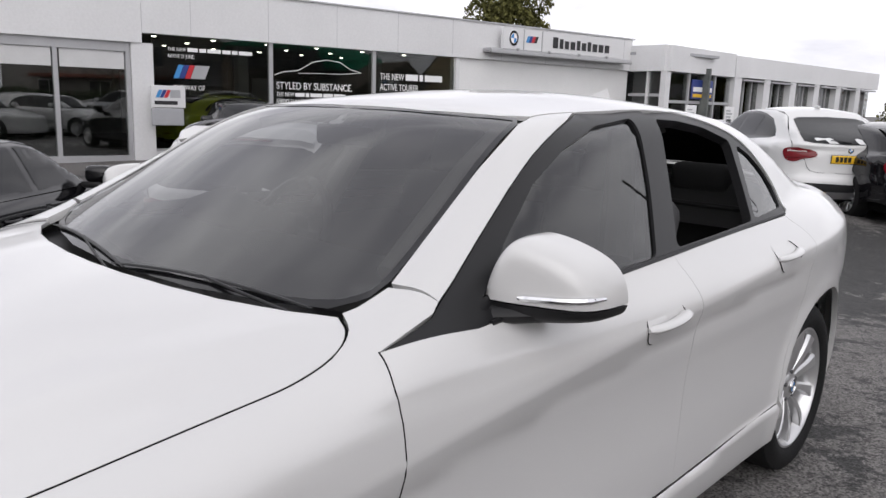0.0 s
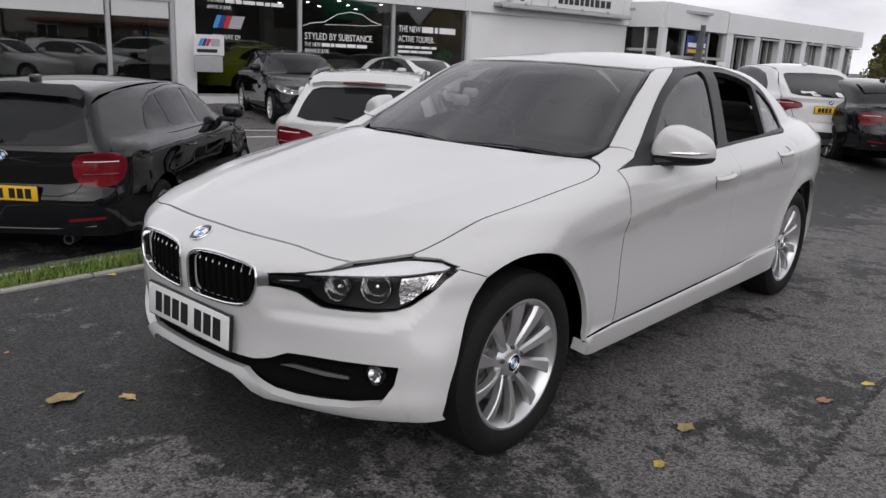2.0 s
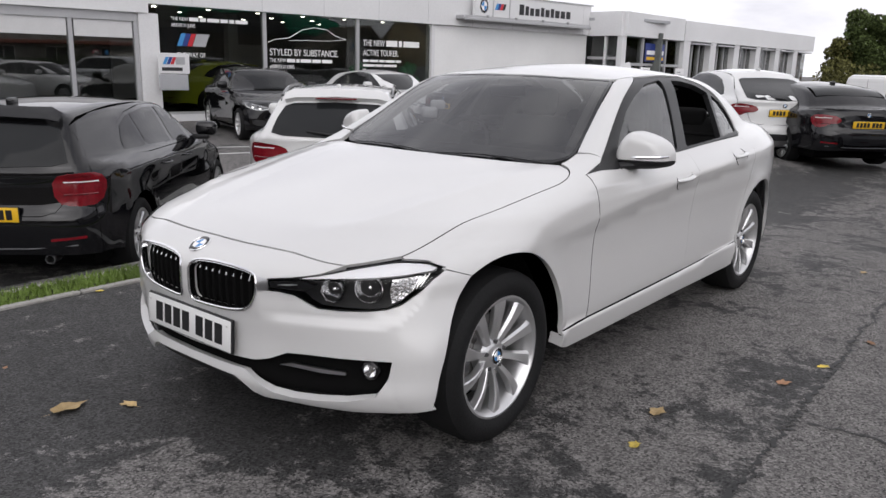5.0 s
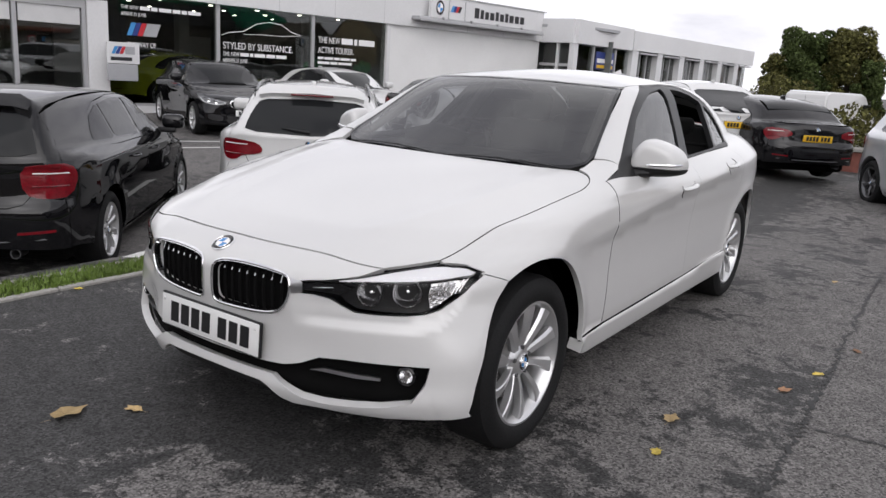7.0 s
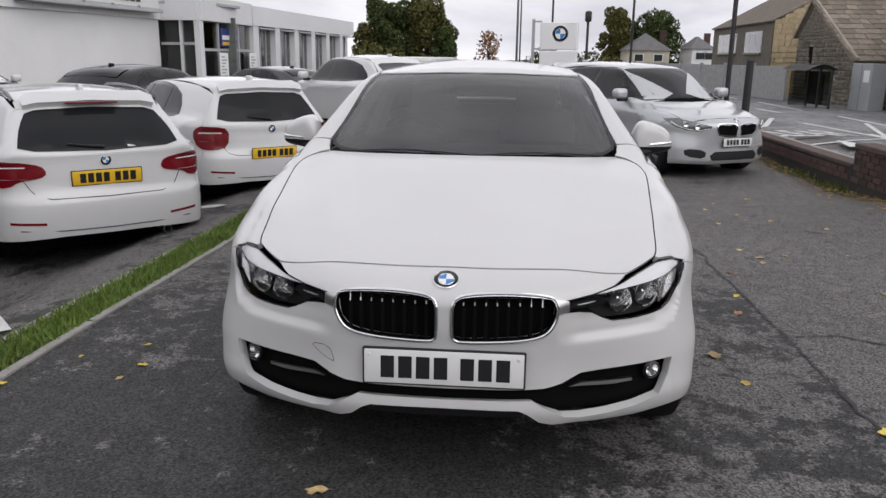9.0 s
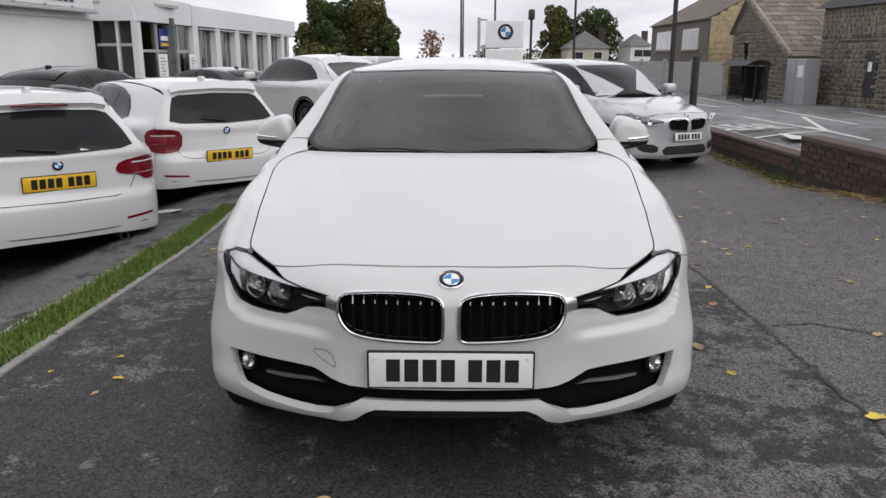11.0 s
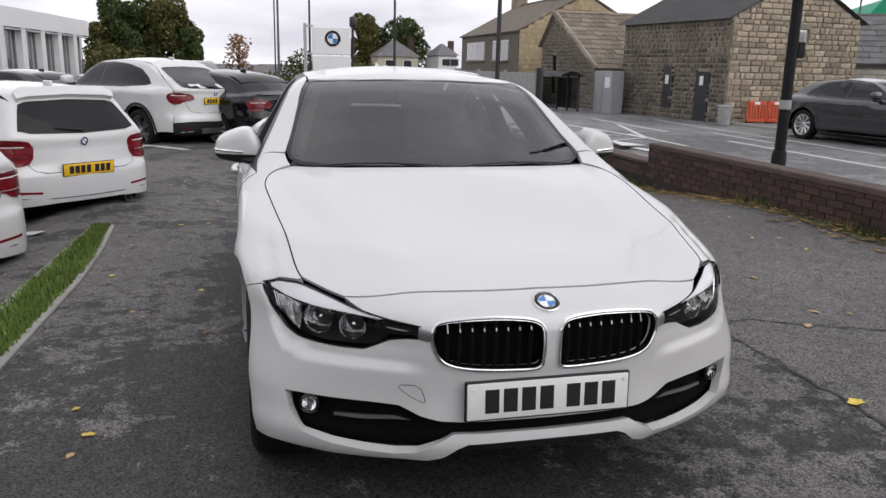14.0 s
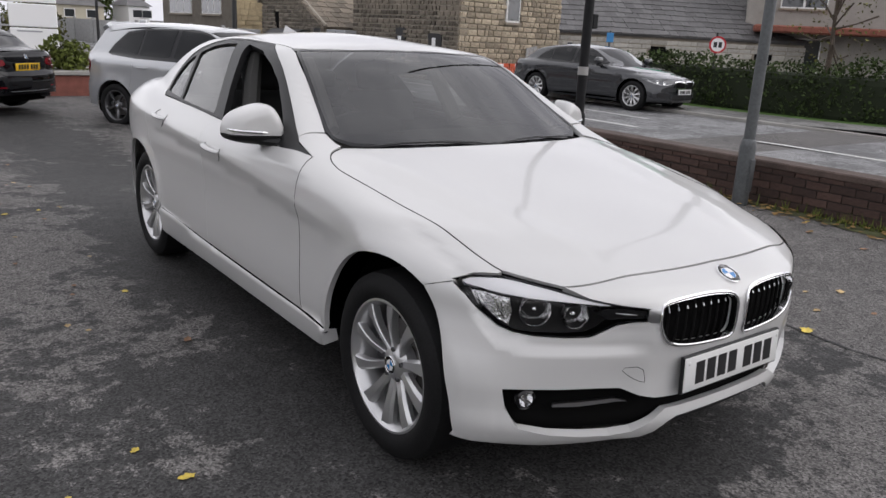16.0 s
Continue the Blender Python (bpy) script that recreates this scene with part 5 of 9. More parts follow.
def build_car(name, label, spec, paint, place, wheel_mat=None, spokes=10, twin=False, glass=None, lamp="l_shape", rear=True, nose=True, cladding=None, roof_rails=False, yellow=True):
    """A parked vehicle: panels, windows, lamps, grille, plates and wheels under one root."""
    sh = Shell(spec)
    S = spec
    L, k, H, zb, hs, cowl, rf, rr_, c0 = S["length"], S["k"], S["H"], S["zb"], S["hs"], S["cowl"], S["roof_f"], S["roof_r"], S["clear"]
    car = empty(name, place, label, "car")
    glass = glass or DARK_WINDOW
    fa, ra = S["arches"]
    st, sd, tp, fr, re = 0.06, sh.at_side, sh.at_top, sh.at_front, sh.at_rear

    def dm(kind, pts):
        return [tuple(q) for q in sh.uv(kind, np.array(pts))]

    edge = [(0.70 * k, 0.293), (0.722 * k, 0.325), (0.75 * k, 0.62), (0.79 * k, cowl - 0.3), (0.79 * k, cowl - 0.1), (0.72 * k, cowl + 0.02)]
    line = [(0.0, 0.15), (0.42 * k, 0.187), (0.63 * k, 0.243)]
    skin("bonnet", sh, sh.low, "top", sym(line + edge + [(0.6 * k, cowl - 0.06), (0.0, cowl - 0.15)]), paint, car, "", step=st)
    seam = sd((0.46, 0.73 * hs), (0.62, 0.69 * hs), fn=sh.low)
    fhalf = dm("front", tp(*line, *edge[:2], fn=sh.low) + seam + sd(*arc(fa, 119, 196, 14), fn=sh.low) + fr((0.75 * k, c0 + 0.03), (0.4 * k, c0 + 0.02), (0.0, c0 + 0.03), fn=sh.low))
    skin("front_bumper", sh, sh.low, "front", sym(fhalf), paint, car, "", step=st * 0.8)
    dl = cowl - 0.06
    bl, rd = S["dlo"][0], S["dlo"][1]
    over = S["dlo"][2:]
    sill = c0 + 0.06
    low_rear = L - 0.20
    for s, mir in ((1, False), (-1, True)):
        wing = tp(*edge[1:], fn=sh.low) + sd((dl + 0.13, zb + 0.03), (dl + 0.02, zb - 0.005), (dl, zb - 0.2), (dl + 0.02, sill)) + sd((fa[0] + fa[2] + 0.01, sill)) + sd(*arc(fa, -8, 119, 22), fn=sh.low) + seam[::-1]
        skin("front_wing", sh, sh.both, "side", dm("side", wing), paint, car, "", step=st, mirror=mir)
        skin("front_door", sh, sh.both, "side", dm("side", sd((dl + 0.02, sill), (dl, zb - 0.2), (dl + 0.02, zb - 0.005), ((dl + bl) / 2, zb), (bl, zb + 0.005), (bl + 0.02, zb - 0.3), (bl, sill))), paint, car, "", step=st, mirror=mir)
        skin("rear_door", sh, sh.both, "side", dm("side", sd((bl, sill), (bl + 0.02, zb - 0.3), (bl, zb + 0.005), (rd, zb + 0.012), (rd - 0.02, zb - 0.15), (ra[0] - ra[2] * 0.80, ra[1] + ra[2] * 0.72), (ra[0] - ra[2] - 0.02, ra[1] + 0.05), (ra[0] - ra[2] - 0.02, sill))), paint, car, "", step=st, mirror=mir)
        skin("sill", sh, sh.both, "side", dm("side", sd((fa[0] + fa[2] + 0.01, sill - 0.004), (ra[0] - ra[2] - 0.015, sill - 0.004), (ra[0] - ra[2] - 0.015, c0), (fa[0] + fa[2] + 0.01, c0))), cladding or paint, car, "", step=st, mirror=mir)
        rx = 0.565 * k
        up = tp((0.69 * k, cowl + 0.13), (0.64 * k, cowl * 0.5 + rf * 0.5 + 0.06), (0.60 * k, rf + 0.08), (rx, rf + 0.35), (rx, rr_ - 0.4), (rx * 0.97, rr_ - (0.0 if S["hatch"] else 0.1)))
        bq = min(L - 0.30, float(S["back"](zb + 0.25 * (H - zb))) - 0.16) if S["hatch"] else 0
        tailside = sd((bq, zb + 0.25 * (H - zb)), (L - 0.22, zb), (low_rear, zb - 0.2), (low_rear, 0.5), (low_rear - 0.02, c0 + 0.10)) if S["hatch"] else tp((0.60 * k, L - 0.7), (0.70 * k, L - 0.3)) + sd((low_rear, zb - 0.1), (low_rear, 0.5), (low_rear - 0.02, c0 + 0.10))
        quarter = sd((dl + 0.13, zb + 0.032)) + up + tailside + sd((ra[0] + ra[2] + 0.02, c0 + 0.085)) + sd(*arc(ra, -8, 181, 34), fn=sh.low) + sd((ra[0] - ra[2] - 0.02, ra[1] + 0.05), (ra[0] - ra[2] * 0.80, ra[1] + ra[2] * 0.72), (rd - 0.02, zb - 0.15), (rd, zb + 0.012)) + sd(*over)
        skin("body_side", sh, sh.both, "side", dm("side", quarter), paint, car, "", step=st, mirror=mir)
        opening = dm("flank", sd((dl + 0.03, zb), ((dl + bl) / 2, zb + 0.006), (bl, zb + 0.01), (rd, zb + 0.016), *over, (dl + 0.13, zb + 0.03)))
        fr_ = skin("window_frame", sh, sh.both, "flank", opening, GLOSS_BLACK, car, "", step=st, gap=0.001, offset=-0.003, mirror=mir)
        inner = shrink(opening, 0.028)
        us = [p[0] for p in inner]
        for a, b in ((min(us) + 0.2, bl - 0.03), (bl + 0.05, rd - 0.06), (rd - 0.02, max(us))):
            cut = [(min(max(u, a), b), v) for u, v in resample(inner, 0.05)]
            cut = [q for i, q in enumerate(cut) if abs(q[0] - cut[i - 1][0]) + abs(q[1] - cut[i - 1][1]) > 1e-4]
            if b - a > 0.08 and len(cut) > 6:
                skin("window_pane", sh, sh.both, "flank", cut, glass, fr_, "", step=0.12, gap=0, flange=0, offset=0.0, mirror=mir)
        for hy in (bl - 0.26, rd - 0.32):
            pts = np.array(sd(*[(hy + 0.2 * j / 6, zb - 0.11) for j in range(7)], fn=sh.low))
            pts[:, 0] += np.array([0.004, 0.028, 0.036, 0.038, 0.036, 0.028, 0.004])
            part("door_handle", tube_bm([(s * a, b, c) for a, b, c in pts], 0.013, 8, 0.7), paint, car, "", True)
        # mirror
        mx = S["half"](cowl) + 0.02
        mir_ = part("door_mirror", box_bm((-0.11, -0.09, -0.06), (0.11, 0.05, 0.085), 0.05, 3, pose(s * (float(mx) + 0.06), cowl + 0.33, zb + 0.09)), paint, car, "", True)
        part("mirror_foot", box_bm((-0.10, -0.04, -0.03), (0.08, 0.03, 0.03), 0.02, 2, pose(s * (float(mx) - 0.01), cowl + 0.33, zb + 0.015)), TRIM_BLACK, mir_, "", True)
        for cy in (S["fo"], S["fo"] + S["wb"]):
            make_wheel(car, Matrix.Translation((s * (float(S["half"](cy)) - 0.125), cy, S["r"])) @ (Matrix() if s > 0 else Matrix.Rotation(math.pi, 4, "Z")), S["r"], S["r"] * 0.70, 0.225, wheel_mat, spokes, twin)
            bm = bmesh.new()
            rows = [[bm.verts.new((s * x, cy + (fa[2] + 0.01) * math.cos(t), S["r"] + (fa[2] + 0.01) * math.sin(t))) for t in np.linspace(radians(-6), radians(186), 18)] for x in (0.45, S["half"](cy) - 0.13)]
            for j in range(17):
                bm.faces.new((rows[0][j], rows[0][j + 1], rows[1][j + 1], rows[1][j]))
            bm.faces.new(rows[0])
            part("wheel_housing", bm, SHADOW, car)
            if cladding:
                q = [sh.at_side(p, fn=sh.low)[0] for p in arc((cy, S["r"], fa[2] + 0.03), -5, 185, 20)]
                part("arch_trim", tube_bm([(s * a, b, c) for a, b, c in q], 0.03, 6, 0.35), cladding, car, "", True)
        # front lamp
        if nose:
            o = dm("front", fr((0.42 * k, 0.672 * hs), (0.60 * k, 0.715 * hs), (0.76 * k, 0.760 * hs), (0.86 * k, 0.750 * hs), (0.82 * k, 0.665 * hs), (0.72 * k, 0.622 * hs), (0.58 * k, 0.606 * hs), (0.45 * k, 0.638 * hs), fn=sh.low))
            o = [(s * u, v) for u, v in o]
            lm = skin("headlamp", sh, sh.low, "front", o, SMOKED_LAMP, car, "clear headlamp", step=0.04, gap=0, flange=0.01, offset=0.002)
            drl = np.array(fr(*[(x * k, z * hs) for x, z in ((0.46, 0.645), (0.58, 0.620), (0.71, 0.634), (0.80, 0.672), (0.83, 0.72))], fn=sh.low)) + [0, -0.006, 0]
            part("light_strip", tube_bm([(s * a, b, c) for a, b, c in drl], 0.009, 6, 0.6), BADGE_WHITE, lm, "", True)
            for x, z in ((0.60, 0.665), (0.72, 0.690)):
                p = np.array(fr((x * k, z * hs), fn=sh.low))[0]
                part("reflector", lathe_bm([(0.004, 0.004), (0.02, 0.006), (0.034, 0.014), (0.038, 0.004)], 18, Matrix.Translation((s * p[0], p[1] - 0.004, p[2])) @ Matrix.Rotation(s * radians(25), 4, "Z") @ Matrix.Rotation(radians(90), 4, "X")), CHROME, lm, "", True)
            kn = dm("front", fr(*[(x * k, z * hs) for x, z in KIDNEY], fn=sh.low))
            kn = [(s * u, v) for u, v in kn]
            gr = skin("grille", sh, sh.low, "front", kn, SHADOW, car, "", step=0.05, gap=0, flange=0, offset=0.002)
            skin("grille_surround", sh, sh.low, "front", shrink(kn, -0.004), CHROME, gr, "", holes=[shrink(kn, 0.014)], step=0.03, gap=0, flange=0.02, offset=0.012)
            for i in range(7):
                x = (0.07 + i * 0.042) * k
                q = np.array(fr((x, 0.56 * hs), (x, 0.695 * hs), fn=sh.low)) + [0, -0.006, 0]
                part("bar", tube_bm([(s * a, b, c) for a, b, c in q], 0.004, 5), GLOSS_BLACK, gr, "", True)
            fg = dm("front", fr((0.48 * k, 0.42), (0.76 * k, 0.44), (0.74 * k, 0.33), (0.50 * k, 0.30), fn=sh.low))
            skin("side_intake", sh, sh.low, "front", rounded([(s * u, v) for u, v in fg], 1), TRIM_BLACK, car, "", step=0.05, gap=0, flange=0.004, offset=0.002)
    if nose:
        it = sym(dm("front", fr((0.0, 0.40), (0.36 * k, 0.40), (0.44 * k, 0.34), (0.40 * k, 0.28), (0.0, 0.28), fn=sh.low)))
        skin("lower_intake", sh, sh.low, "front", it, TRIM_BLACK, car, "", step=0.05, gap=0, flange=0.004, offset=0.002)
        p = tp((0.0, 0.085), fn=sh.low)[0]
        badge(car, Matrix.Translation(p) @ Vector(sh.normal(sh.low, np.array([p]))[0]).to_track_quat("Z", "Y").to_matrix().to_4x4(), 0.04)
        number_plate(car, pose(0, 0.012, 0.475 * hs, -3))
    # roof and screens
    ws = sym([(0.0, cowl - 0.05), (0.5 * k, cowl + 0.03), (0.685 * k, cowl + 0.13), (0.63 * k, (cowl + rf) / 2 + 0.06), (0.585 * k, rf + 0.07), (0.3 * k, rf + 0.0), (0.0, rf - 0.02)])
    skin("windscreen", sh, sh.upper, "top", ws, glass, car, "", step=0.1, gap=0, flange=0.004, offset=-0.002)
    end = rr_ if S["hatch"] else rr_ - 0.1
    roof_o = sym([(0.0, rf - 0.015), (0.3 * k, rf + 0.005), (0.59 * k, rf + 0.085), (0.563 * k, rf + 0.35), (0.563 * k, rr_ - 0.4), (0.548 * k, end), (0.3 * k, end + (0.03 if S["hatch"] else 0.06)), (0.0, end + (0.04 if S["hatch"] else 0.08))])
    skin("roof", sh, sh.upper, "top", roof_o, paint, car, "", step=0.08)
    skin("inner_tub", sh, lambda x, y, z: sh.both(x, y, z), "top", sym([(0.0, 0.25), (0.6 * k, 0.36), (0.74 * k, 0.6), (0.76 * k, cowl), (0.72 * k, L - 0.6), (0.5 * k, L - 0.3), (0.0, L - 0.3)]), SHADOW, car, "", step=0.12, gap=0, flange=0, offset=-0.03)
    for mir in (False, True):
        skin("side_tub", sh, sh.low, "flank", [(0.5, 0.7 * hs), (fa[0] + fa[2], 0.7 * hs), (fa[0] + fa[2], c0 + 0.05), (ra[0] - ra[2], c0 + 0.05), (ra[0] - ra[2], 0.75 * hs), (L - 0.4, 0.75 * hs), (L - 0.4, zb - 0.03), (0.9, zb - 0.12)], SHADOW, car, "", step=0.15, gap=0, flange=0, offset=-0.025, mirror=mir)
    part("underside", box_bm((-0.75 * k, 0.35, c0 - 0.03), (0.75 * k, L - 0.3, c0 + 0.14), 0.05), SHADOW, car)
    # tail
    if S["hatch"]:
        th = re((0.0, H - 0.075), (0.40 * k, H - 0.09), (0.53 * k, H - 0.13)) + sd((bq, zb + 0.25 * (H - zb)), (L - 0.22, zb), (low_rear, zb - 0.2), (low_rear, 0.5), (low_rear - 0.02, c0 + 0.10)) + re((0.66 * k, c0 + 0.105), (0.35 * k, c0 + 0.12), (0.0, c0 + 0.12))
        split_ = 0.62 * hs
    else:
        th = re((0.0, zb + 0.04), (0.5 * k, zb + 0.02)) + tp((0.70 * k, L - 0.3)) + sd((low_rear, zb - 0.1), (low_rear, 0.5), (low_rear - 0.02, c0 + 0.10)) + re((0.66 * k, c0 + 0.105), (0.35 * k, c0 + 0.12), (0.0, c0 + 0.12))
        split_ = 0.62 * hs
        skin("boot_lid", sh, sh.both, "top", sym([(0.0, L - 0.62), (0.60 * k, L - 0.68), (0.70 * k, L - 0.3), (0.5 * k, L - 0.17), (0.0, L - 0.10)]), paint, car, "", step=0.08)
        skin("rear_screen", sh, sh.upper, "top", sym([(0.0, rr_ - 0.0), (0.53 * k, rr_ - 0.09), (0.58 * k, L - 0.70), (0.0, L - 0.62)]), glass, car, "", step=0.1, gap=0, flange=0.004, offset=-0.001)
    rp = skin("tail_panel", sh, sh.both, "rear", sym(dm("rear", th)), paint, car, "", step=st)
    if rear:
        if S["hatch"]:
            gl = sym(dm("rear", re((0.0, H - 0.15), (0.42 * k, H - 0.165), (0.50 * k, H - 0.19), (0.61 * k, zb + 0.045), (0.50 * k, zb + 0.02), (0.0, zb + 0.005))))
            skin("rear_screen", sh, sh.both, "rear", gl, glass, car, "dark tinted rear screen", step=0.08, gap=0, flange=0.003, offset=0.003)
            if "axis_r" not in S:
              skin("spoiler", sh, sh.both, "rear", sym(dm("rear", re((0.0, H - 0.06), (0.42 * k, H - 0.075), (0.50 * k, H - 0.11), (0.50 * k, H - 0.165), (0.40 * k, H - 0.145), (0.0, H - 0.13)))), paint, car, "", step=0.05, gap=0, flange=0.06, offset=0.055)
            if "axis_r" not in S:
              part("high_brake_lamp", box_bm((-0.2, L - S.get("spoil", 0.33) - 0.1, H - 0.12), (0.2, L - S.get("spoil", 0.33) + 0.0, H - 0.105), 0.004), RED_DARK, car)
            p = np.array(re((0.0, zb + 0.03), (0.26, zb + 0.06))) + [0, 0.012, 0.006]
            part("rear_wiper", tube_bm([tuple(p[0]), tuple((p[0] + p[1]) / 2 + [0, 0.01, 0]), tuple(p[1])], [0.014, 0.009, 0.005], 6), TRIM_BLACK, car, "", True)
            bz, pz = zb - 0.07, S.get("plate", zb - 0.20)
        else:
            bz, pz = zb - 0.05, zb - 0.20
        lamps = {"l_shape": [(0.43, zb - 0.15), (0.47, zb - 0.085), (0.66, zb - 0.05), (0.80, zb - 0.055), (0.83, zb - 0.12), (0.80, zb - 0.24), (0.70, zb - 0.255), (0.62, zb - 0.20), (0.48, zb - 0.185)],
                 "block": [(0.50, zb - 0.06), (0.66, zb - 0.03), (0.79, zb - 0.035), (0.83, zb - 0.12), (0.80, zb - 0.27), (0.66, zb - 0.285), (0.52, zb - 0.25)]}[lamp]
        for s in (1, -1):
            ou = rounded(dm("rear", re(*[(x * k, z) for x, z in lamps])), 1)
            ou = [(s * u, v) for u, v in ou]
            lm = skin("tail_lamp", sh, sh.both, "rear", ou, RED_LENS, car, "red tail lamp", step=0.03, gap=0, flange=0.012, offset=0.008)
            for j, f in enumerate((0.3, 0.62)):
                z = zb - 0.10 - 0.09 * j
                q = np.array(re((0.58 * k, z), (0.70 * k, z), (0.79 * k, z))) + [0, 0.010, 0]
                part("light_bar", tube_bm([(s * a, b, c) for a, b, c in q], 0.011, 6, 0.5), RED_DARK if j else BADGE_WHITE, lm, "", True)
            rf_ = dm("rear", re((0.48 * k, 0.44), (0.72 * k, 0.455), (0.72 * k, 0.435), (0.48 * k, 0.42)))
            skin("reflector", sh, sh.both, "rear", [(s * u, v) for u, v in rf_], RED_LENS, car, "", step=0.04, gap=0, flange=0.004, offset=0.003)
        # tailgate seam, bumper inserts, exhaust
        sm = re(*[(x * k, z) for x, z in ((0.0, split_ - 0.01), (0.42, split_ - 0.005), (0.52, split_ + 0.02), (0.56, split_ + 0.07), (0.60, zb - 0.20))])
        for s in (1, -1):
            part("tailgate_seam", tube_bm([(s * a, b - 0.001, c) for a, b, c in sm], 0.0035, 5), SHADOW, car, "", True)
            bi = re((0.0, c0 + 0.165), (0.35 * k, c0 + 0.168), (0.66 * k, c0 + 0.185))
            part("bumper_insert", tube_bm([(s * a, b + 0.001, c) for a, b, c in bi], 0.009, 6, 0.6), cladding or DARK_ALLOY, car, "", True)
        if cladding:
            lowp = sym(dm("rear", re((0.0, c0 + 0.28), (0.55 * k, c0 + 0.29), (0.80 * k, c0 + 0.27), (0.78 * k, c0 + 0.06), (0.0, c0 + 0.05))))
            skin("lower_bumper", sh, sh.both, "rear", lowp, cladding, car, "", step=0.06, gap=0, flange=0.01, offset=0.006)
            skin("skid_plate", sh, sh.both, "rear", sym(dm("rear", re((0.0, c0 + 0.17), (0.36 * k, c0 + 0.17), (0.34 * k, c0 + 0.08), (0.0, c0 + 0.08)))), SATIN, car, "", step=0.06, gap=0, flange=0.01, offset=0.012)
        ex = re((-0.45 * k, c0 + 0.13))[0] - np.array([0, 0.03, 0.05])
        part("exhaust_pipe", lathe_bm([(0.03, -0.1), (0.03, 0.03), (0.038, 0.03), (0.038, -0.1)], 16, Matrix.Translation((ex[0], ex[1] - 0.02, ex[2])) @ Matrix.Rotation(radians(-90), 4, "X")), DARK_ALLOY, car, "", True)
        pb, pp = re((0.0, bz), (0.0, pz))
        badge(car, Matrix.Translation((0, pb[1] + 0.004, bz)) @ Matrix.Rotation(radians(-90), 4, "X"), 0.04)
        number_plate(car, pose(0, pp[1] + 0.012, pz, 4, 0, 180), yellow)
    if roof_rails:
        for s in (1, -1):
            q = np.array(tp(*[(0.55 * k, rf + 0.45 + (rr_ - rf - 0.55) * j / 8) for j in range(9)], fn=sh.upper)) + [0, 0, 0.03]
            q[0, 2] -= 0.028
            q[-1, 2] -= 0.028
            part("roof_rail", tube_bm([(s * a, b, c) for a, b, c in q], 0.016, 6), GLOSS_BLACK, car, "", True)
    p = tp((0.0, rr_ - 0.28), fn=sh.upper)[0]
    bm = box_bm((-0.02, -0.08, -0.01), (0.02, 0.06, 0.045), 0.015, 2, Matrix.Translation(p))
    part("aerial_fin", bm, paint, car, "", True)
    return car


def parked(rear_x, rear_y, z, heading, L):
    """The pose of a vehicle whose tail centre stands at a place; heading in degrees from +y, to the left."""
    h = (-math.sin(radians(heading)), math.cos(radians(heading)))
    return pose(rear_x + h[0] * L, rear_y + h[1] * L, z, 0, 0, 180 + heading)


def hatch_spec():
    H, zb, L = 1.42, 0.955, 4.32
    dlo = [2.30, 3.02, (3.35, zb + 0.03), (3.46, zb + 0.06), (3.42, zb + 0.16), (3.30, zb + 0.27), (3.05, H - 0.115), (2.6, H - 0.075), (2.2, H - 0.08), (1.95, H - 0.13), (1.72, zb + 0.24), (1.50, zb + 0.11)]
    return car_spec(L, 0.883, H, 2.69, 0.80, 0.315, 1.30, 1.92, 4.00, zb, dlo, back=((zb - 0.1, L - 0.03), (zb, L - 0.07), (zb + 0.12, L - 0.15), (H - 0.1, L - 0.34), (H, L - 0.40))) | {"plate": 0.625}


def estate_spec():
    H, zb, L = 1.44, 0.965, 4.62
    dlo = [2.42, 3.25, (4.02, zb + 0.05), (4.14, zb + 0.08), (4.05, zb + 0.22), (3.85, H - 0.13), (3.3, H - 0.085), (2.7, H - 0.065), (2.2, H - 0.085), (2.0, H - 0.14), (1.8, zb + 0.23), (1.55, zb + 0.09)]
    return car_spec(L, 0.905, H, 2.81, 0.78, 0.325, 1.36, 2.02, 4.20, zb, dlo, back=((zb - 0.1, L - 0.02), (zb, L - 0.06), (zb + 0.12, L - 0.17), (H - 0.1, L - 0.44), (H, L - 0.52)))


def fastback_suv_spec():
    H, zb, L = 1.62, 1.09, 4.67
    dlo = [2.42, 3.20, (3.75, zb + 0.05), (3.88, zb + 0.08), (3.78, zb + 0.18), (3.50, H - 0.20), (3.1, H - 0.12), (2.6, H - 0.085), (2.2, H - 0.10), (2.0, H - 0.15), (1.8, zb + 0.25), (1.55, zb + 0.10)]
    return car_spec(L, 0.94, H, 2.81, 0.85, 0.365, 1.36, 2.02, 3.72, zb, dlo, back=((zb - 0.1, L - 0.02), (zb, L - 0.06), (zb + 0.06, L - 0.16), (H - 0.18, L - 0.86), (H - 0.04, L - 1.15), (H, L - 1.3)), clear=0.26) | {"axis_r": L - 2.4}


def coupe_spec():
    H, zb, L = 1.38, 0.93, 4.64
    dlo = [2.55, 3.30, (3.62, zb + 0.03), (3.72, zb + 0.06), (3.58, zb + 0.18), (3.25, H - 0.12), (2.85, H - 0.07), (2.5, H - 0.06), (2.2, H - 0.085), (2.0, H - 0.14), (1.8, zb + 0.21), (1.55, zb + 0.09)]
    return car_spec(L, 0.912, H, 2.81, 0.80, 0.325, 1.38, 2.05, 3.65, zb, dlo)


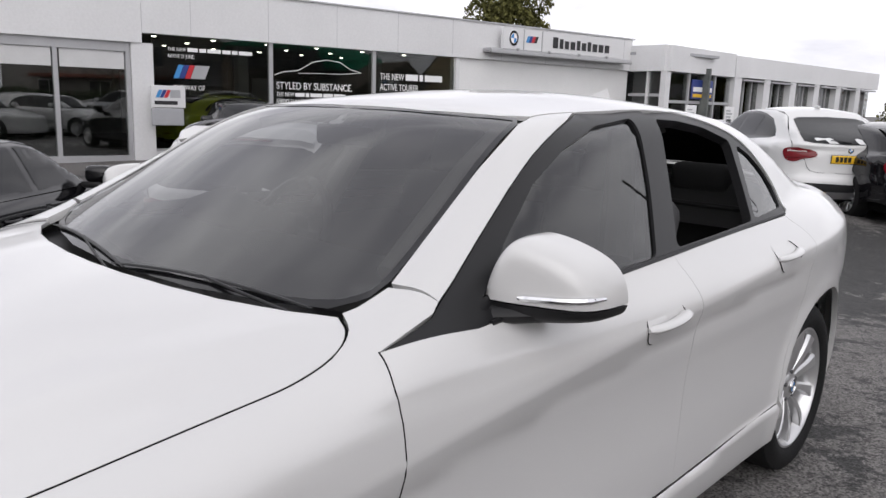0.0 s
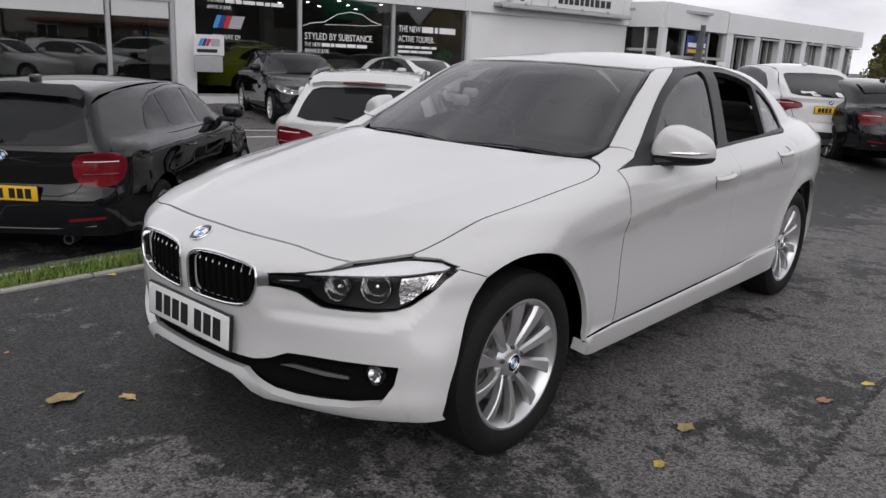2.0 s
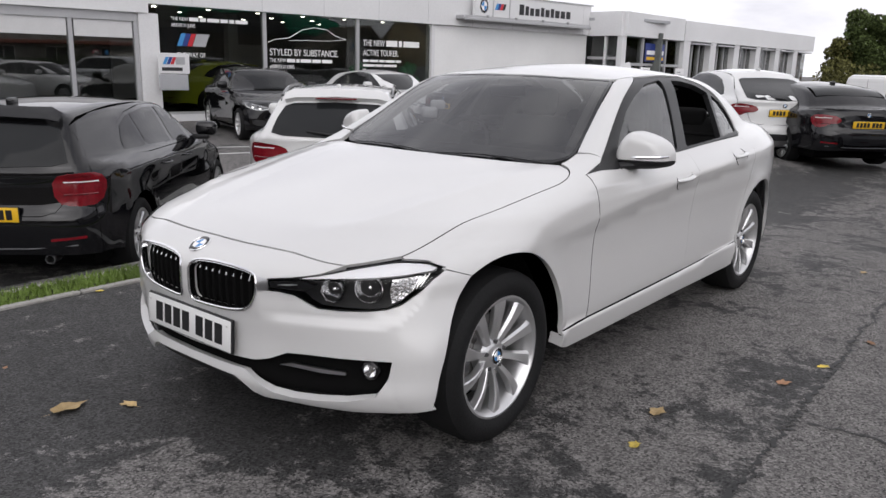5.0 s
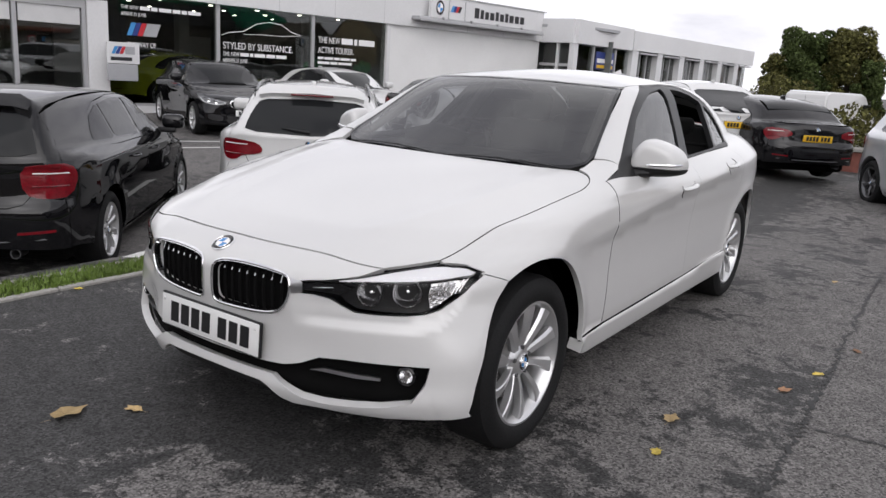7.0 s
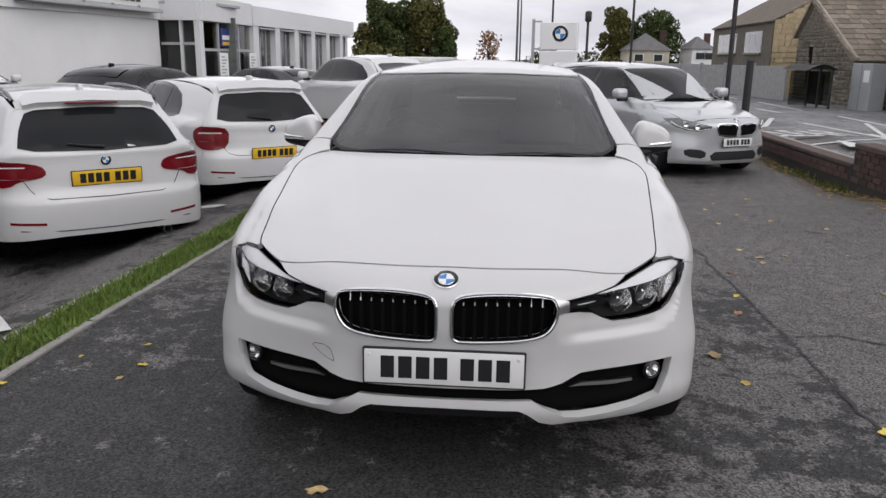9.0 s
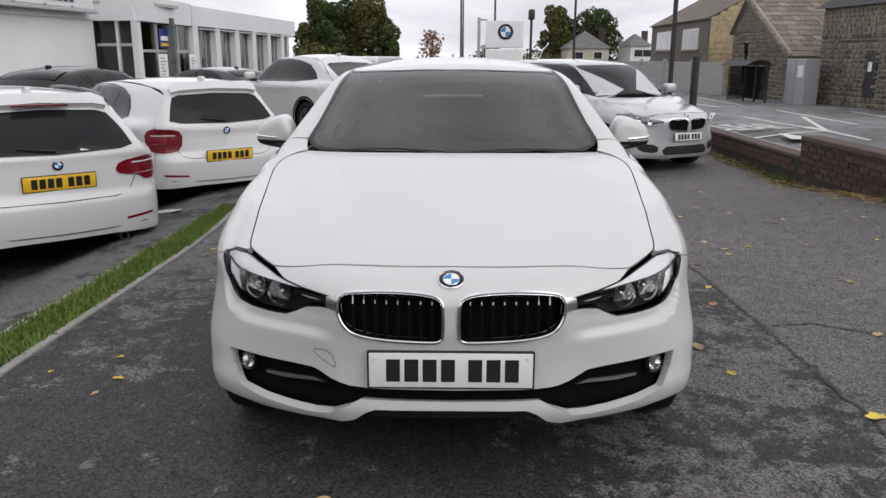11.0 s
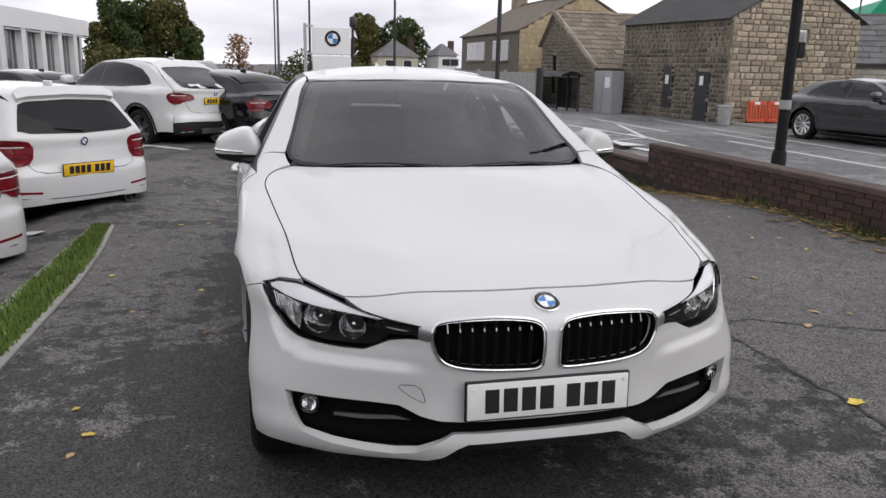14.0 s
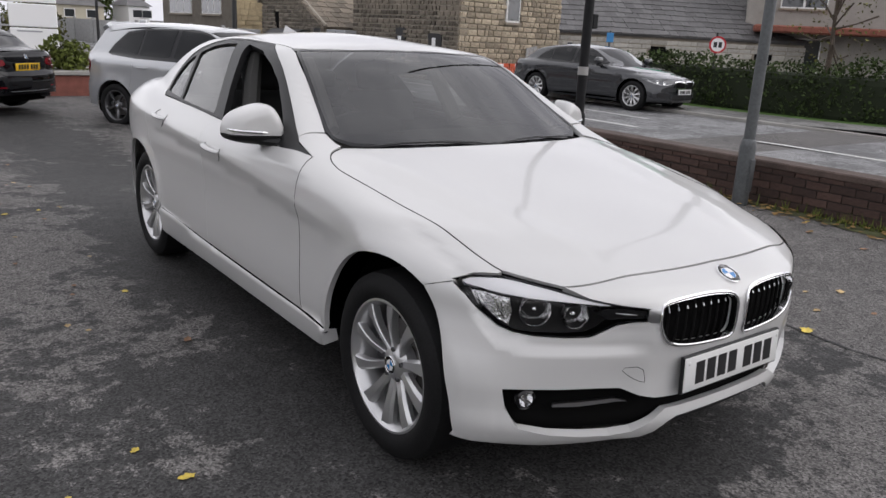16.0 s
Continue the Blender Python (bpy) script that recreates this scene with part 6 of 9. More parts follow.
def mpv_spec():
    H, zb, L = 1.58, 1.03, 4.34
    dlo = [2.42, 3.12, (3.62, zb + 0.04), (3.74, zb + 0.07), (3.66, zb + 0.2), (3.45, H - 0.16), (3.0, H - 0.095), (2.4, H - 0.07), (2.0, H - 0.095), (1.75, H - 0.16), (1.5, zb + 0.26), (1.25, zb + 0.10)]
    return car_spec(L, 0.90, H, 2.67, 0.82, 0.325, 1.10, 1.80, 4.0, zb, dlo, back=((zb - 0.1, L - 0.02), (zb, L - 0.06), (zb + 0.12, L - 0.13), (H - 0.1, L - 0.33), (H, L - 0.40)))


HATCH, ESTATE, SUV, COUPE, MPV = hatch_spec(), estate_spec(), fastback_suv_spec(), coupe_spec(), mpv_spec()
hatch = build_car("white_hatchback", "white five-door hatchback with dark tinted rear glass", HATCH, WHITE_PAINT, parked(-2.40, 6.02, -0.235, 42, 4.32), ALLOY, lamp="block", nose=False)


def again(car, name, label, place, swaps):
    """Another car of the same make in another colour."""
    ob = repaint(copy_thing(car, place), swaps)
    ob.name = name
    return tagged(ob, label, "car")


again(hatch, "black_hatchback", "glossy black five-door hatchback parked by the grass strip", parked(-3.67, 0.67, -0.38, 42, 4.32), {WHITE_PAINT: BLACK_PAINT})
build_car("white_estate_car", "white estate car with roof rails and dark glass", ESTATE, WHITE_PAINT, parked(-2.96, 3.48, -0.28, 42, 4.62), ALLOY, nose=False, roof_rails=True)
build_car("white_fastback_suv", "white coupe-backed sport utility car with black sills", SUV, WHITE_PAINT, parked(-1.43, 12.4, -0.15, 42, 4.67), DARK_ALLOY, 10, True, cladding=TRIM_BLACK, nose=False)
coupe = build_car("black_coupe_car", "black coupe-style saloon with red tail lamps", COUPE, BLACK_PAINT, parked(-0.13, 12.40, -0.10, 42, 4.64), ALLOY)
h = (0.5, -0.866)
mpv = build_car("silver_mpv", "silver compact people carrier parked facing the lane", MPV, SILVER_PAINT, pose(3.33, 8.65, -0.18, 0, 0, math.degrees(math.atan2(h[0], -h[1]))), DARK_ALLOY, 5, False)
build_car("black_five_door_hatchback", "black hatchback parked nose-out at the showroom", HATCH, BLACK_PAINT, pose(-9.5, 8.45, -0.17, 0, 0, 68), ALLOY, rear=False)
again(coupe, "dark_saloon", "dark grey saloon car on the road", pose(12.4, 9.5, 0.012, 0, 0, 6), {BLACK_PAINT: DARK_PAINT})
again(coupe, "white_coupe", "white sports coupe with a dark roof near the showroom", pose(-9.2, 12.73, -0.15, 0, 0, 78), {BLACK_PAINT: WHITE_PAINT})
again(coupe, "lime_coupe", "lime yellow sports coupe on the showroom floor", parked(-16.05, 9.5, -0.03, -9, 4.64), {BLACK_PAINT: GREEN_PAINT})
again(coupe, "black_liveried_saloon", "black saloon with white door lettering by the white wall", parked(-7.6, 10.7, -0.14, -12, 4.64), {})
again(coupe, "dark_grey_saloon", "dark grey saloon parked by the glazed wing", parked(-4.4, 17.2, -0.22, 62, 4.64), {BLACK_PAINT: DARK_PAINT})
again(mpv, "pale_people_carrier", "pale silver people carrier in the far row", parked(-6.6, 32.2, -0.78, 40, 4.34), {})


def van(place, label):
    """A high-roofed panel van seen from behind."""
    v = empty("panel_van", place, label, "van")
    bm = bmesh.new()
    prof = [(0.0, 0.45), (0.0, 2.0), (0.10, 2.22), (0.35, 2.3), (3.6, 2.3), (3.95, 2.2), (4.6, 1.35), (5.2, 1.05), (5.3, 0.5)]
    rows = [[bm.verts.new((x * (1.0 if z < 1.2 else 1.0 - 0.13 * (z - 1.2)), -y, z)) for y, z in prof] for x in (-0.98, 0.98)]
    for a, b in zip(range(len(prof)), [*range(1, len(prof)), 0]):
        bm.faces.new((rows[0][a], rows[0][b], rows[1][b], rows[1][a]))
    bm.faces.new(rows[0][::-1]), bm.faces.new(rows[1])
    bmesh.ops.recalc_face_normals(bm, faces=bm.faces[:])
    bmesh.ops.bevel(bm, geom=bm.edges[:], offset=0.07, segments=3, affect="EDGES")
    part("body", bm, WHITE_PAINT, v, "", True)
    part("bumper", box_bm((-0.95, -0.1, 0.38), (0.95, 0.08, 0.56), 0.04, 2), TRIM_BLACK, v, "", True)
    part("door_seam", box_bm((-0.006, 0.0, 0.58), (0.006, 0.006, 2.1)), SHADOW, v)
    for s in (-1, 1):
        part("tail_lamp", box_bm((s * 0.9 - 0.06, -0.02, 0.75), (s * 0.9 + 0.06, 0.02, 1.15), 0.015, 2), RED_LENS, v, "", True)
        part("hinge", box_bm((s * 0.8 - 0.06, 0.0, 1.5), (s * 0.8 + 0.06, 0.02, 1.58), 0.008), TRIM_BLACK, v)
        part("side_window", box_bm((s * 0.955 - 0.02, -4.3, 1.3), (s * 0.955 + 0.02, -3.5, 1.85), 0.01), DARK_WINDOW, v)
        part("lower_trim", box_bm((s * 0.99 - 0.015, -4.2, 0.55), (s * 0.99 + 0.015, -0.3, 0.72), 0.01), TRIM_BLACK, v)
        for y in (-0.95, -4.4):
            make_wheel(v, Matrix.Translation((s * 0.86, y, 0.34)) @ (Matrix() if s > 0 else Matrix.Rotation(math.pi, 4, "Z")), 0.34, 0.22, 0.225, DARK_ALLOY, 5)
    number_plate(v, pose(0, 0.014, 0.85, 0, 0, 180), True)
    return v


van(parked(-4.2, 33.0, -0.86, -14, 0), "white high-roofed panel van parked in the far row")

# ---- the ground ----
def sstep(t):
    t = np.clip(t, 0, 1)
    return t * t * (3 - 2 * t)


fall_left = pch((-30, 0.42), (1.5, 0.34), (3.6, 0.28), (6.3, 0.235), (10, 0.16), (13, 0.14), (16, 0.20), (24, 0.38), (34, 0.85), (45, 0.8), (58, 0.6), (700, 0.6))
fall_back = pch((5, 0.0), (8, 0.16), (13, 0.12), (17, 0.22), (34, 0.5), (60, 0.55))


def ground_z(x, y):
    """The car park: level in the lane, falling to the bays and to the far end, rising a little to the wall."""
    left = sstep((-2.45 - x) / 1.1) * (1 - 0.15 * sstep((-7.5 - x) / 5))
    lane = sstep((x + 1.9) / 1.4) * (1 - sstep((x - 4.6) / 2.5))
    return -fall_left(y) * left - fall_back(y) * lane * (1 - left) + 0.06 * sstep((x - 2.9) / 1.4) * (1 - sstep((y - 5) / 3))


def gz(x, y):
    return float(ground_z(np.array([x]), np.array([y]))[0])


def sheet(name, xs, ys, material, lift=0.0, label="", kind="structure", category="ground", shape=None):
    """A sheet that follows the ground."""
    X, Y = np.meshgrid(xs, ys)
    if shape:
        X, Y = shape(X, Y)
    Z = ground_z(X.ravel(), Y.ravel()).reshape(X.shape) + lift
    n, m = X.shape
    faces = [(i * m + j, i * m + j + 1, (i + 1) * m + j + 1, (i + 1) * m + j) for i in range(n - 1) for j in range(m - 1)]
    return tagged(link_mesh(name, np.stack([X.ravel(), Y.ravel(), Z.ravel()], 1), faces, material), label, category, kind=kind)


def asphalt(name, dark, light, wet=True):
    """Worn asphalt: stone speckle, pale dry patches and smooth damp ones."""
    m = bpy.data.materials.new(name)
    m.use_nodes = True
    n, l = m.node_tree.nodes, m.node_tree.links
    p = n["Principled BSDF"]
    t = n.new("ShaderNodeTexCoord")

    def tex(scale, detail, rough=0.55):
        a = n.new("ShaderNodeTexNoise")
        a.inputs["Scale"].default_value, a.inputs["Detail"].default_value, a.inputs["Roughness"].default_value = scale, detail, rough
        l.new(t.outputs["Object"], a.inputs["Vector"])
        return a

    def ramp(src, lo, hi, c0, c1):
        r = n.new("ShaderNodeValToRGB")
        r.color_ramp.elements[0].position, r.color_ramp.elements[1].position = lo, hi
        r.color_ramp.elements[0].color, r.color_ramp.elements[1].color = (c0, c0, c0, 1), (c1, c1, c1, 1)
        l.new(src, r.inputs[0])
        return r

    def mix(kind, fac, a, b):
        x = n.new("ShaderNodeMix")
        x.data_type, x.blend_type = "RGBA", kind
        if isinstance(fac, float):
            x.inputs[0].default_value = fac
        else:
            l.new(fac, x.inputs[0])
        for i, v in ((6, a), (7, b)):
            if isinstance(v, tuple):
                x.inputs[i].default_value = (*v, 1)
            else:
                l.new(v, x.inputs[i])
        return x.outputs[2]

    broad, mid, patch = tex(0.30, 5, 0.6), tex(1.6, 10, 0.68), tex(8.0, 10, 0.8)
    stone = n.new("ShaderNodeTexVoronoi")
    stone.inputs["Scale"].default_value = 125
    l.new(t.outputs["Object"], stone.inputs["Vector"])
    fine = tex(210, 3)
    # dark smooth blotches with crisp, ragged edges over the paler worn stone
    add = n.new("ShaderNodeMath")
    add.operation = "ADD"
    l.new(mid.outputs[0], add.inputs[0])
    l.new(patch.outputs[0], add.inputs[1])
    bias = n.new("ShaderNodeMath")
    bias.operation = "MULTIPLY_ADD"
    bias.inputs[1].default_value = 0.55
    l.new(broad.outputs[0], bias.inputs[0])
    l.new(add.outputs[0], bias.inputs[2])
    half_ = n.new("ShaderNodeMath")
    half_.operation = "MULTIPLY"
    half_.inputs[1].default_value = 0.5
    l.new(bias.outputs[0], half_.inputs[0])
    cover = half_.outputs[0]
    if wet:
        # pale film over the lane beside the wall and the far side of the car, dark newer tarmac in front of it
        sx = n.new("ShaderNodeSeparateXYZ")
        l.new(t.outputs["Object"], sx.inputs[0])

        def slope(axis, lo, hi, top_):
            r = n.new("ShaderNodeMapRange")
            r.interpolation_type = "SMOOTHSTEP"
            r.inputs["From Min"].default_value, r.inputs["From Max"].default_value, r.inputs["To Max"].default_value = lo, hi, top_
            l.new(sx.outputs[axis], r.inputs[0])
            return r.outputs[0]

        def calc(op, a, b):
            q = n.new("ShaderNodeMath")
            q.operation = op
            for i, v in ((0, a), (1, b)):
                if isinstance(v, float):
                    q.inputs[i].default_value = v
                else:
                    l.new(v, q.inputs[i])
            return q.outputs[0]

        lane = calc("ADD", calc("MULTIPLY", slope("X", -0.5, 0.9, 0.112), slope("Y", -2.0, 0.1, 1.0)), slope("X", 1.70, 1.705, 0.06))
        far = calc("MULTIPLY", slope("Y", 0.9, 2.6, 0.115), calc("SUBTRACT", 1.0, slope("X", -1.4, -0.7, 1.0)))
        cover = calc("ADD", cover, calc("MAXIMUM", lane, far))
    worn = ramp(cover, 0.708, 0.726, 0.0, 1.0) if wet else ramp(cover, 0.618, 0.650, 0.0, 1.0)
    base = mix("MIX", worn.outputs[0], dark, light)
    mott = ramp(patch.outputs[0], 0.32, 0.68, 0.66, 1.36)
    base = mix("MULTIPLY", 1.0, base, mott.outputs[0])
    chips = ramp(stone.outputs["Color"], 0.05, 0.95, 0.12, 2.3)
    base = mix("MULTIPLY", 0.9, base, chips.outputs[0])
    fr = ramp(fine.outputs[0], 0.3, 0.7, 0.65, 1.35)
    base = mix("MULTIPLY", 0.7, base, fr.outputs[0])
    br = ramp(broad.outputs[0], 0.35, 0.65, 0.82, 1.15)
    base = mix("MULTIPLY", 1.0, base, br.outputs[0])
    l.new(base, p.inputs["Base Color"])
    damp = ramp(cover, 0.70, 0.80, 0.66 if wet else 0.6, 0.82 if wet else 0.8)
    p.inputs["Specular IOR Level"].default_value = 0.22
    l.new(damp.outputs[0], p.inputs["Roughness"])
    bp = n.new("ShaderNodeBump")
    bp.inputs["Strength"].default_value, bp.inputs["Distance"].default_value = 0.3, 0.004
    l.new(stone.outputs["Distance"], bp.inputs["Height"])
    l.new(bp.outputs[0], p.inputs["Normal"])
    return m


TARMAC = asphalt("damp_car_park_tarmac", (0.0365, 0.036, 0.0357), (0.104, 0.099, 0.096))
ROAD = asphalt("grey_road_surface", (0.105, 0.105, 0.107), (0.175, 0.175, 0.177), False)
PAVING = asphalt("grey_pavement", (0.11, 0.108, 0.105), (0.17, 0.167, 0.16), False)
WHITE_LINE = mat("worn_white_road_paint", (0.62, 0.62, 0.60), 0.7, vary=0.22, vary_scale=9, scale=70)
GRASS = mat("short_grass", (0.06, 0.13, 0.018), 0.8, vary=0.4, vary_scale=4, scale=60)
SOIL = mat("verge_soil", (0.05, 0.06, 0.02), 0.95, vary=0.35, scale=50, bump=0.4)
KERB = mat("weathered_concrete_kerb", (0.3, 0.29, 0.27), 0.85, vary=0.2, scale=60, bump=0.2)
near = lambda a, b, s: np.arange(a, b, s)
xs = np.concatenate([[-600, -200, -80, -40], near(-24, -8, 1.0), near(-8, 8, 0.35), near(8, 24, 1.0), [30, 60, 150, 600]])
ys = np.concatenate([[-600, -150, -40, -15], near(-8, 14, 0.4), near(14, 40, 1.5), [45, 60, 100, 200, 700]])
sheet("ground", xs, ys, TARMAC, 0.0, "dark damp tarmac with worn pale patches")


TAR = mat("black_tar_joint", (0.010, 0.010, 0.010), 0.6, vary=0.3, vary_scale=8, scale=60)


def crack(points, w, seed, label):
    """A ragged dark joint in the tarmac, a thin strip of uneven width laid on the ground."""
    r = random.Random(seed)
    p = np.array(points, float)
    u = np.linspace(0, len(p) - 1, int(24 * np.sum(np.linalg.norm(np.diff(p, axis=0), axis=1))) + 2)
    q = np.stack([np.interp(u, range(len(p)), p[:, k]) for k in (0, 1)], 1)
    d = np.gradient(q, axis=0)
    d /= np.linalg.norm(d, axis=1, keepdims=True)
    verts = []
    for (x, y), (dx, dy) in zip(q, d):
        j, hw = r.gauss(0, w * 0.45), w * (0.25 + 0.75 * r.random() ** 1.5) / 2
        for sg_ in (-1, 1):
            X, Y = x - dy * (j + sg_ * hw), y + dx * (j + sg_ * hw)
            verts.append((X, Y, gz(X, Y) + 0.004))
    faces = [(2 * i, 2 * i + 1, 2 * i + 3, 2 * i + 2) for i in range(len(q) - 1)]
    return tagged(link_mesh("tar_joint", verts, faces, TAR, None, "", False), label, "road joint", kind="structure")


crack([(1.72, -3.0), (1.70, 0.99), (1.70, 1.87), (1.66, 3.4), (1.62, 6.0)], 0.030, 3, "dark tar joint running along the lane")
crack([(1.75, 1.75), (2.0, 1.78), (2.25, 1.62), (2.55, 1.50), (3.1, 1.32)], 0.022, 5, "fine branching crack in the tarmac")


def band(name, x0, x1, y0, y1, material, lift=0.005, label="", nx=3, ny=24, lean=0.0, category="road"):
    return sheet(name, np.linspace(x0, x1, nx), np.linspace(y0, y1, ny), material, lift, label, "structure", category, (lambda X, Y: (X + lean * Y, Y)) if lean else None)


road_ = band("road", 5.24, 12.2, -40, 160, ROAD, 0.012, "grey main road beside the car park", 5, 60)
band("pavement", 4.70, 5.10, -40, 120, PAVING, 0.05, "grey pavement behind the low wall", 3, 50, category="pavement")
band("pavement_far", 12.35, 13.9, -40, 17.0, PAVING, 0.07, "grey pavement across the road", 3, 30, category="pavement")
for x in (5.10, 12.2):
    k = tagged(part("kerb", box_bm((x, -40, -0.3), (x + 0.14, 120, 0.085), 0.01, 1), KERB), "concrete kerb stones along the road", "kerb", kind="structure")
sheet("verge_grass", np.linspace(13.9, 15.2, 4), np.linspace(-10, 15, 20), GRASS, 0.06, "short grass verge below the hedge", "structure", "grass")


def stripe(name, a, b, w, label, lift=0.009, material=None):
    """A painted line from a to b that follows the ground."""
    a, b = np.array(a, float), np.array(b, float)
    d = b - a
    n = max(2, int(np.linalg.norm(d) / 0.4))
    side_ = np.array([-d[1], d[0]]) / np.linalg.norm(d) * w / 2
    P = [a + d * i / n for i in range(n + 1)]
    verts = [(q[0], q[1], gz(*q) + lift) for p in P for q in (p - side_, p + side_)]
    faces = [(2 * i, 2 * i + 2, 2 * i + 3, 2 * i + 1) for i in range(n)]
    return tagged(link_mesh(name, verts, faces, material or WHITE_LINE), label, "road marking", "", "structure")


# bay lines at an angle to the lane
for ox, oy in ((-2.45, 1.30), (-2.62, 4.92), (-2.2, 7.9), (-1.9, 11.2), (-1.5, 14.4), (-2.4, -2.2)):
    stripe("bay_line", (ox, oy), (ox - 0.669 * 4.6, oy + 0.743 * 4.6), 0.11, "worn white parking bay line")
stripe("hatch_line", (-9.2, 6.2), (-6.6, 12.0), 0.1, "worn white painted line")
stripe("hatch_line", (-9.9, 6.9), (-9.0, 8.2), 0.1, "worn white painted line")
# road markings
for y in near(-13.2, 60, 7.0):
    stripe("centre_dash", (8.85, y), (8.98, y + 4.7), 0.11, "white dashed centre line", 0.018)
stripe("edge_line", (10.36, 8.8), (10.8, 19.0), 0.09, "thin white edge line", 0.018)
stripe("edge_line", (9.73, 12.0), (9.87, 14.5), 0.09, "thin white edge line", 0.018)
stripe("bay_marking", (7.12, 16.85), (7.44, 13.25), 0.11, "white hatched bay marking", 0.019)
stripe("bay_marking", (5.40, 12.32), (7.44, 13.22), 0.11, "white hatched bay marking", 0.0195)
stripe("bay_marking", (8.65, 17.05), (7.46, 13.3), 0.11, "white hatched bay marking", 0.020)
stripe("bay_marking", (7.50, 14.2), (7.39, 11.5), 0.11, "white lane marking", 0.0185)
stripe("bay_marking", (7.66, 22.3), (7.82, 20.6), 0.14, "white lane marking", 0.018)
stripe("bay_marking", (6.10, 16.4), (6.9, 18.4), 0.14, "white lane marking", 0.018)
stripe("arrow_line", (6.44, 10.15), (6.28, 11.6), 0.17, "white painted arrow stroke", 0.018)
tagged(link_mesh("arrow_head", [(5.98, 11.45, 0.032), (6.55, 11.55, 0.032), (6.22, 12.6, 0.032)], [(0, 1, 2)], WHITE_LINE), "white painted arrow head", "road marking", kind="structure")
lettering("CLEAR", 1.0, WHITE_LINE, road_, Matrix.Translation((5.25, 13.25, 0.016)) @ Matrix.Rotation(radians(16), 4, "Z") @ Matrix.Diagonal((0.66, 1.7, 1, 1)), 0.002, "road_lettering")

# grass strip between lane and bays
rng = np.random.RandomState(4)
gx0 = lambda y: -2.36 + 0.035 * max(0, y - 1)
N = 15000
yy = rng.uniform(-3.0, 5.05, N)
wd = 0.28 * (1 - sstep((yy - 3.4) / 2.0) * 0.55)
xx = np.array([gx0(v) for v in yy]) + rng.uniform(0, 1, N) * wd * 0.98
hh = rng.uniform(0.02, 0.05, N)
an = rng.uniform(0, 6.28, N)
zz = ground_z(xx, yy) + 0.008
tip = rng.normal(0, 0.014, (N, 2))
V = np.zeros((N, 3, 3))
V[:, 0] = np.stack([xx - 0.006 * np.cos(an), yy - 0.006 * np.sin(an), zz], 1)
V[:, 1] = np.stack([xx + 0.006 * np.cos(an), yy + 0.006 * np.sin(an), zz], 1)
V[:, 2] = np.stack([xx + tip[:, 0], yy + tip[:, 1], zz + hh], 1)
me = bpy.data.meshes.new("grass_strip")
me.from_pydata(V.reshape(-1, 3).tolist(), [], np.arange(3 * N).reshape(-1, 3).tolist())
BLADE = mat("grass_blades", (0.125, 0.19, 0.032), 0.6, vary=0.45, vary_scale=2.2, scale=30)
me.materials.append(BLADE)
strip = tagged(new("grass_strip", me), "narrow bright green grass strip with concrete edging", "grass", kind="stuff")
soil = sheet("strip_soil", np.linspace(0, 1, 3), np.linspace(-3.0, 5.05, 24), SOIL, 0.006, "soil under the grass strip", "structure", "ground", lambda X, Y: (np.vectorize(gx0)(Y) + X * 0.28 * (1 - sstep((Y - 3.4) / 2.0) * 0.55), Y))
for side_ in (0, 1):
    for i in range(9):
        y0 = -3.0 + i * 0.9
        y1 = min(y0 + 0.89, 5.07)
        if y1 - y0 < 0.1:
            continue
        w = lambda y: 0.28 * (1 - float(sstep((y - 3.4) / 2.0)) * 0.55)
        xa, xb = gx0(y0) + side_ * w(y0), gx0(y1) + side_ * w(y1)
        bm = box_bm((-0.025, 0, -0.1), (0.025, math.hypot(xb - xa, y1 - y0), 0.018), 0.006)
        bm.transform(Matrix.Translation((xa, y0, gz(xa, (y0 + y1) / 2))) @ Matrix.Rotation(-math.atan2(xb - xa, y1 - y0), 4, "Z"))
        tagged(part("edging_stone", bm, KERB), "narrow concrete edging stone beside the grass", "kerb", "edging stones", "structure")

# ---- the low brick wall by the road ----
BRICK = mat("dark_red_brick", (0.060, 0.034, 0.027), 0.85, vary=0.35, vary_scale=5, scale=90, bump=0.4)
MORTAR = mat("dirty_mortar", (0.035, 0.030, 0.027), 0.95, vary=0.25, scale=80, bump=0.3)
COPING = mat("brick_coping", (0.085, 0.06, 0.05), 0.85, vary=0.35, vary_scale=6, scale=70, bump=0.4)


def random_tint(m, amount=0.35):
    """Lets every object of the material differ a little in lightness."""
    n, l = m.node_tree.nodes, m.node_tree.links
    p = n["Principled BSDF"]
    src = p.inputs["Base Color"].links[0].from_socket if p.inputs["Base Color"].links else None
    o, r, x = n.new("ShaderNodeObjectInfo"), n.new("ShaderNodeMapRange"), n.new("ShaderNodeMix")
    r.inputs["To Min"].default_value, r.inputs["To Max"].default_value = 1 - amount, 1 + amount
    x.data_type, x.blend_type = "RGBA", "MULTIPLY"
    x.inputs[0].default_value = 1
    l.new(o.outputs["Random"], r.inputs[0])
    l.new(r.outputs[0], x.inputs[7])
    if src:
        l.new(src, x.inputs[6])
    else:
        x.inputs[6].default_value = p.inputs["Base Color"].default_value
    l.new(x.outputs[2], p.inputs["Base Color"])
    return m


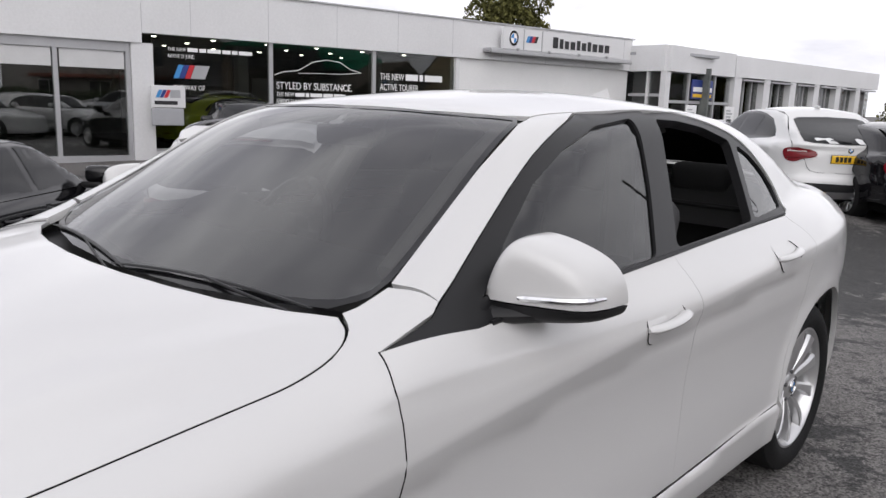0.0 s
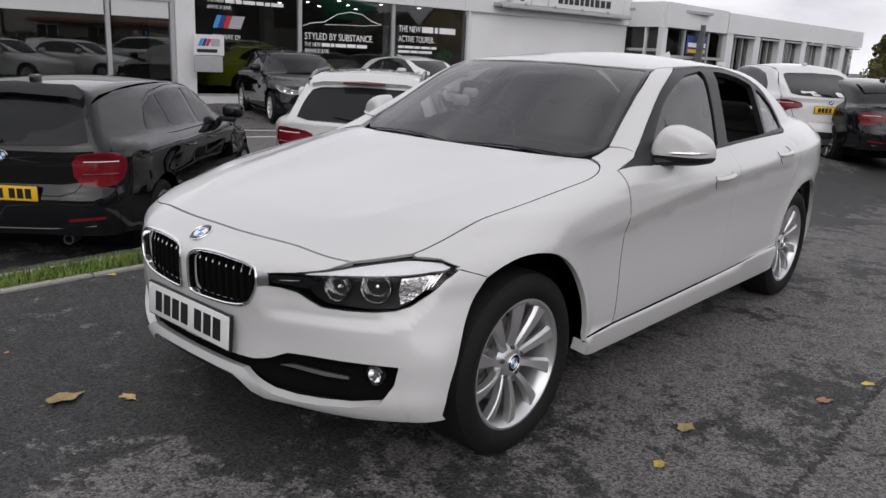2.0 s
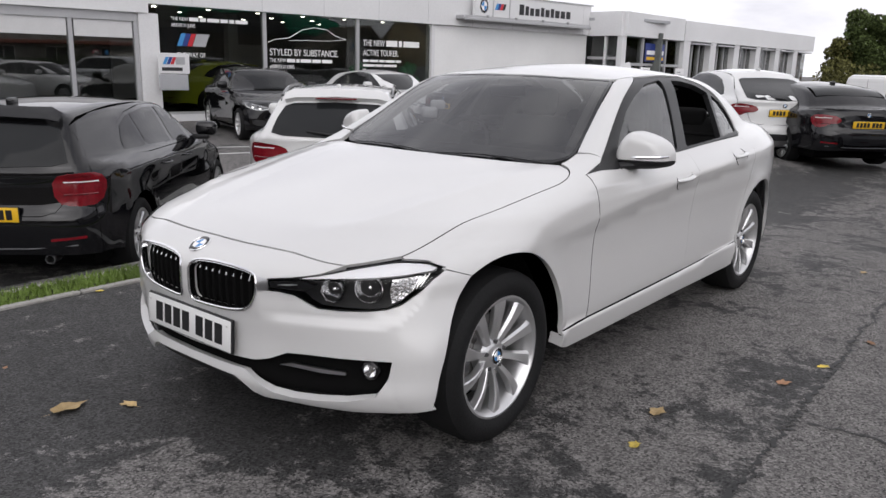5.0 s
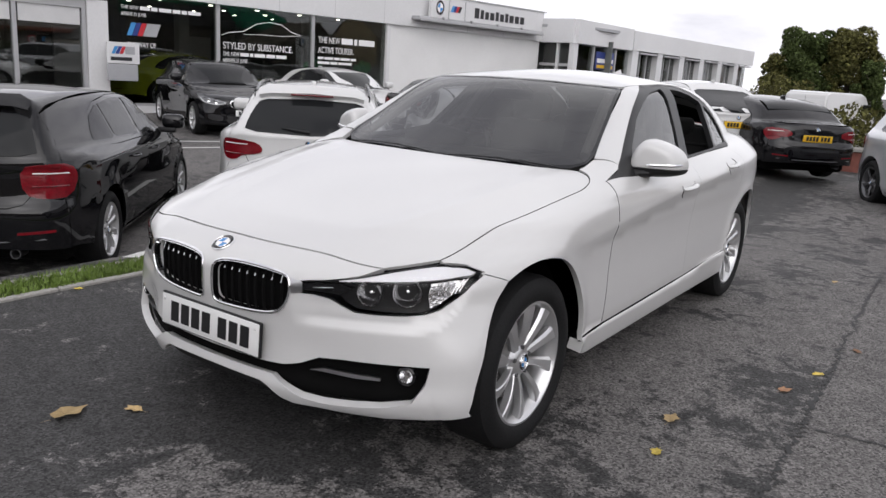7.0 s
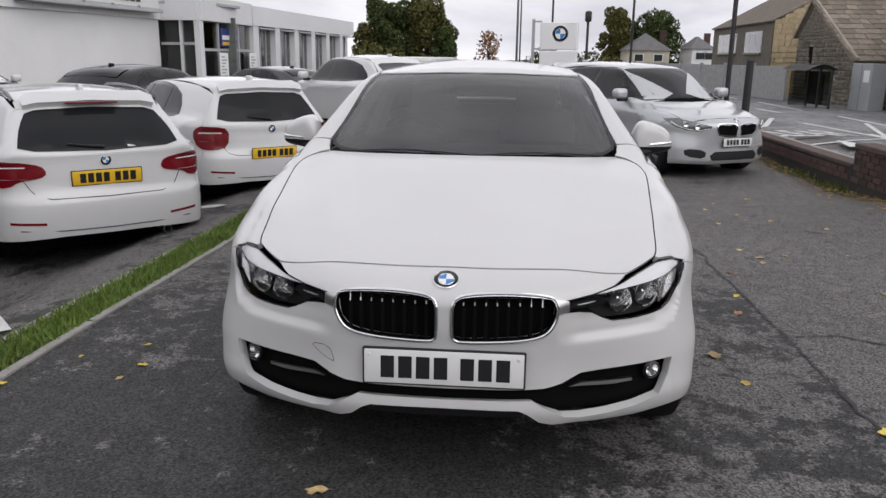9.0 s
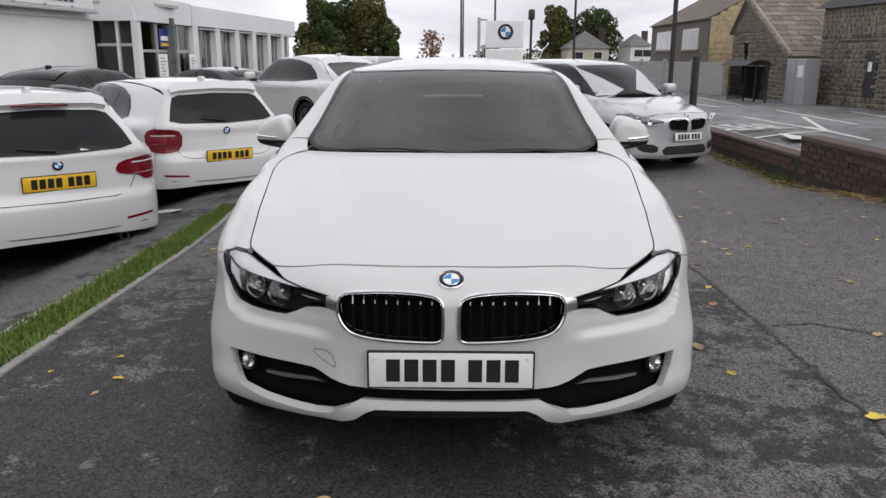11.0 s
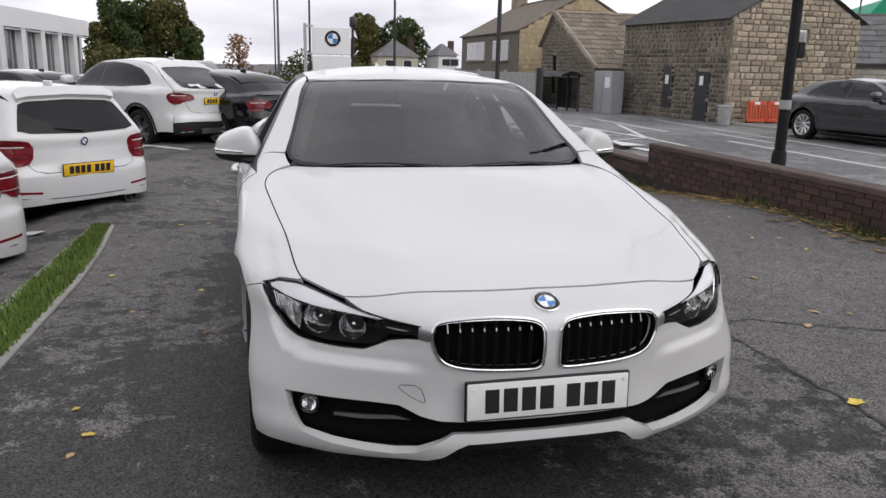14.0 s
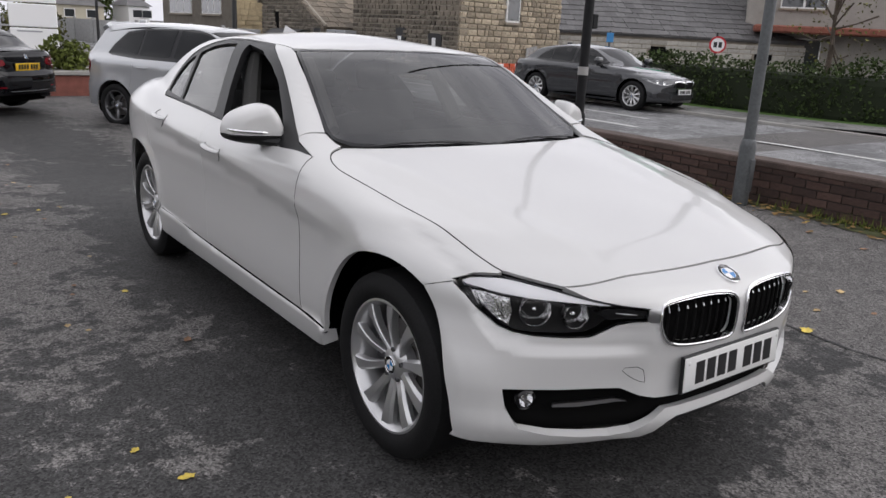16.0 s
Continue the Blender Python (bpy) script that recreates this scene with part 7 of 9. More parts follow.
random_tint(BRICK)
WALL_X = 4.45
low_wall = tagged(part("low_wall", join_bm(box_bm((WALL_X, -8, -0.3), (WALL_X + 0.22, 7.62, 0.40)), box_bm((WALL_X, 7.63, -0.4), (WALL_X + 0.22, 12.0, 0.16))), MORTAR), "low dark red brick wall along the road", "wall", kind="structure")
part("coping", join_bm(box_bm((WALL_X - 0.02, -8, 0.401), (WALL_X + 0.24, 7.62, 0.47), 0.012), box_bm((WALL_X - 0.02, 7.63, 0.161), (WALL_X + 0.24, 12.0, 0.215), 0.012)), COPING, low_wall, "worn brick-on-edge coping")

# unseen wall behind the camera, added to darken the horizon that car paint reflects
tagged(part("wall_south", box_bm((-60, -27.0, -0.5), (60, -26.5, 5.0), 0), mat("unseen_wall_brown", (0.20, 0.18, 0.15), 0.9, vary=0.3, vary_scale=0.6, scale=6)), "unseen plain wall added to darken low reflections", "wall", kind="structure")

# ---- the showroom ----
RENDER_WHITE = mat("white_rendered_wall", (0.74, 0.74, 0.735), 0.75, vary=0.05, vary_scale=0.8, scale=30, bump=0.05)
FASCIA = mat("white_metal_fascia", (0.66, 0.66, 0.665), 0.45, vary=0.05, vary_scale=0.7, scale=20)
FRAME = mat("grey_aluminium_frame", (0.42, 0.42, 0.43), 0.4, metal=0.3, vary=0.06)
SHOP_GLASS = glass_mat("showroom_glass", (0.55, 0.57, 0.56), 1.48)
DOOR_GLASS = glass_mat("pale_reflecting_door_glass", (0.70, 0.72, 0.71), 2.0)
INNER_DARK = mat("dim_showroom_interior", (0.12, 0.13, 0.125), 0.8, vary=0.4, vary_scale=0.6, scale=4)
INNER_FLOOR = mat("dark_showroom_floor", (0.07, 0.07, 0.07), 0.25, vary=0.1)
HEAD_PANEL = mat("pale_opaque_panel", (0.56, 0.56, 0.56), 0.8, vary=0.05)
VINYL = mat("white_vinyl_lettering", (0.8, 0.8, 0.8), 0.5)
GREY_PANEL = mat("grey_cladding_panel", (0.36, 0.365, 0.38), 0.55, vary=0.08)
LIT = mat("spot_lamp_glow", (1, 1, 1), 0.4, emit=(1.0, 0.93, 0.8), emit_strength=14)
SIGN_INK = mat("black_sign_ink", (0.015, 0.015, 0.017), 0.4)
STRIPE_BLUE = mat("light_blue_stripe", (0.05, 0.25, 0.55), 0.4)
STRIPE_NAVY = mat("navy_stripe", (0.02, 0.04, 0.2), 0.4)
STRIPE_RED = mat("red_stripe", (0.5, 0.02, 0.03), 0.4)
FDIR = -math.atan2(0.155, 1.0)
FM = Matrix.Translation((-15.0, 8.9, 0)) @ Matrix.Rotation(FDIR, 4, "Z") @ Matrix.Rotation(radians(90), 4, "Z")
FL = math.hypot(0.155, 1.0)


def fpart(name, lo, hi, material, parent=None, label="", bevel=0.0):
    """A box on the showroom front: x along it, -y out towards the car park, z up."""
    return part(name, box_bm(lo, hi, bevel, 1, FM), material, parent, label)


U = lambda y: (y - 8.9) * FL
showroom = empty("showroom", pose(-15.0, 8.9, 0), "long white car showroom with large dark windows", "building")
inv = showroom.matrix_world.inverted()
ZT = lambda u: 2.40 + 0.026 * max(u, 0)


def spart(name, bm, material, label="", parent=None):
    bm.transform(inv if parent is None else inv)
    return part(name, bm, material, parent or showroom, label)


def sbox(name, lo, hi, material, label="", parent=None, bevel=0.0):
    return spart(name, box_bm(lo, hi, bevel, 1, FM), material, label, parent)


UE, U1, U2, U3, UW = U(-14), U(11.78), U(14.75), U(17.5), U(25.25)
# band above the windows
sbox("fascia", (UE, -0.14, 2.40), (-0.19, 0.25, 3.45), FASCIA, "white metal fascia")
sbox("fascia", (-0.18, -0.12, 2.62), (UW, 0.25, 3.66), FASCIA, "white metal fascia")
sbox("parapet_cap", (UE, -0.18, 3.451), (-0.19, 0.3, 3.49), FRAME)
sbox("parapet_cap", (-0.18, -0.16, 3.661), (UW + 0.1, 0.3, 3.70), FRAME)
for k in range(9):
    sbox("fascia_joint", (0.9 + k * 1.9, -0.1215, 2.63), (0.912 + k * 1.9, -0.119, 3.65), FRAME)
sbox("white_wall", (U3 + 0.12, 0.0, -0.4), (UW, 0.25, 2.62), RENDER_WHITE, "plain white rendered wall")
sbox("plinth", (-0.2, -0.06, -0.4), (U3 + 0.1, 0.2, 0.03), FASCIA, "pale window plinth")
sbox("pier", (-0.42, -0.10, -0.3), (0.05, 0.2, 2.40), FASCIA, "pale pier between windows")
sbox("pier", (U3, -0.08, -0.3), (U3 + 0.13, 0.2, 2.62), FASCIA)
for a, b in ((0.05, U1 - 0.05), (U1 + 0.05, U2 - 0.06), (U2 + 0.06, U3)):
    w = sbox("window", (a, 0.02, 0.03), (b, 0.05, 2.62), SHOP_GLASS, "large dark showroom window")
    w.visible_shadow = False
for u in (U1, U2):
    sbox("mullion", (u - 0.05, -0.03, 0.03), (u + 0.05, 0.1, 2.62), FRAME)
sbox("sill_rail", (0.0, -0.04, 0.03), (U3, 0.1, 0.09), FRAME)
# glazed doors to the left, with an opaque pale panel band over the glass
for a, b in ((UE + 0.3, U(1.0)), (U(1.1), U(4.0)), (U(4.1), U(6.95)), (U(7.05), -0.52)):
    w = sbox("window", (a, 0.02, -0.05), (b, 0.05, 2.20), DOOR_GLASS, "glazed showroom door panel")
    w.visible_shadow = False
    sbox("blind", (a + 0.03, -0.012, 1.82), (b - 0.03, 0.018, 2.195), HEAD_PANEL, "pale opaque panel band above the glass")
    sbox("mullion", (b, -0.04, -0.1), (b + 0.09, 0.1, 2.2), FRAME)
sbox("lintel", (UE + 0.3, -0.05, 2.2), (-0.43, 0.15, 2.40), FRAME)
sbox("threshold", (UE + 0.3, -0.05, -0.35), (-0.43, 0.15, -0.05), FRAME)
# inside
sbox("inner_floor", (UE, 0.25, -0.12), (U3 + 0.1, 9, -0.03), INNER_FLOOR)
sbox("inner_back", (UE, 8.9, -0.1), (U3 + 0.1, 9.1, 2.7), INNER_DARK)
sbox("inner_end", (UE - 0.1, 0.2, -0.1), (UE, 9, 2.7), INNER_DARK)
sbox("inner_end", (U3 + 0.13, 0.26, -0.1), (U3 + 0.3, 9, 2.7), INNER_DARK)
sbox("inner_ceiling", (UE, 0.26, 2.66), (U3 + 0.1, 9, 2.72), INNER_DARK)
sbox("roof_deck", (UE, 0.26, 3.2), (UW, 9.2, 3.26), GREY_PANEL)
for i in range(18):
    u, v = 0.5 + (i % 6) * 1.45, 1.2 + (i // 6) * 1.8
    spart("downlight", lathe_bm([(0.001, 0), (0.05, 0.0), (0.06, 0.02)], 10, FM @ Matrix.Translation((u, v, 2.635))), LIT)
for i in range(5):
    sbox("inner_panel", (1.2 + i * 2.1, 6.5, 0.1), (2.2 + i * 2.1, 6.6, 1.9), INNER_DARK if i % 2 else GREY_PANEL)
for u in (3.2, 7.6):
    sbox("inner_column", (u, 2.6, 0.05), (u + 0.3, 2.9, 2.75), GREY_PANEL)


def words(text, u, z, length, size, name="window_lettering"):
    """Window lettering fitted to a length and a letter size."""
    m = inv @ FM @ Matrix.Translation((u, -0.005, z)) @ Matrix.Rotation(radians(90), 4, "X") @ Matrix.Diagonal((length / (0.62 * size * len(text)), 1, 1, 1))
    return lettering(text, size, VINYL, showroom, m, 0.003, name)


def bars(u, z, widths, h, gap=0.035, material=None):
    for w in widths:
        sbox("lettering_bar", (u, -0.008, z), (u + w, 0.0, z + h), material or VINYL)
        u += w + gap


words("THE NEW", 0.40, 2.28, 0.42, 0.12)
bars(0.86, 2.28, (0.24, 0.16, 0.32, 0.20, 0.14, 0.34), 0.085)
words("ARRIVE 21 JUNE.", 0.40, 2.13, 0.80, 0.12)
words("THE WAY OF", 0.52, 1.42, 0.75, 0.16)
for jj, (m_, w) in enumerate(((STRIPE_BLUE, 0.12), (STRIPE_NAVY, 0.12), (STRIPE_RED, 0.12), (GREY_PANEL, 0.34))):
    spart("emblem_stripe", prism_bm([(0.52 + jj * 0.13, 1.68), (0.52 + jj * 0.13 + w, 1.68), (0.52 + jj * 0.13 + w + 0.12, 1.98), (0.52 + jj * 0.13 + 0.12, 1.98)], 0.006, FM @ Matrix.Translation((0, -0.01, 0))), m_)
words("STYLED BY SUBSTANCE.", U1 + 0.14, 1.53, 2.52, 0.25)
words("THE NEW", U1 + 0.14, 1.35, 0.48, 0.15)
bars(U1 + 0.66, 1.355, (0.26, 0.10, 0.34, 0.28, 0.34), 0.09)
words("ARRIVES 21 JUNE.", U1 + 0.14, 1.19, 0.98, 0.14)
car_line = [(0.10, 1.86), (0.30, 1.94), (0.75, 2.0), (1.15, 2.22), (1.55, 2.30), (1.95, 2.26), (2.25, 2.10), (2.6, 2.02)]
spart("window_outline", tube_bm([(U1 + u, -0.005, z) for u, z in car_line], 0.010, 5, 1.0, FM), VINYL, "white outline of a car shape")
spart("window_outline", tube_bm([(U1 + u, -0.005, z) for u, z in ((0.75, 1.93), (1.3, 1.95), (2.0, 1.96), (2.6, 2.02))], 0.007, 5, 1.0, FM), VINYL)
words("THE NEW", U2 + 0.20, 1.88, 0.78, 0.25)
bars(U2 + 1.05, 1.885, (0.42, 0.12, 0.62), 0.17, 0.06)
words("ACTIVE TOURER.", U2 + 0.20, 1.60, 1.5, 0.25)
bars(U2 + 0.20, 1.42, (0.2, 0.32, 0.2, 0.36, 0.2), 0.07)
bars(U2 + 0.20, 1.29, (0.42, 0.26, 0.5), 0.07)
BALLOON = mat("green_foil_balloon", (0.03, 0.30, 0.10), 0.35, coat=0.5)
for u, z, r, sd in ((U2 + 0.40, 1.05, 0.34, 3), (U2 + 2.35, 1.05, 0.34, 5)):
    bl = empty("balloon_cluster", FM @ Matrix.Translation((u, 0.45, z)), "cluster of glossy green balloons in the showroom", "balloons")
    rb = random.Random(sd)
    for k in range(7):
        a = k * 0.9
        part("balloon", lathe_bm([(0.005, 0.17), (0.07, 0.15), (0.125, 0.06), (0.125, -0.02), (0.08, -0.11), (0.012, -0.17), (0.02, -0.185)], 16, Matrix.Translation((r * 0.75 * math.cos(a) * (k > 0), 0.3 * r * rb.uniform(-1, 1), r * 0.75 * math.sin(a) * (k > 0)))), BALLOON, bl, "", True)
    part("string", tube_bm([(0, 0, -0.1), (0.02, 0, -z + 0.1)], 0.004, 4), SATIN, bl)
# emblem sign by the pier
sg = empty("emblem_sign", FM @ Matrix.Translation((-0.12, -0.4, 1.02)) @ Matrix.Scale(1.15, 4), "white board with blue and red stripes above a grey panel", "sign")
part("board", box_bm((0, 0, 0.0), (0.66, 0.05, 0.42), 0.01), FASCIA, sg)
part("panel", box_bm((0, 0, -0.34), (0.62, 0.04, -0.01), 0.01), GREY_PANEL, sg)
part("bracket", box_bm((0.2, 0.05, -0.2), (0.4, 0.38, 0.3)), FRAME, sg)
for j, m_ in enumerate((STRIPE_BLUE, STRIPE_NAVY, STRIPE_RED)):
    part("stripe", prism_bm([(0.08 + j * 0.08, 0.19), (0.15 + j * 0.08, 0.19), (0.22 + j * 0.08, 0.34), (0.15 + j * 0.08, 0.34)], 0.004, Matrix.Translation((0, -0.004, 0))), m_, sg)
part("lettering_bar", box_bm((0.36, -0.004, 0.19), (0.56, 0, 0.34)), GREY_PANEL, sg)
part("lettering_bar", box_bm((0.06, -0.004, 0.06), (0.5, 0, 0.13)), SIGN_INK, sg)
# the long sign on its shelf
sign = empty("shop_sign", FM @ Matrix.Translation((U(18.95), -0.5, 2.93)) @ Matrix.Diagonal((0.52, 1, 0.98, 1)), "long white sign with dark lettering on a metal shelf", "sign")
SL = 10.6
part("shelf", box_bm((-1.0, 0.0, -0.10), (SL + 0.7, 0.4, 0.02), 0.03), SATIN, sign)
part("shelf_lip", box_bm((-1.0, -0.06, -0.14), (SL + 0.7, 0.0, -0.04), 0.02), FRAME, sign)
bm = bmesh.new()
for x, z in ((0, 0.03), (SL, 0.03), (SL, 0.60), (0, 0.66)):
    bm.verts.new((x, 0.05, z)), bm.verts.new((x, 0.16, z))
bm.verts.ensure_lookup_table()
bm.faces.new([bm.verts[i] for i in (0, 2, 4, 6)]), bm.faces.new([bm.verts[i] for i in (7, 5, 3, 1)])
for i in range(4):
    j = (i + 1) % 4
    bm.faces.new([bm.verts[k] for k in (2 * i, 2 * i + 1, 2 * j + 1, 2 * j)])
part("board", bm, FASCIA, sign)
for x in (1.55, 3.05):
    part("divider", box_bm((x, 0.03, 0.03), (x + 0.05, 0.05, 0.64)), FRAME, sign)
badge(sign, Matrix.Translation((0.78, 0.045, 0.35)) @ Matrix.Diagonal((1.6, 1, 1, 1)) @ Matrix.Rotation(radians(90), 4, "X"), 0.24)
for j, m_ in enumerate((STRIPE_BLUE, STRIPE_NAVY, STRIPE_RED, SIGN_INK)):
    part("stripe", prism_bm([(1.75 + j * 0.22, 0.26), (1.95 + j * 0.22, 0.26), (2.10 + j * 0.22, 0.46), (1.90 + j * 0.22, 0.46)], 0.01, Matrix.Translation((0, 0.04, 0))), m_, sign)
u = 4.0
for w, hgt in ((0.42, 0.34), (0.3, 0.30), (0.34, 0.25), (0.4, 0.25), (0.3, 0.30), (0.38, 0.25), (0.3, 0.30), (0.42, 0.25), (0.42, 0.25), (0.42, 0.25)):
    part("lettering_bar", box_bm((u, 0.035, 0.17), (u + w, 0.05, 0.17 + hgt)), SIGN_INK, sign)
    u += w + 0.16
for i in range(4):
    part("spot_arm", box_bm((1 + i * 2.6, -0.05, -0.02), (1.1 + i * 2.6, 0.05, 0.06), 0.01), FRAME, sign)

# ---- the entrance block and the far wing ----
wing = empty("showroom_wing", pose(-10.9, 25, 0), "white showroom wing with a row of glazed bays", "building")


def wall_m(a, b):
    """x along a wall from a to b, z up; the room lies towards +y."""
    return Matrix.Translation((a[0], a[1], 0)) @ Matrix.Rotation(math.atan2(b[1] - a[1], b[0] - a[0]), 4, "Z"), math.hypot(b[0] - a[0], b[1] - a[1])


def wpart(name, m, lo, hi, material, label="", bevel=0.0):
    return part(name, box_bm(lo, hi, bevel, 1, wing.matrix_world.inverted() @ m), material, wing, label)


m1, n1 = wall_m((-12.45, 25.35), (-10.9, 25.1))
m2, n2 = wall_m((-10.9, 25.1), (-10.72, 29.9))
m3, n3 = wall_m((-10.70, 29.95), (-9.55, 45.0))
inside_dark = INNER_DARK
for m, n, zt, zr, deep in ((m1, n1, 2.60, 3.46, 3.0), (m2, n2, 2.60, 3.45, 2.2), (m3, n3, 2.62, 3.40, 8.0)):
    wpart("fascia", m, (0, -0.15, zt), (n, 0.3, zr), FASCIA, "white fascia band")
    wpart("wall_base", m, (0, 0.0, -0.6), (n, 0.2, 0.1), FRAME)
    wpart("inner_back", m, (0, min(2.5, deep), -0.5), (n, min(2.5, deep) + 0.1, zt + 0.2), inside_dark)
    wpart("roof_deck", m, (0, 0.2, zr - 0.3), (n, deep, zr - 0.2), GREY_PANEL)
for a, b in ((0.15, n1 * 0.5), (n1 * 0.55, n1 - 0.1)):
    wpart("window", m1, (a, 0.05, 0.1), (b, 0.08, 2.60), SHOP_GLASS).visible_shadow = False
wpart("column", m1, (n1 * 0.5, -0.05, -0.4), (n1 * 0.55, 0.15, 2.6), FASCIA)
wpart("column", m1, (n1 - 0.16, -0.10, -0.4), (n1 + 0.06, 0.16, 2.6), FASCIA)
wpart("transom", m1, (0, 0.0, 1.75), (n1, 0.12, 1.85), FRAME)
for a, b in ((0.35, 1.55), (1.65, 3.5), (3.6, 5.0)):
    wpart("window", m2, (a, 0.05, 0.1), (b, 0.08, 2.55), SHOP_GLASS).visible_shadow = False
    wpart("mullion", m2, (b, -0.02, -0.4), (b + 0.1, 0.12, 2.6), FRAME)
wpart("transom", m2, (0, 0.0, 1.55), (n2, 0.12, 1.65), FRAME)
part("blue_sign", box_bm((1.75, -0.05, 1.72), (3.35, -0.01, 2.4), 0.02, 1, wing.matrix_world.inverted() @ m2), STRIPE_NAVY, wing, "blue and white hanging sign")
part("sign_bar", box_bm((1.85, -0.06, 1.98), (3.25, -0.05, 2.14), 0, 1, wing.matrix_world.inverted() @ m2), VINYL, wing)
part("sign_bar", box_bm((1.85, -0.06, 1.78), (3.25, -0.05, 1.9), 0, 1, wing.matrix_world.inverted() @ m2), PLATE_YELLOW, wing)
for u in (1.1, 4.1):
    po = part("poster", box_bm((u, -0.25, 0.25), (u + 0.75, -0.2, 1.5), 0.01, 1, wing.matrix_world.inverted() @ m2), VINYL, wing, "white notice board")
    for j in range(9):
        part("text_bar", box_bm((u + 0.1, -0.262, 0.4 + j * 0.115), (u + 0.35 + 0.3 * ((j * 7) % 5) / 5, -0.25, 0.45 + j * 0.115), 0, 1, wing.matrix_world.inverted() @ m2), GREY_PANEL, po)
for i in range(6):
    a = 0.3 + i * 2.45
    wpart("column", m3, (a - 0.25, -0.12, -0.5), (a + 0.3, 0.3, 2.62), FASCIA)
    wpart("window", m3, (a + 0.3, 0.15, 0.1), (a + 2.2, 0.18, 2.55), SHOP_GLASS).visible_shadow = False
    for j in (1, 2):
        wpart("mullion", m3, (a + 0.3 + j * 0.64, 0.1, -0.4), (a + 0.36 + j * 0.64, 0.2, 2.55), FRAME)
    wpart("hood", m3, (a + 0.31, -0.2, 2.50), (a + 2.19, 0.1, 2.56), FRAME)

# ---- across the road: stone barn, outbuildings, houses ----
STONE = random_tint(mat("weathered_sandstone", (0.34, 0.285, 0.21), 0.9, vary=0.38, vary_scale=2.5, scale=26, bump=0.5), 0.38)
STONE_DARK = random_tint(mat("sooty_sandstone", (0.20, 0.17, 0.135), 0.92, vary=0.35, vary_scale=2.0, scale=26, bump=0.5), 0.35)
JOINT = mat("pale_lime_mortar", (0.27, 0.235, 0.19), 0.95, vary=0.25, scale=30)
JOINT_DARK = mat("dark_lime_mortar", (0.14, 0.123, 0.10), 0.95, vary=0.25, scale=30)
JOINT_PALE = mat("weathered_grey_mortar", (0.33, 0.30, 0.25), 0.95, vary=0.3, vary_scale=1.5, scale=30)
# darker stone, on the barn's long wall and the outbuilding's gable
STONE_DEEP = random_tint(mat("deep_brown_stone", (0.145, 0.124, 0.098), 0.92, vary=0.4, vary_scale=1.6, scale=26, bump=0.5), 0.45)
SLATE = random_tint(mat("grey_roof_slate", (0.11, 0.107, 0.108), 0.7, vary=0.25, vary_scale=3, scale=20, bump=0.3), 0.22)
STONE_SLATE = random_tint(mat("stone_roof_slate", (0.19, 0.16, 0.125), 0.9, vary=0.35, vary_scale=4, scale=20, bump=0.4), 0.32)
RENDER_CREAM = mat("cream_house_render", (0.46, 0.42, 0.33), 0.9, vary=0.12, vary_scale=1.5, scale=20)
RENDER_OCHRE = mat("ochre_gable_render", (0.34, 0.285, 0.195), 0.9, vary=0.2, vary_scale=1.2, scale=14)
GREY_RENDER = mat("grey_pebbledash", (0.30, 0.285, 0.26), 0.95, vary=0.15, scale=60, bump=0.3)
WOOD_GREY = mat("weathered_grey_boards", (0.32, 0.32, 0.315), 0.85, vary=0.2, vary_scale=6, scale=40)
WHITE_FRAME = mat("white_window_frame", (0.72, 0.72, 0.71), 0.5)
PANE = mat("dark_window_pane", (0.03, 0.034, 0.038), 0.05, spec=0.8, coat=0.6)
ORANGE = mat("orange_red_plastic_barrier", (0.62, 0.085, 0.03), 0.5, vary=0.15, vary_scale=3)
GREEN_NET = mat("green_scaffold_sheeting", (0.01, 0.32, 0.17), 0.6, vary=0.15, vary_scale=0.8, scale=6)
BLACK_STEEL = mat("black_painted_steel", (0.018, 0.018, 0.019), 0.4, vary=0.2)
GALV = mat("galvanised_steel", (0.10, 0.106, 0.11), 0.5, metal=0.35, vary=0.2, vary_scale=5, scale=40)
POLE_BLACK = mat("black_pole_paint", (0.010, 0.010, 0.011), 0.6, spec=0.2, vary=0.3)
BARK = mat("grey_brown_bark", (0.07, 0.055, 0.042), 0.95, vary=0.3, scale=30, bump=0.5)

unit = []
prng = random.Random(7)
for i in range(6):
    b = bmesh.new()
    bmesh.ops.create_cube(b, size=1)
    for v in b.verts:
        v.co += Vector((prng.uniform(-0.05, 0.05), prng.uniform(-0.10, 0.10), prng.uniform(-0.05, 0.05)))
    bmesh.ops.bevel(b, geom=[e for e in b.edges if abs(e.verts[0].co.y + e.verts[1].co.y) > 0.6 and e.verts[0].co.y < 0 and e.verts[1].co.y < 0], offset=0.07, segments=1, affect="EDGES")
    bmesh.ops.recalc_face_normals(b, faces=b.faces[:])
    unit.append(b)


def stone_meshes(material, name):
    out = []
    for b in unit:
        me = bpy.data.meshes.new(name)
        b.to_mesh(me)
        me.materials.append(material)
        out.append(me)
    return out


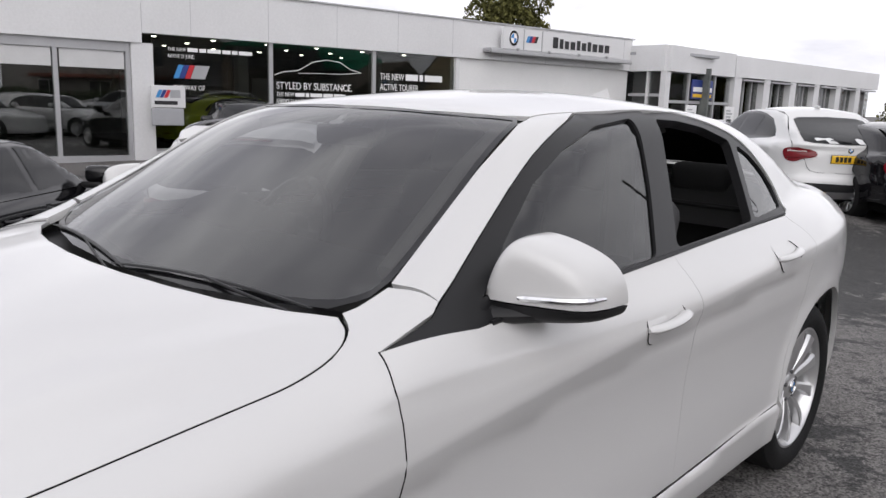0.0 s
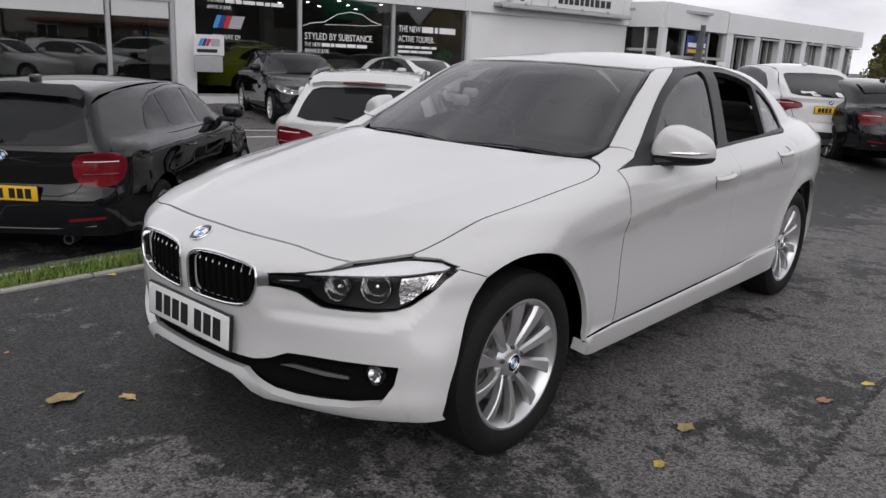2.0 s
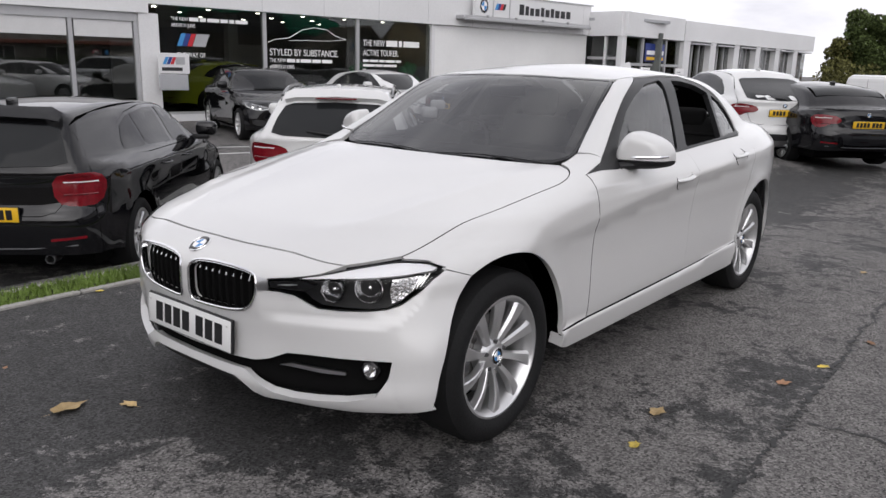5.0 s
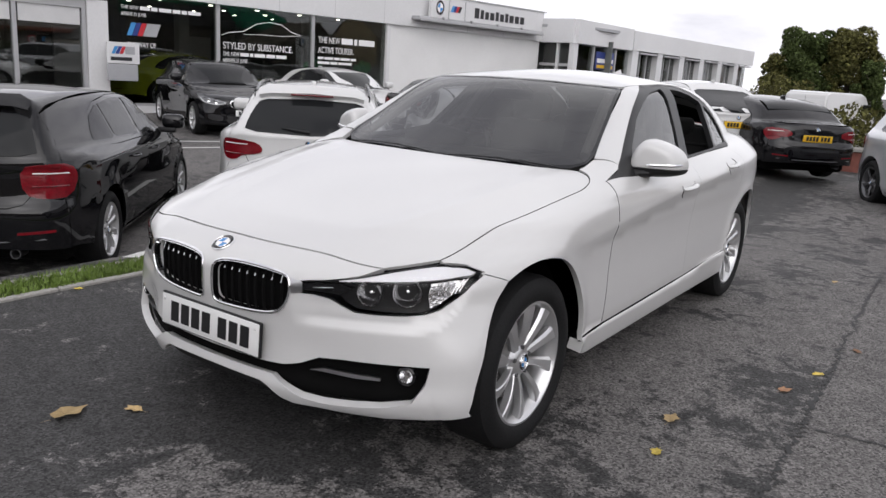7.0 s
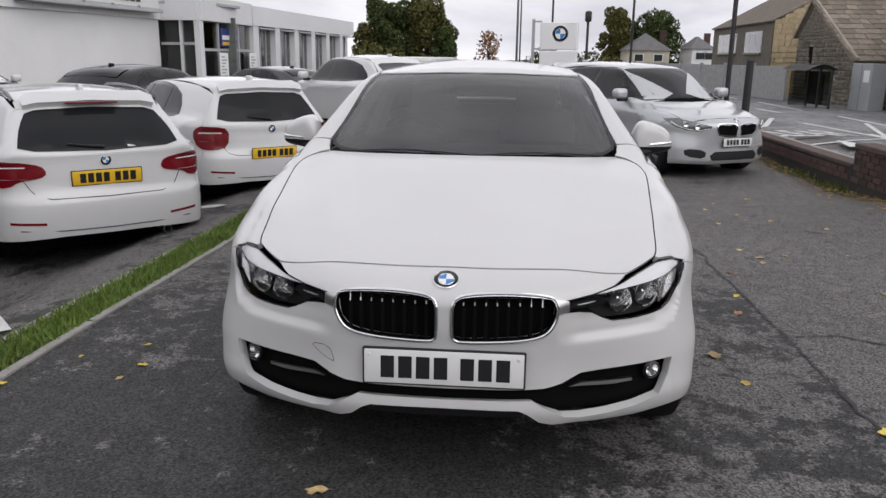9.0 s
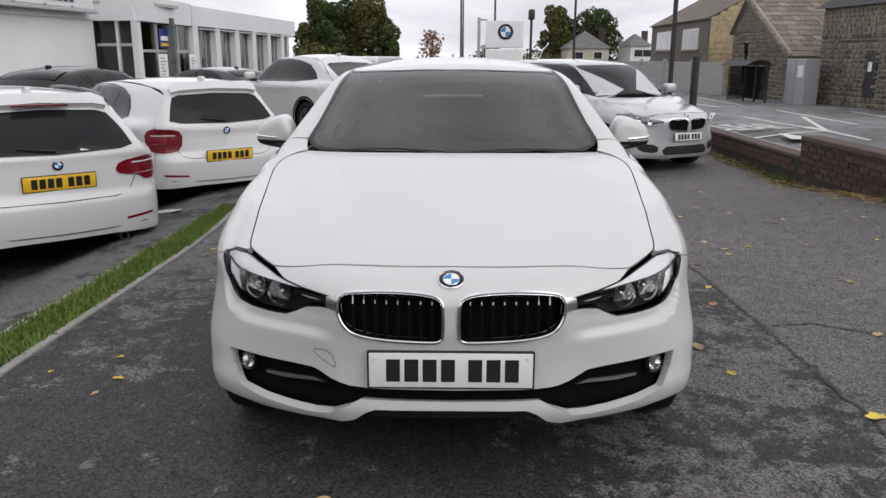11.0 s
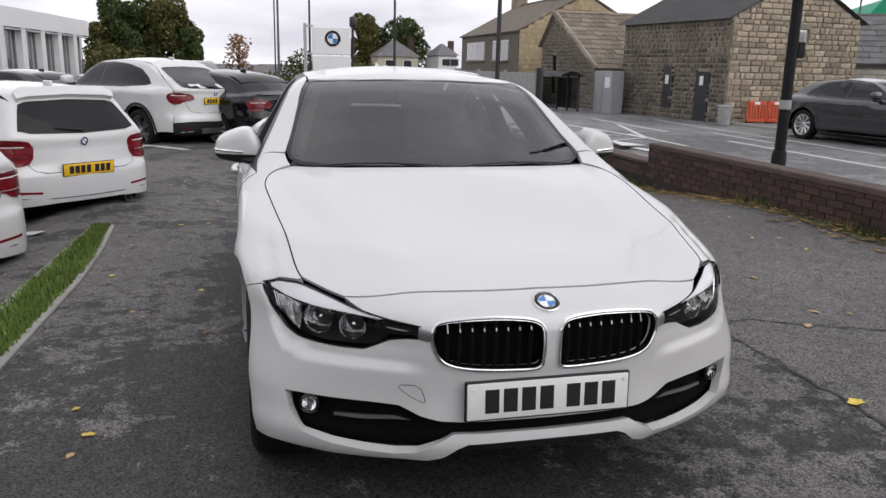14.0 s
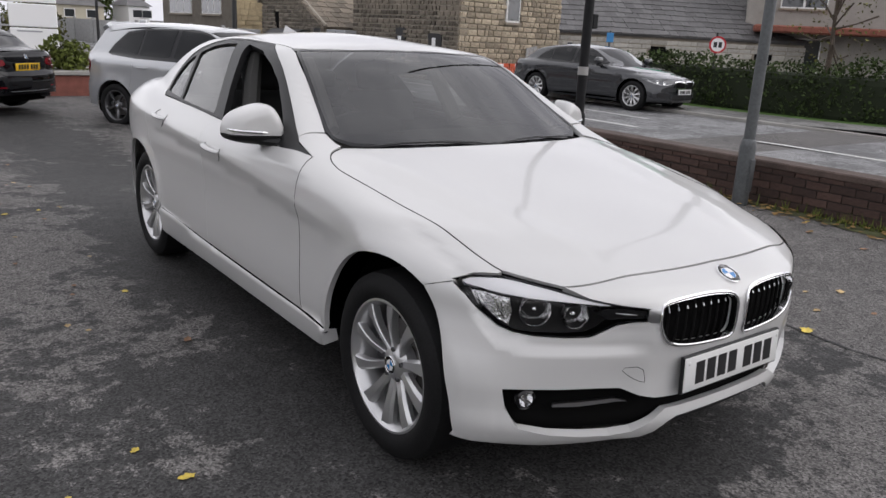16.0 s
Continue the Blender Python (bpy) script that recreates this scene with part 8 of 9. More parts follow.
def coursed(parent, m, length, height, course, mean, material, name="stone", limit=300, gable=None, holes=(), seed=1, proud=0.03, joint=0.026):
    """Courses of single stones on a wall face that looks along -y of m."""
    r, ms, made = random.Random(seed), stone_meshes(material, name), 0
    z = 0.0
    rest = bmesh.new()
    inv_p = parent.matrix_world.inverted()
    while z < height - course * 0.4:
        hgt = course * r.uniform(0.8, 1.2)
        x = -r.uniform(0, mean * 0.5)
        while x < length - 0.03:
            w = mean * r.uniform(0.55, 1.45)
            a, b = max(x, 0.0), min(x + w, length)
            x += w
            cx, cz = (a + b) / 2, z + hgt / 2
            if b - a < 0.06 or (gable and not gable(cx, cz)) or any(h0 < cx < h1 and z0 < cz < z1 for h0, z0, h1, z1 in holes):
                continue
            mm = inv_p @ m @ Matrix.Translation((cx, 0, cz)) @ Matrix.Diagonal((b - a - joint, proud * 2, hgt - joint, 1))
            if made < limit:
                o = new(name, r.choice(ms))
                o.parent = parent
                o.matrix_basis = mm
                made += 1
            else:
                bmesh.ops.create_cube(rest, size=1, matrix=mm)
        z += hgt
    if len(rest.verts):
        tagged(part("stones", rest, material, parent), kind="stuff")
    else:
        rest.free()


def roof_slates(parent, m, length, slope, rows, mean, material, limit=300, seed=3):
    """Courses of slates on a roof plane: x along the eaves, y up the slope, z out of it."""
    r, inv_p, made = random.Random(seed), parent.matrix_world.inverted(), 0
    ms = []
    for i in range(4):
        b = box_bm((-0.5, -0.5, 0), (0.5, 0.5, 1), 0.0)
        for v in b.verts:
            v.co += Vector((r.uniform(-0.04, 0.04), r.uniform(-0.05, 0.05), r.uniform(-0.2, 0.2)))
        me = bpy.data.meshes.new("slate")
        b.to_mesh(me)
        b.free()
        me.materials.append(material)
        ms.append(me)
    rest = bmesh.new()
    step = slope / rows
    for j in range(rows):
        x = -r.uniform(0, mean)
        while x < length:
            w = mean * r.uniform(0.7, 1.3)
            a, b = max(0, x), min(length, x + w)
            x += w
            if b - a < 0.05:
                continue
            mm = inv_p @ m @ Matrix.Translation(((a + b) / 2, (j + 0.6) * step, 0.012)) @ Matrix.Rotation(radians(-3), 4, "X") @ Matrix.Diagonal((b - a - 0.012, step * 1.35, 0.03, 1))
            if made < limit:
                o = new("slate", r.choice(ms))
                o.parent, o.matrix_basis = parent, mm
                made += 1
            else:
                bmesh.ops.create_cube(rest, size=1, matrix=mm)
    if len(rest.verts):
        tagged(part("slates", rest, material, parent), kind="stuff")
    else:
        rest.free()


def gabled(name, label, a, b, depth, eaves, ridge, wall, roof_mat, base=-0.1, category="building", overhang=0.12):
    """A plain gabled house: its long front from a to b, the ridge parallel to it."""
    m, n = wall_m(a, b)
    ob = empty(name, m @ Matrix.Translation((0, 0, base)), label, category)
    bm = bmesh.new()
    e, rz = eaves - base, ridge - base
    prof = [(0, 0), (depth, 0), (depth, e), (depth / 2, rz), (0, e)]
    l_, r_ = [bm.verts.new((0, y, z)) for y, z in prof], [bm.verts.new((n, y, z)) for y, z in prof]
    bm.faces.new(l_), bm.faces.new(r_[::-1])
    for i in range(5):
        j = (i + 1) % 5
        bm.faces.new((l_[i], r_[i], r_[j], l_[j]))
    part("wall", bm, wall, ob)
    pit = math.atan2(rz - e, depth / 2)
    sl = math.hypot(rz - e, depth / 2) + overhang
    for k in (0, 1):
        rm = Matrix.Translation((-overhang, -overhang * math.cos(pit), e - overhang * math.sin(pit) + 0.03)) @ Matrix.Rotation(pit, 4, "X")
        if k:
            rm = Matrix.Translation((n, depth, 0)) @ Matrix.Rotation(math.pi, 4, "Z") @ rm
        part("roof", box_bm((0, 0, 0), (n + 2 * overhang, sl, 0.06), 0, 1, rm), roof_mat, ob)
    part("ridge", tube_bm([(-overhang, depth / 2, rz + 0.10), (n + overhang, depth / 2, rz + 0.10)], 0.08, 6), roof_mat, ob)
    return ob, m @ Matrix.Translation((0, 0, base)), n, pit, sl


def house_window(ob, m, x, z, w, hgt, panes=2, y=0.0, frame_m=None):
    """A window with its frame, sill and panes, on the wall face at y of m."""
    i = ob.matrix_world.inverted() @ m
    f = part("window", box_bm((x, y - 0.04, z), (x + w, y + 0.03, z + hgt), 0.01, 1, i), frame_m or WHITE_FRAME, ob)
    g = w / panes
    for k in range(panes):
        part("pane", box_bm((x + k * g + 0.05, y - 0.046, z + 0.06), (x + (k + 1) * g - 0.04, y - 0.03, z + hgt - 0.06), 0, 1, i), PANE, f)
    part("sill", box_bm((x - 0.06, y - 0.10, z - 0.08), (x + w + 0.06, y + 0.02, z), 0.01, 1, i), JOINT, f)
    return f


# the barn: its long side to the road, its gable to the side lane
BA, BB, BC = (11.6, 22.9), (12.25, 17.7), (16.9, 18.2)
barn = empty("stone_barn", pose(12.25, 17.7, -0.1), "two-tone weathered stone barn with slate roof", "building")
ml, nl = wall_m(BA, BB)
mg, ng = wall_m(BB, BC)
ev, rg = 2.95, 4.15
bi = barn.matrix_world.inverted()
gab = lambda x, z: z < ev + (rg - ev) * (1 - abs(x - ng / 2) / (ng / 2)) - 0.02
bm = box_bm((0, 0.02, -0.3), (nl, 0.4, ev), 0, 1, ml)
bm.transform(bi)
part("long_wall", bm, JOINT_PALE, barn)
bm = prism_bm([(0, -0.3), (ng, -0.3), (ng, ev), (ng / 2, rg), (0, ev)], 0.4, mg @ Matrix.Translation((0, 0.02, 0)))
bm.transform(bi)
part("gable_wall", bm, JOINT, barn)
dirg = (Vector((*BC, 0)) - Vector((*BB, 0)))
back_ = (Vector((*BA, 0)) - Vector((*BB, 0)))
bm = bmesh.new()
P0, P1, PR = Vector((*BB, ev)), Vector((*BC, ev)), (Vector((*BB, rg)) + Vector((*BC, rg))) / 2
q = [bm.verts.new(bi @ (p + off)) for off in (Vector((0, 0, 0.08)) - back_ * 0.02, back_ * 1.05 + Vector((0, 0, 0.08))) for p in (P0 - dirg * 0.05 - Vector((0, 0, 0.13)), PR, P1 + dirg * 0.05 - Vector((0, 0, 0.13)))]
bm.faces.new((q[0], q[1], q[4], q[3])), bm.faces.new((q[1], q[2], q[5], q[4]))
bmesh.ops.solidify(bm, geom=bm.faces[:], thickness=0.08)
part("roof", bm, SLATE, barn, "dark slate roof")
coursed(barn, ml, nl, ev, 0.150, 0.23, STONE_DEEP, holes=[(2.3, 0.3, 2.8, 1.6), (3.9, 0.0, 4.5, 1.5)], seed=11, proud=0.032, joint=0.046)
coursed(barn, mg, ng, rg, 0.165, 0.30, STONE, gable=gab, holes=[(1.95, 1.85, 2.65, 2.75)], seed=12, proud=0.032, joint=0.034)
house_window(barn, mg, 1.98, 1.90, 0.62, 0.78, 1, -0.01)
part("lintel", box_bm((1.85, -0.05, 2.70), (2.75, 0.05, 2.86), 0.01, 1, bi @ mg), JOINT, barn)
part("door", box_bm((3.9, -0.03, -0.1), (4.5, 0.05, 1.45), 0.01, 1, bi @ ml), BLACK_STEEL, barn, "small dark wooden door")
part("boarded_opening", box_bm((2.32, -0.03, 0.32), (2.8, 0.05, 1.6), 0.01, 1, bi @ ml), BLACK_STEEL, barn, "dark boarded opening")
for x in (2.46, 4.1):
    part("notice", box_bm((x, -0.04, 1.05), (x + 0.16, -0.03, 1.32), 0, 1, bi @ ml), VINYL, barn, "small white notice")

# the stone-slated outbuilding beyond it: its uneven gable to the road, the long slope towards the barn
out = empty("stone_outbuilding", pose(11.3, 24.35, -0.2), "low stone outbuilding with mossy stone-slate roof", "building")
oi = out.matrix_world.inverted()
om, on_ = wall_m((11.3, 29.9), (11.3, 24.35))
roof_line = lambda x: 2.39 + 1.21 * x / 1.4 if x < 1.4 else 3.6 - 2.1 * (x - 1.4) / 4.15
bm = prism_bm([(0, -0.3), (on_, -0.3), (on_, 1.5), (1.4, 3.6), (0, 2.39)], 6.0, om @ Matrix.Translation((0, 0.02, 0)))
bm.transform(oi)
part("wall", bm, JOINT_PALE, out)
coursed(out, om, on_, 3.6, 0.15, 0.30, STONE_DEEP, limit=260, seed=21, joint=0.042, gable=lambda x, z: z < roof_line(x) - 0.06, holes=[(1.25, 0.45, 1.62, 2.0), (2.2, 0.2, 2.75, 1.35), (3.2, 0.2, 3.8, 1.35)])
part("door_slit", box_bm((1.28, -0.02, 0.45), (1.58, 0.04, 1.98), 0.005, 1, oi @ om), SHADOW, out)
for x in (2.25, 3.25):
    part("boarded_opening", box_bm((x, -0.02, 0.2), (x + 0.5, 0.04, 1.32), 0.01, 1, oi @ om), BLACK_STEEL, out)
opit, osl = math.atan2(2.1, 4.15), math.hypot(2.1, 4.15)
rm_ = Matrix.Translation((11.12, 24.22, 1.46)) @ Matrix.Rotation(opit, 4, "X")
part("roof", box_bm((0, 0, -0.05), (6.2, osl + 0.15, 0.0), 0, 1, oi @ rm_), STONE_SLATE, out, "mossy stone-slate slope")
roof_slates(out, rm_, 6.2, osl + 0.1, 12, 0.40, STONE_SLATE, seed=22)
npit = math.atan2(1.21, 1.4)
part("roof", box_bm((0, 0, -0.05), (6.2, 2.0, 0.03), 0, 1, oi @ Matrix.Translation((11.12, 30.0, 2.33)) @ Matrix.Rotation(math.pi - npit, 4, "X")), STONE_SLATE, out)
part("ridge", tube_bm([(11.1, 28.5, 3.66), (17.3, 28.5, 3.66)], 0.09, 6, 1.0, oi), STONE_SLATE, out)
for k, (p0, p1) in enumerate((((11.28, 24.3, 1.52), (11.28, 28.5, 3.64)), ((11.28, 28.5, 3.64), (11.28, 29.95, 2.41)))):
    part("verge_stone", tube_bm([p0, p1], 0.07, 6, 1.0, oi), JOINT_PALE, out)
cab_ = empty("grey_cabinet", pose(10.95, 22.55, -0.1, 0, 0, -80), "tall pale grey steel cabinet with a white notice", "cabinet")
part("body", box_bm((-0.5, -0.25, 0), (0.5, 0.25, 1.5), 0.02, 2), mat("pale_grey_cabinet_paint", (0.34, 0.35, 0.36), 0.5, vary=0.08), cab_)
part("notice", box_bm((0.12, -0.256, 0.95), (0.4, -0.25, 1.3)), VINYL, cab_)
part("door_seam", box_bm((-0.004, -0.254, 0.05), (0.004, -0.25, 1.45)), SHADOW, cab_)

# terrace with an ochre gable
ter, tm, tn, tp_, ts = gabled("ochre_gabled_house", "two-storey stone house with ochre gable and chimneys", (11.3, 43.2), (11.3, 33.1), 6.5, 3.1, 4.85, JOINT_DARK, STONE_SLATE, -0.4)
bm = prism_bm([(0.05, 0.2), (6.4, 0.2), (6.4, 3.5), (3.25, 5.22), (0.05, 3.5)], 0.06)
bm.transform(ter.matrix_world.inverted() @ tm @ Matrix.Translation((tn + 0.03, 0, 0)) @ Matrix.Rotation(radians(90), 4, "Z") @ Matrix.Translation((0, -0.06, 0)))
part("gable_render", bm, RENDER_OCHRE, ter, "ochre rendered gable")
coursed(ter, tm @ Matrix.Translation((tn + 0.10, 0, 0)) @ Matrix.Rotation(radians(90), 4, "Z"), 6.4, 5.2, 0.22, 0.4, random_tint(mat("patched_ochre_stone", (0.33, 0.265, 0.165), 0.9, vary=0.35, vary_scale=1.2, scale=20, bump=0.4), 0.3), limit=160, seed=23, gable=lambda x, z: z < 3.45 + 1.72 * (1 - abs(x - 3.2) / 3.2), proud=0.02)
for x, w_ in ((1.3, 3.4), (6.2, 2.5)):
    house_window(ter, tm, x, 2.2, w_, 0.95, 3)
for x in (0.6, 7.0):
    ch = part("chimney", box_bm((x - 0.45, 2.9, 5.0), (x + 0.45, 3.6, 6.0), 0.03, 1, ter.matrix_world.inverted() @ tm), STONE_DARK, ter)
    for k in (-0.25, 0.0, 0.25):
        part("chimney_pot", lathe_bm([(0.09, 6.0), (0.08, 6.32)], 8, ter.matrix_world.inverted() @ tm @ Matrix.Translation((x + k, 3.25, 0))), BRICK, ch)


def hipped(name, label, x0, x1, y0, y1, eaves, ridge, wall, base=-0.6):
    """A far detached house with a hipped slate roof."""
    ob = empty(name, pose(x0, y0, base), label, "house")
    w_, d_, e, rz = x1 - x0, y1 - y0, eaves - base, ridge - base
    part("wall", box_bm((0, 0, 0), (w_, d_, e)), wall, ob)
    bm = bmesh.new()
    c = [bm.verts.new(q) for q in ((-0.2, -0.2, e), (w_ + 0.2, -0.2, e), (w_ + 0.2, d_ + 0.2, e), (-0.2, d_ + 0.2, e))]
    r0, r1 = bm.verts.new((w_ * 0.5, d_ * 0.4, rz)), bm.verts.new((w_ * 0.5, d_ * 0.6, rz))
    for f in ((c[0], c[1], r0), (c[1], c[2], r1, r0), (c[2], c[3], r1), (c[3], c[0], r0, r1), c[::-1]):
        bm.faces.new(f)
    part("roof", bm, SLATE, ob)
    part("chimney", box_bm((w_ * 0.86, d_ * 0.4, e * 0.9), (w_ * 0.86 + 0.42, d_ * 0.4 + 0.5, rz + 0.25), 0.02), BRICK, ob)
    for x in (0.16, 0.62):
        f = part("window", box_bm((w_ * x, -0.05, e - 0.85), (w_ * x + 0.75, 0.03, e - 0.25), 0.01), WHITE_FRAME, ob)
        part("pane", box_bm((w_ * x + 0.06, -0.06, e - 0.8), (w_ * x + 0.69, -0.04, e - 0.3)), PANE, f)
    return ob


# far pale houses
hipped("far_house", "cream rendered house with hipped slate roof", 9.0, 12.2, 60.0, 64.0, 2.12, 3.45, RENDER_CREAM)
hipped("far_house", "small white house with slate roof", 13.9, 15.4, 60.0, 64.5, 2.3, 3.25, WHITE_FRAME)
# grey boundary wall along the far pavement
fence = empty("boundary_wall", pose(9.0, 28, -0.3), "long grey board fence along the pavement", "fence")
fi = fence.matrix_world.inverted()
fm_, fn_ = wall_m((6.9, 58.0), (10.35, 28.0))
for i in range(10):
    u = fn_ * i / 10
    part("board_panel", box_bm((u, 0, -0.3), (u + fn_ / 10 - 0.05, 0.08, 1.25), 0.01, 1, fi @ fm_), WOOD_GREY, fence)
    part("post", box_bm((u - 0.06, -0.04, -0.3), (u + 0.06, 0.1, 1.34), 0.01, 1, fi @ fm_), WOOD_GREY, fence)

# bus shelter
sh_ = empty("bus_shelter", pose(9.55, 23.6, -0.05, 0, 0, -84), "brown-framed glazed bus shelter with curved roof", "shelter")
for x in (-0.75, 0.0, 0.75):
    part("post", box_bm((x - 0.03, 0.35, 0), (x + 0.03, 0.41, 1.3), 0.005), BLACK_STEEL, sh_)
for x in (-0.73, 0.02):
    part("glass_panel", box_bm((x, 0.37, 0.15), (x + 0.69, 0.385, 1.2)), SHOP_GLASS, sh_)
part("end_panel", box_bm((-0.78, -0.2, 0.1), (-0.76, 0.4, 1.2)), SHOP_GLASS, sh_)
bm = bmesh.new()
ring_ = [[bm.verts.new((x, -0.45 + 0.95 * k / 8, 1.24 + 0.17 * math.sin(math.pi * k / 8))) for k in range(9)] for x in (-0.9, 0.9)]
for k in range(8):
    bm.faces.new((ring_[0][k], ring_[0][k + 1], ring_[1][k + 1], ring_[1][k]))
bmesh.ops.solidify(bm, geom=bm.faces[:], thickness=0.04)
part("canopy", bm, BLACK_STEEL, sh_, "curved dark canopy")

# long low stone building, scaffolded one behind
low, lm_, ln, lpit, lsl = gabled("long_low_building", "long low pale stone building with grey roof", (17.2, 20.6), (29.0, 15.0), 6.5, 1.75, 3.45, JOINT, SLATE, -0.1)
coursed(low, lm_, ln, 1.8, 0.2, 0.45, random_tint(mat("whitewashed_stone", (0.42, 0.40, 0.36), 0.9, vary=0.2, vary_scale=2, scale=25, bump=0.3), 0.18), limit=280, seed=31, holes=[(5.2, 1.0, 6.0, 1.5), (9.6, 1.0, 10.3, 1.45)])
for x in (5.2, 9.6):
    part("opening", box_bm((x, -0.02, 1.0), (x + 0.75, 0.05, 1.5), 0, 1, low.matrix_world.inverted() @ lm_), SHADOW, low)
roof_slates(low, lm_ @ Matrix.Translation((0, -0.08, 1.90)) @ Matrix.Rotation(lpit, 4, "X"), ln, lsl, 9, 0.5, SLATE, limit=220, seed=32)
net = empty("scaffolded_building", pose(27, 30, 0), "building under green scaffold sheeting", "building")
part("sheeting", prism_bm([(0, 3.6), (22, 3.6), (21, 5.6), (6, 6.2), (1, 4.9)], 7.0, Matrix.Rotation(radians(-28), 4, "Z")), GREEN_NET, net, "green scaffold sheeting")
part("wall", box_bm((0.5, 0.5, -0.2), (21, 6.5, 3.6), 0, 1, Matrix.Rotation(radians(-28), 4, "Z")), GREY_RENDER, net)
for i in range(12):
    part("pole", tube_bm([(i * 1.9, -0.3, 0), (i * 1.9, -0.3, 5.2)], 0.04, 5, 1.0, Matrix.Rotation(radians(-28), 4, "Z")), GALV, net)
for z in (1.8, 3.4):
    part("board", box_bm((0, -0.5, z), (21, 0.2, z + 0.06), 0, 1, Matrix.Rotation(radians(-28), 4, "Z")), BRICK, net)
# rendered houses beyond the hedge
vil, vm, vn, _, _ = gabled("rendered_house", "grey-brown rendered house with white windows", (26.5, 17.5), (34.5, 6.0), 8.0, 5.4, 7.6, GREY_RENDER, SLATE, -0.2)
for x in (1.2, 5.4, 9.4):
    house_window(vil, vm, x, 3.3, 1.7, 1.5, 2)
    house_window(vil, vm, x, 0.8, 1.7, 1.4, 2)
part("porch_roof", box_bm((0.3, -1.4, 2.35), (11, 0.0, 2.62), 0.05, 1, vil.matrix_world.inverted() @ vm), mat("red_clay_tiles", (0.22, 0.075, 0.05), 0.8, vary=0.25, vary_scale=5, scale=30, bump=0.4), vil, "red tiled porch roof")

# orange barriers by the barn, timber gate
for i in range(7):
    bx = empty("barrier", Matrix.Translation((12.75 + i * 0.66, 17.35 + i * 0.02, 0.0)) @ Matrix.Rotation(radians(2), 4, "Z"), "orange-red plastic road barrier", "barrier", "road barriers")
    part("frame", join_bm(box_bm((0, -0.02, 0.08), (0.63, 0.02, 0.16), 0.01), box_bm((0, -0.02, 0.56), (0.63, 0.02, 0.66), 0.01), box_bm((0, -0.02, 0.08), (0.05, 0.02, 0.66), 0.01), box_bm((0.58, -0.02, 0.08), (0.63, 0.02, 0.66), 0.01)), ORANGE, bx)
    for k in range(5):
        part("slat", box_bm((0.09 + k * 0.10, -0.012, 0.14), (0.15 + k * 0.10, 0.012, 0.58)), ORANGE, bx)
    part("foot", box_bm((0.1, -0.2, -0.1), (0.5, 0.2, 0.08), 0.02), BLACK_STEEL, bx)
    part("reflective_strip", box_bm((0.22, -0.026, 0.57), (0.40, -0.02, 0.65)), VINYL, bx)
gate = empty("timber_gate", pose(15.2, 17.9, -0.1), "tall weathered grey boarded gate", "gate")
for k in range(14):
    part("board", box_bm((k * 0.16, 0, 0), (k * 0.16 + 0.15, 0.03, 1.25 + 0.03 * (k % 3)), 0.004), WOOD_GREY, gate)
bin_ = empty("grey_bin", pose(11.95, 17.2, 0.0), "small weathered grey litter bin", "bin")
part("body", lathe_bm([(0.16, 0), (0.2, 0.5), (0.22, 0.52), (0.2, 0.55), (0.02, 0.56)], 14), WOOD_GREY, bin_, "", True)

# ---- posts, poles and signs ----
def pole(name, label, x, y, z0, z1, r0, r1, material, extra=None):
    p = empty(name, pose(x, y, z0), label, "pole")
    part("shaft", lathe_bm([(r0, 0), (r0, 0.1), (r1, z1 - z0)], 14, None, True), material, p, "", True)
    return p


post = pole("lamp_column", "grey galvanised lamp column by the low wall", 4.22, 2.70, gz(4.22, 2.7) - 0.02, 6.2, 0.052, 0.04, GALV)
part("base_sleeve", lathe_bm([(0.074, 0), (0.073, 0.56), (0.062, 0.62), (0.055, 0.63)], 14), GALV, post, "", True)
part("door", box_bm((-0.035, -0.08, 0.15), (0.035, -0.066, 0.45), 0.005), GALV, post)
tp2 = pole("telegraph_pole", "tall black telegraph pole on the pavement", 4.88, 5.47, 0.05, 8.5, 0.060, 0.05, POLE_BLACK)
part("base_collar", lathe_bm([(0.085, 0), (0.08, 0.5), (0.064, 0.55)], 14), POLE_BLACK, tp2, "", True)
part("band", lathe_bm([(0.064, 1.0), (0.064, 1.10)], 14), PALE_TRIM, tp2)
part("switch_box", box_bm((0.04, -0.05, 1.55), (0.13, 0.03, 1.72), 0.01), POLE_BLACK, tp2)
bol = pole("black_post", "short black steel post at the wall end", 4.0, 10.8, gz(4.0, 10.8), 1.44, 0.06, 0.06, BLACK_STEEL)
for x, y, z1, r in ((6.0, 19.5, 8.5, 0.07), (4.9, 30.0, 8.0, 0.055), (2.2, 40.0, 9.0, 0.06), (0.6, 46.0, 7.0, 0.05)):
    pole("street_pole", "slim dark street pole", x, y, -0.3, z1, r, r * 0.7, BLACK_STEEL)
sl = pole("street_lamp", "slim grey street lamp with a curved head", 0.35, 33.0, -0.3, 5.2, 0.06, 0.04, GALV)
part("arm", tube_bm([(0, 0, 5.4), (0.3, 0, 5.6), (0.9, 0, 5.65)], 0.035, 6), GALV, sl, "", True)
part("head", box_bm((0.8, -0.1, 5.58), (1.3, 0.1, 5.7), 0.03, 2), GALV, sl, "", True)
fl_ = pole("flood_lamp", "black flood lamp on a post", 3.0, 28.5, -0.3, 2.9, 0.05, 0.05, BLACK_STEEL)
part("head", box_bm((-0.12, -0.16, 3.1), (0.12, 0.14, 3.5), 0.06, 2), BLACK_STEEL, fl_, "", True)
thirty = pole("speed_sign", "round red-rimmed speed limit sign", 18.6, 13.2, 0.0, 1.9, 0.035, 0.035, BLACK_STEEL)
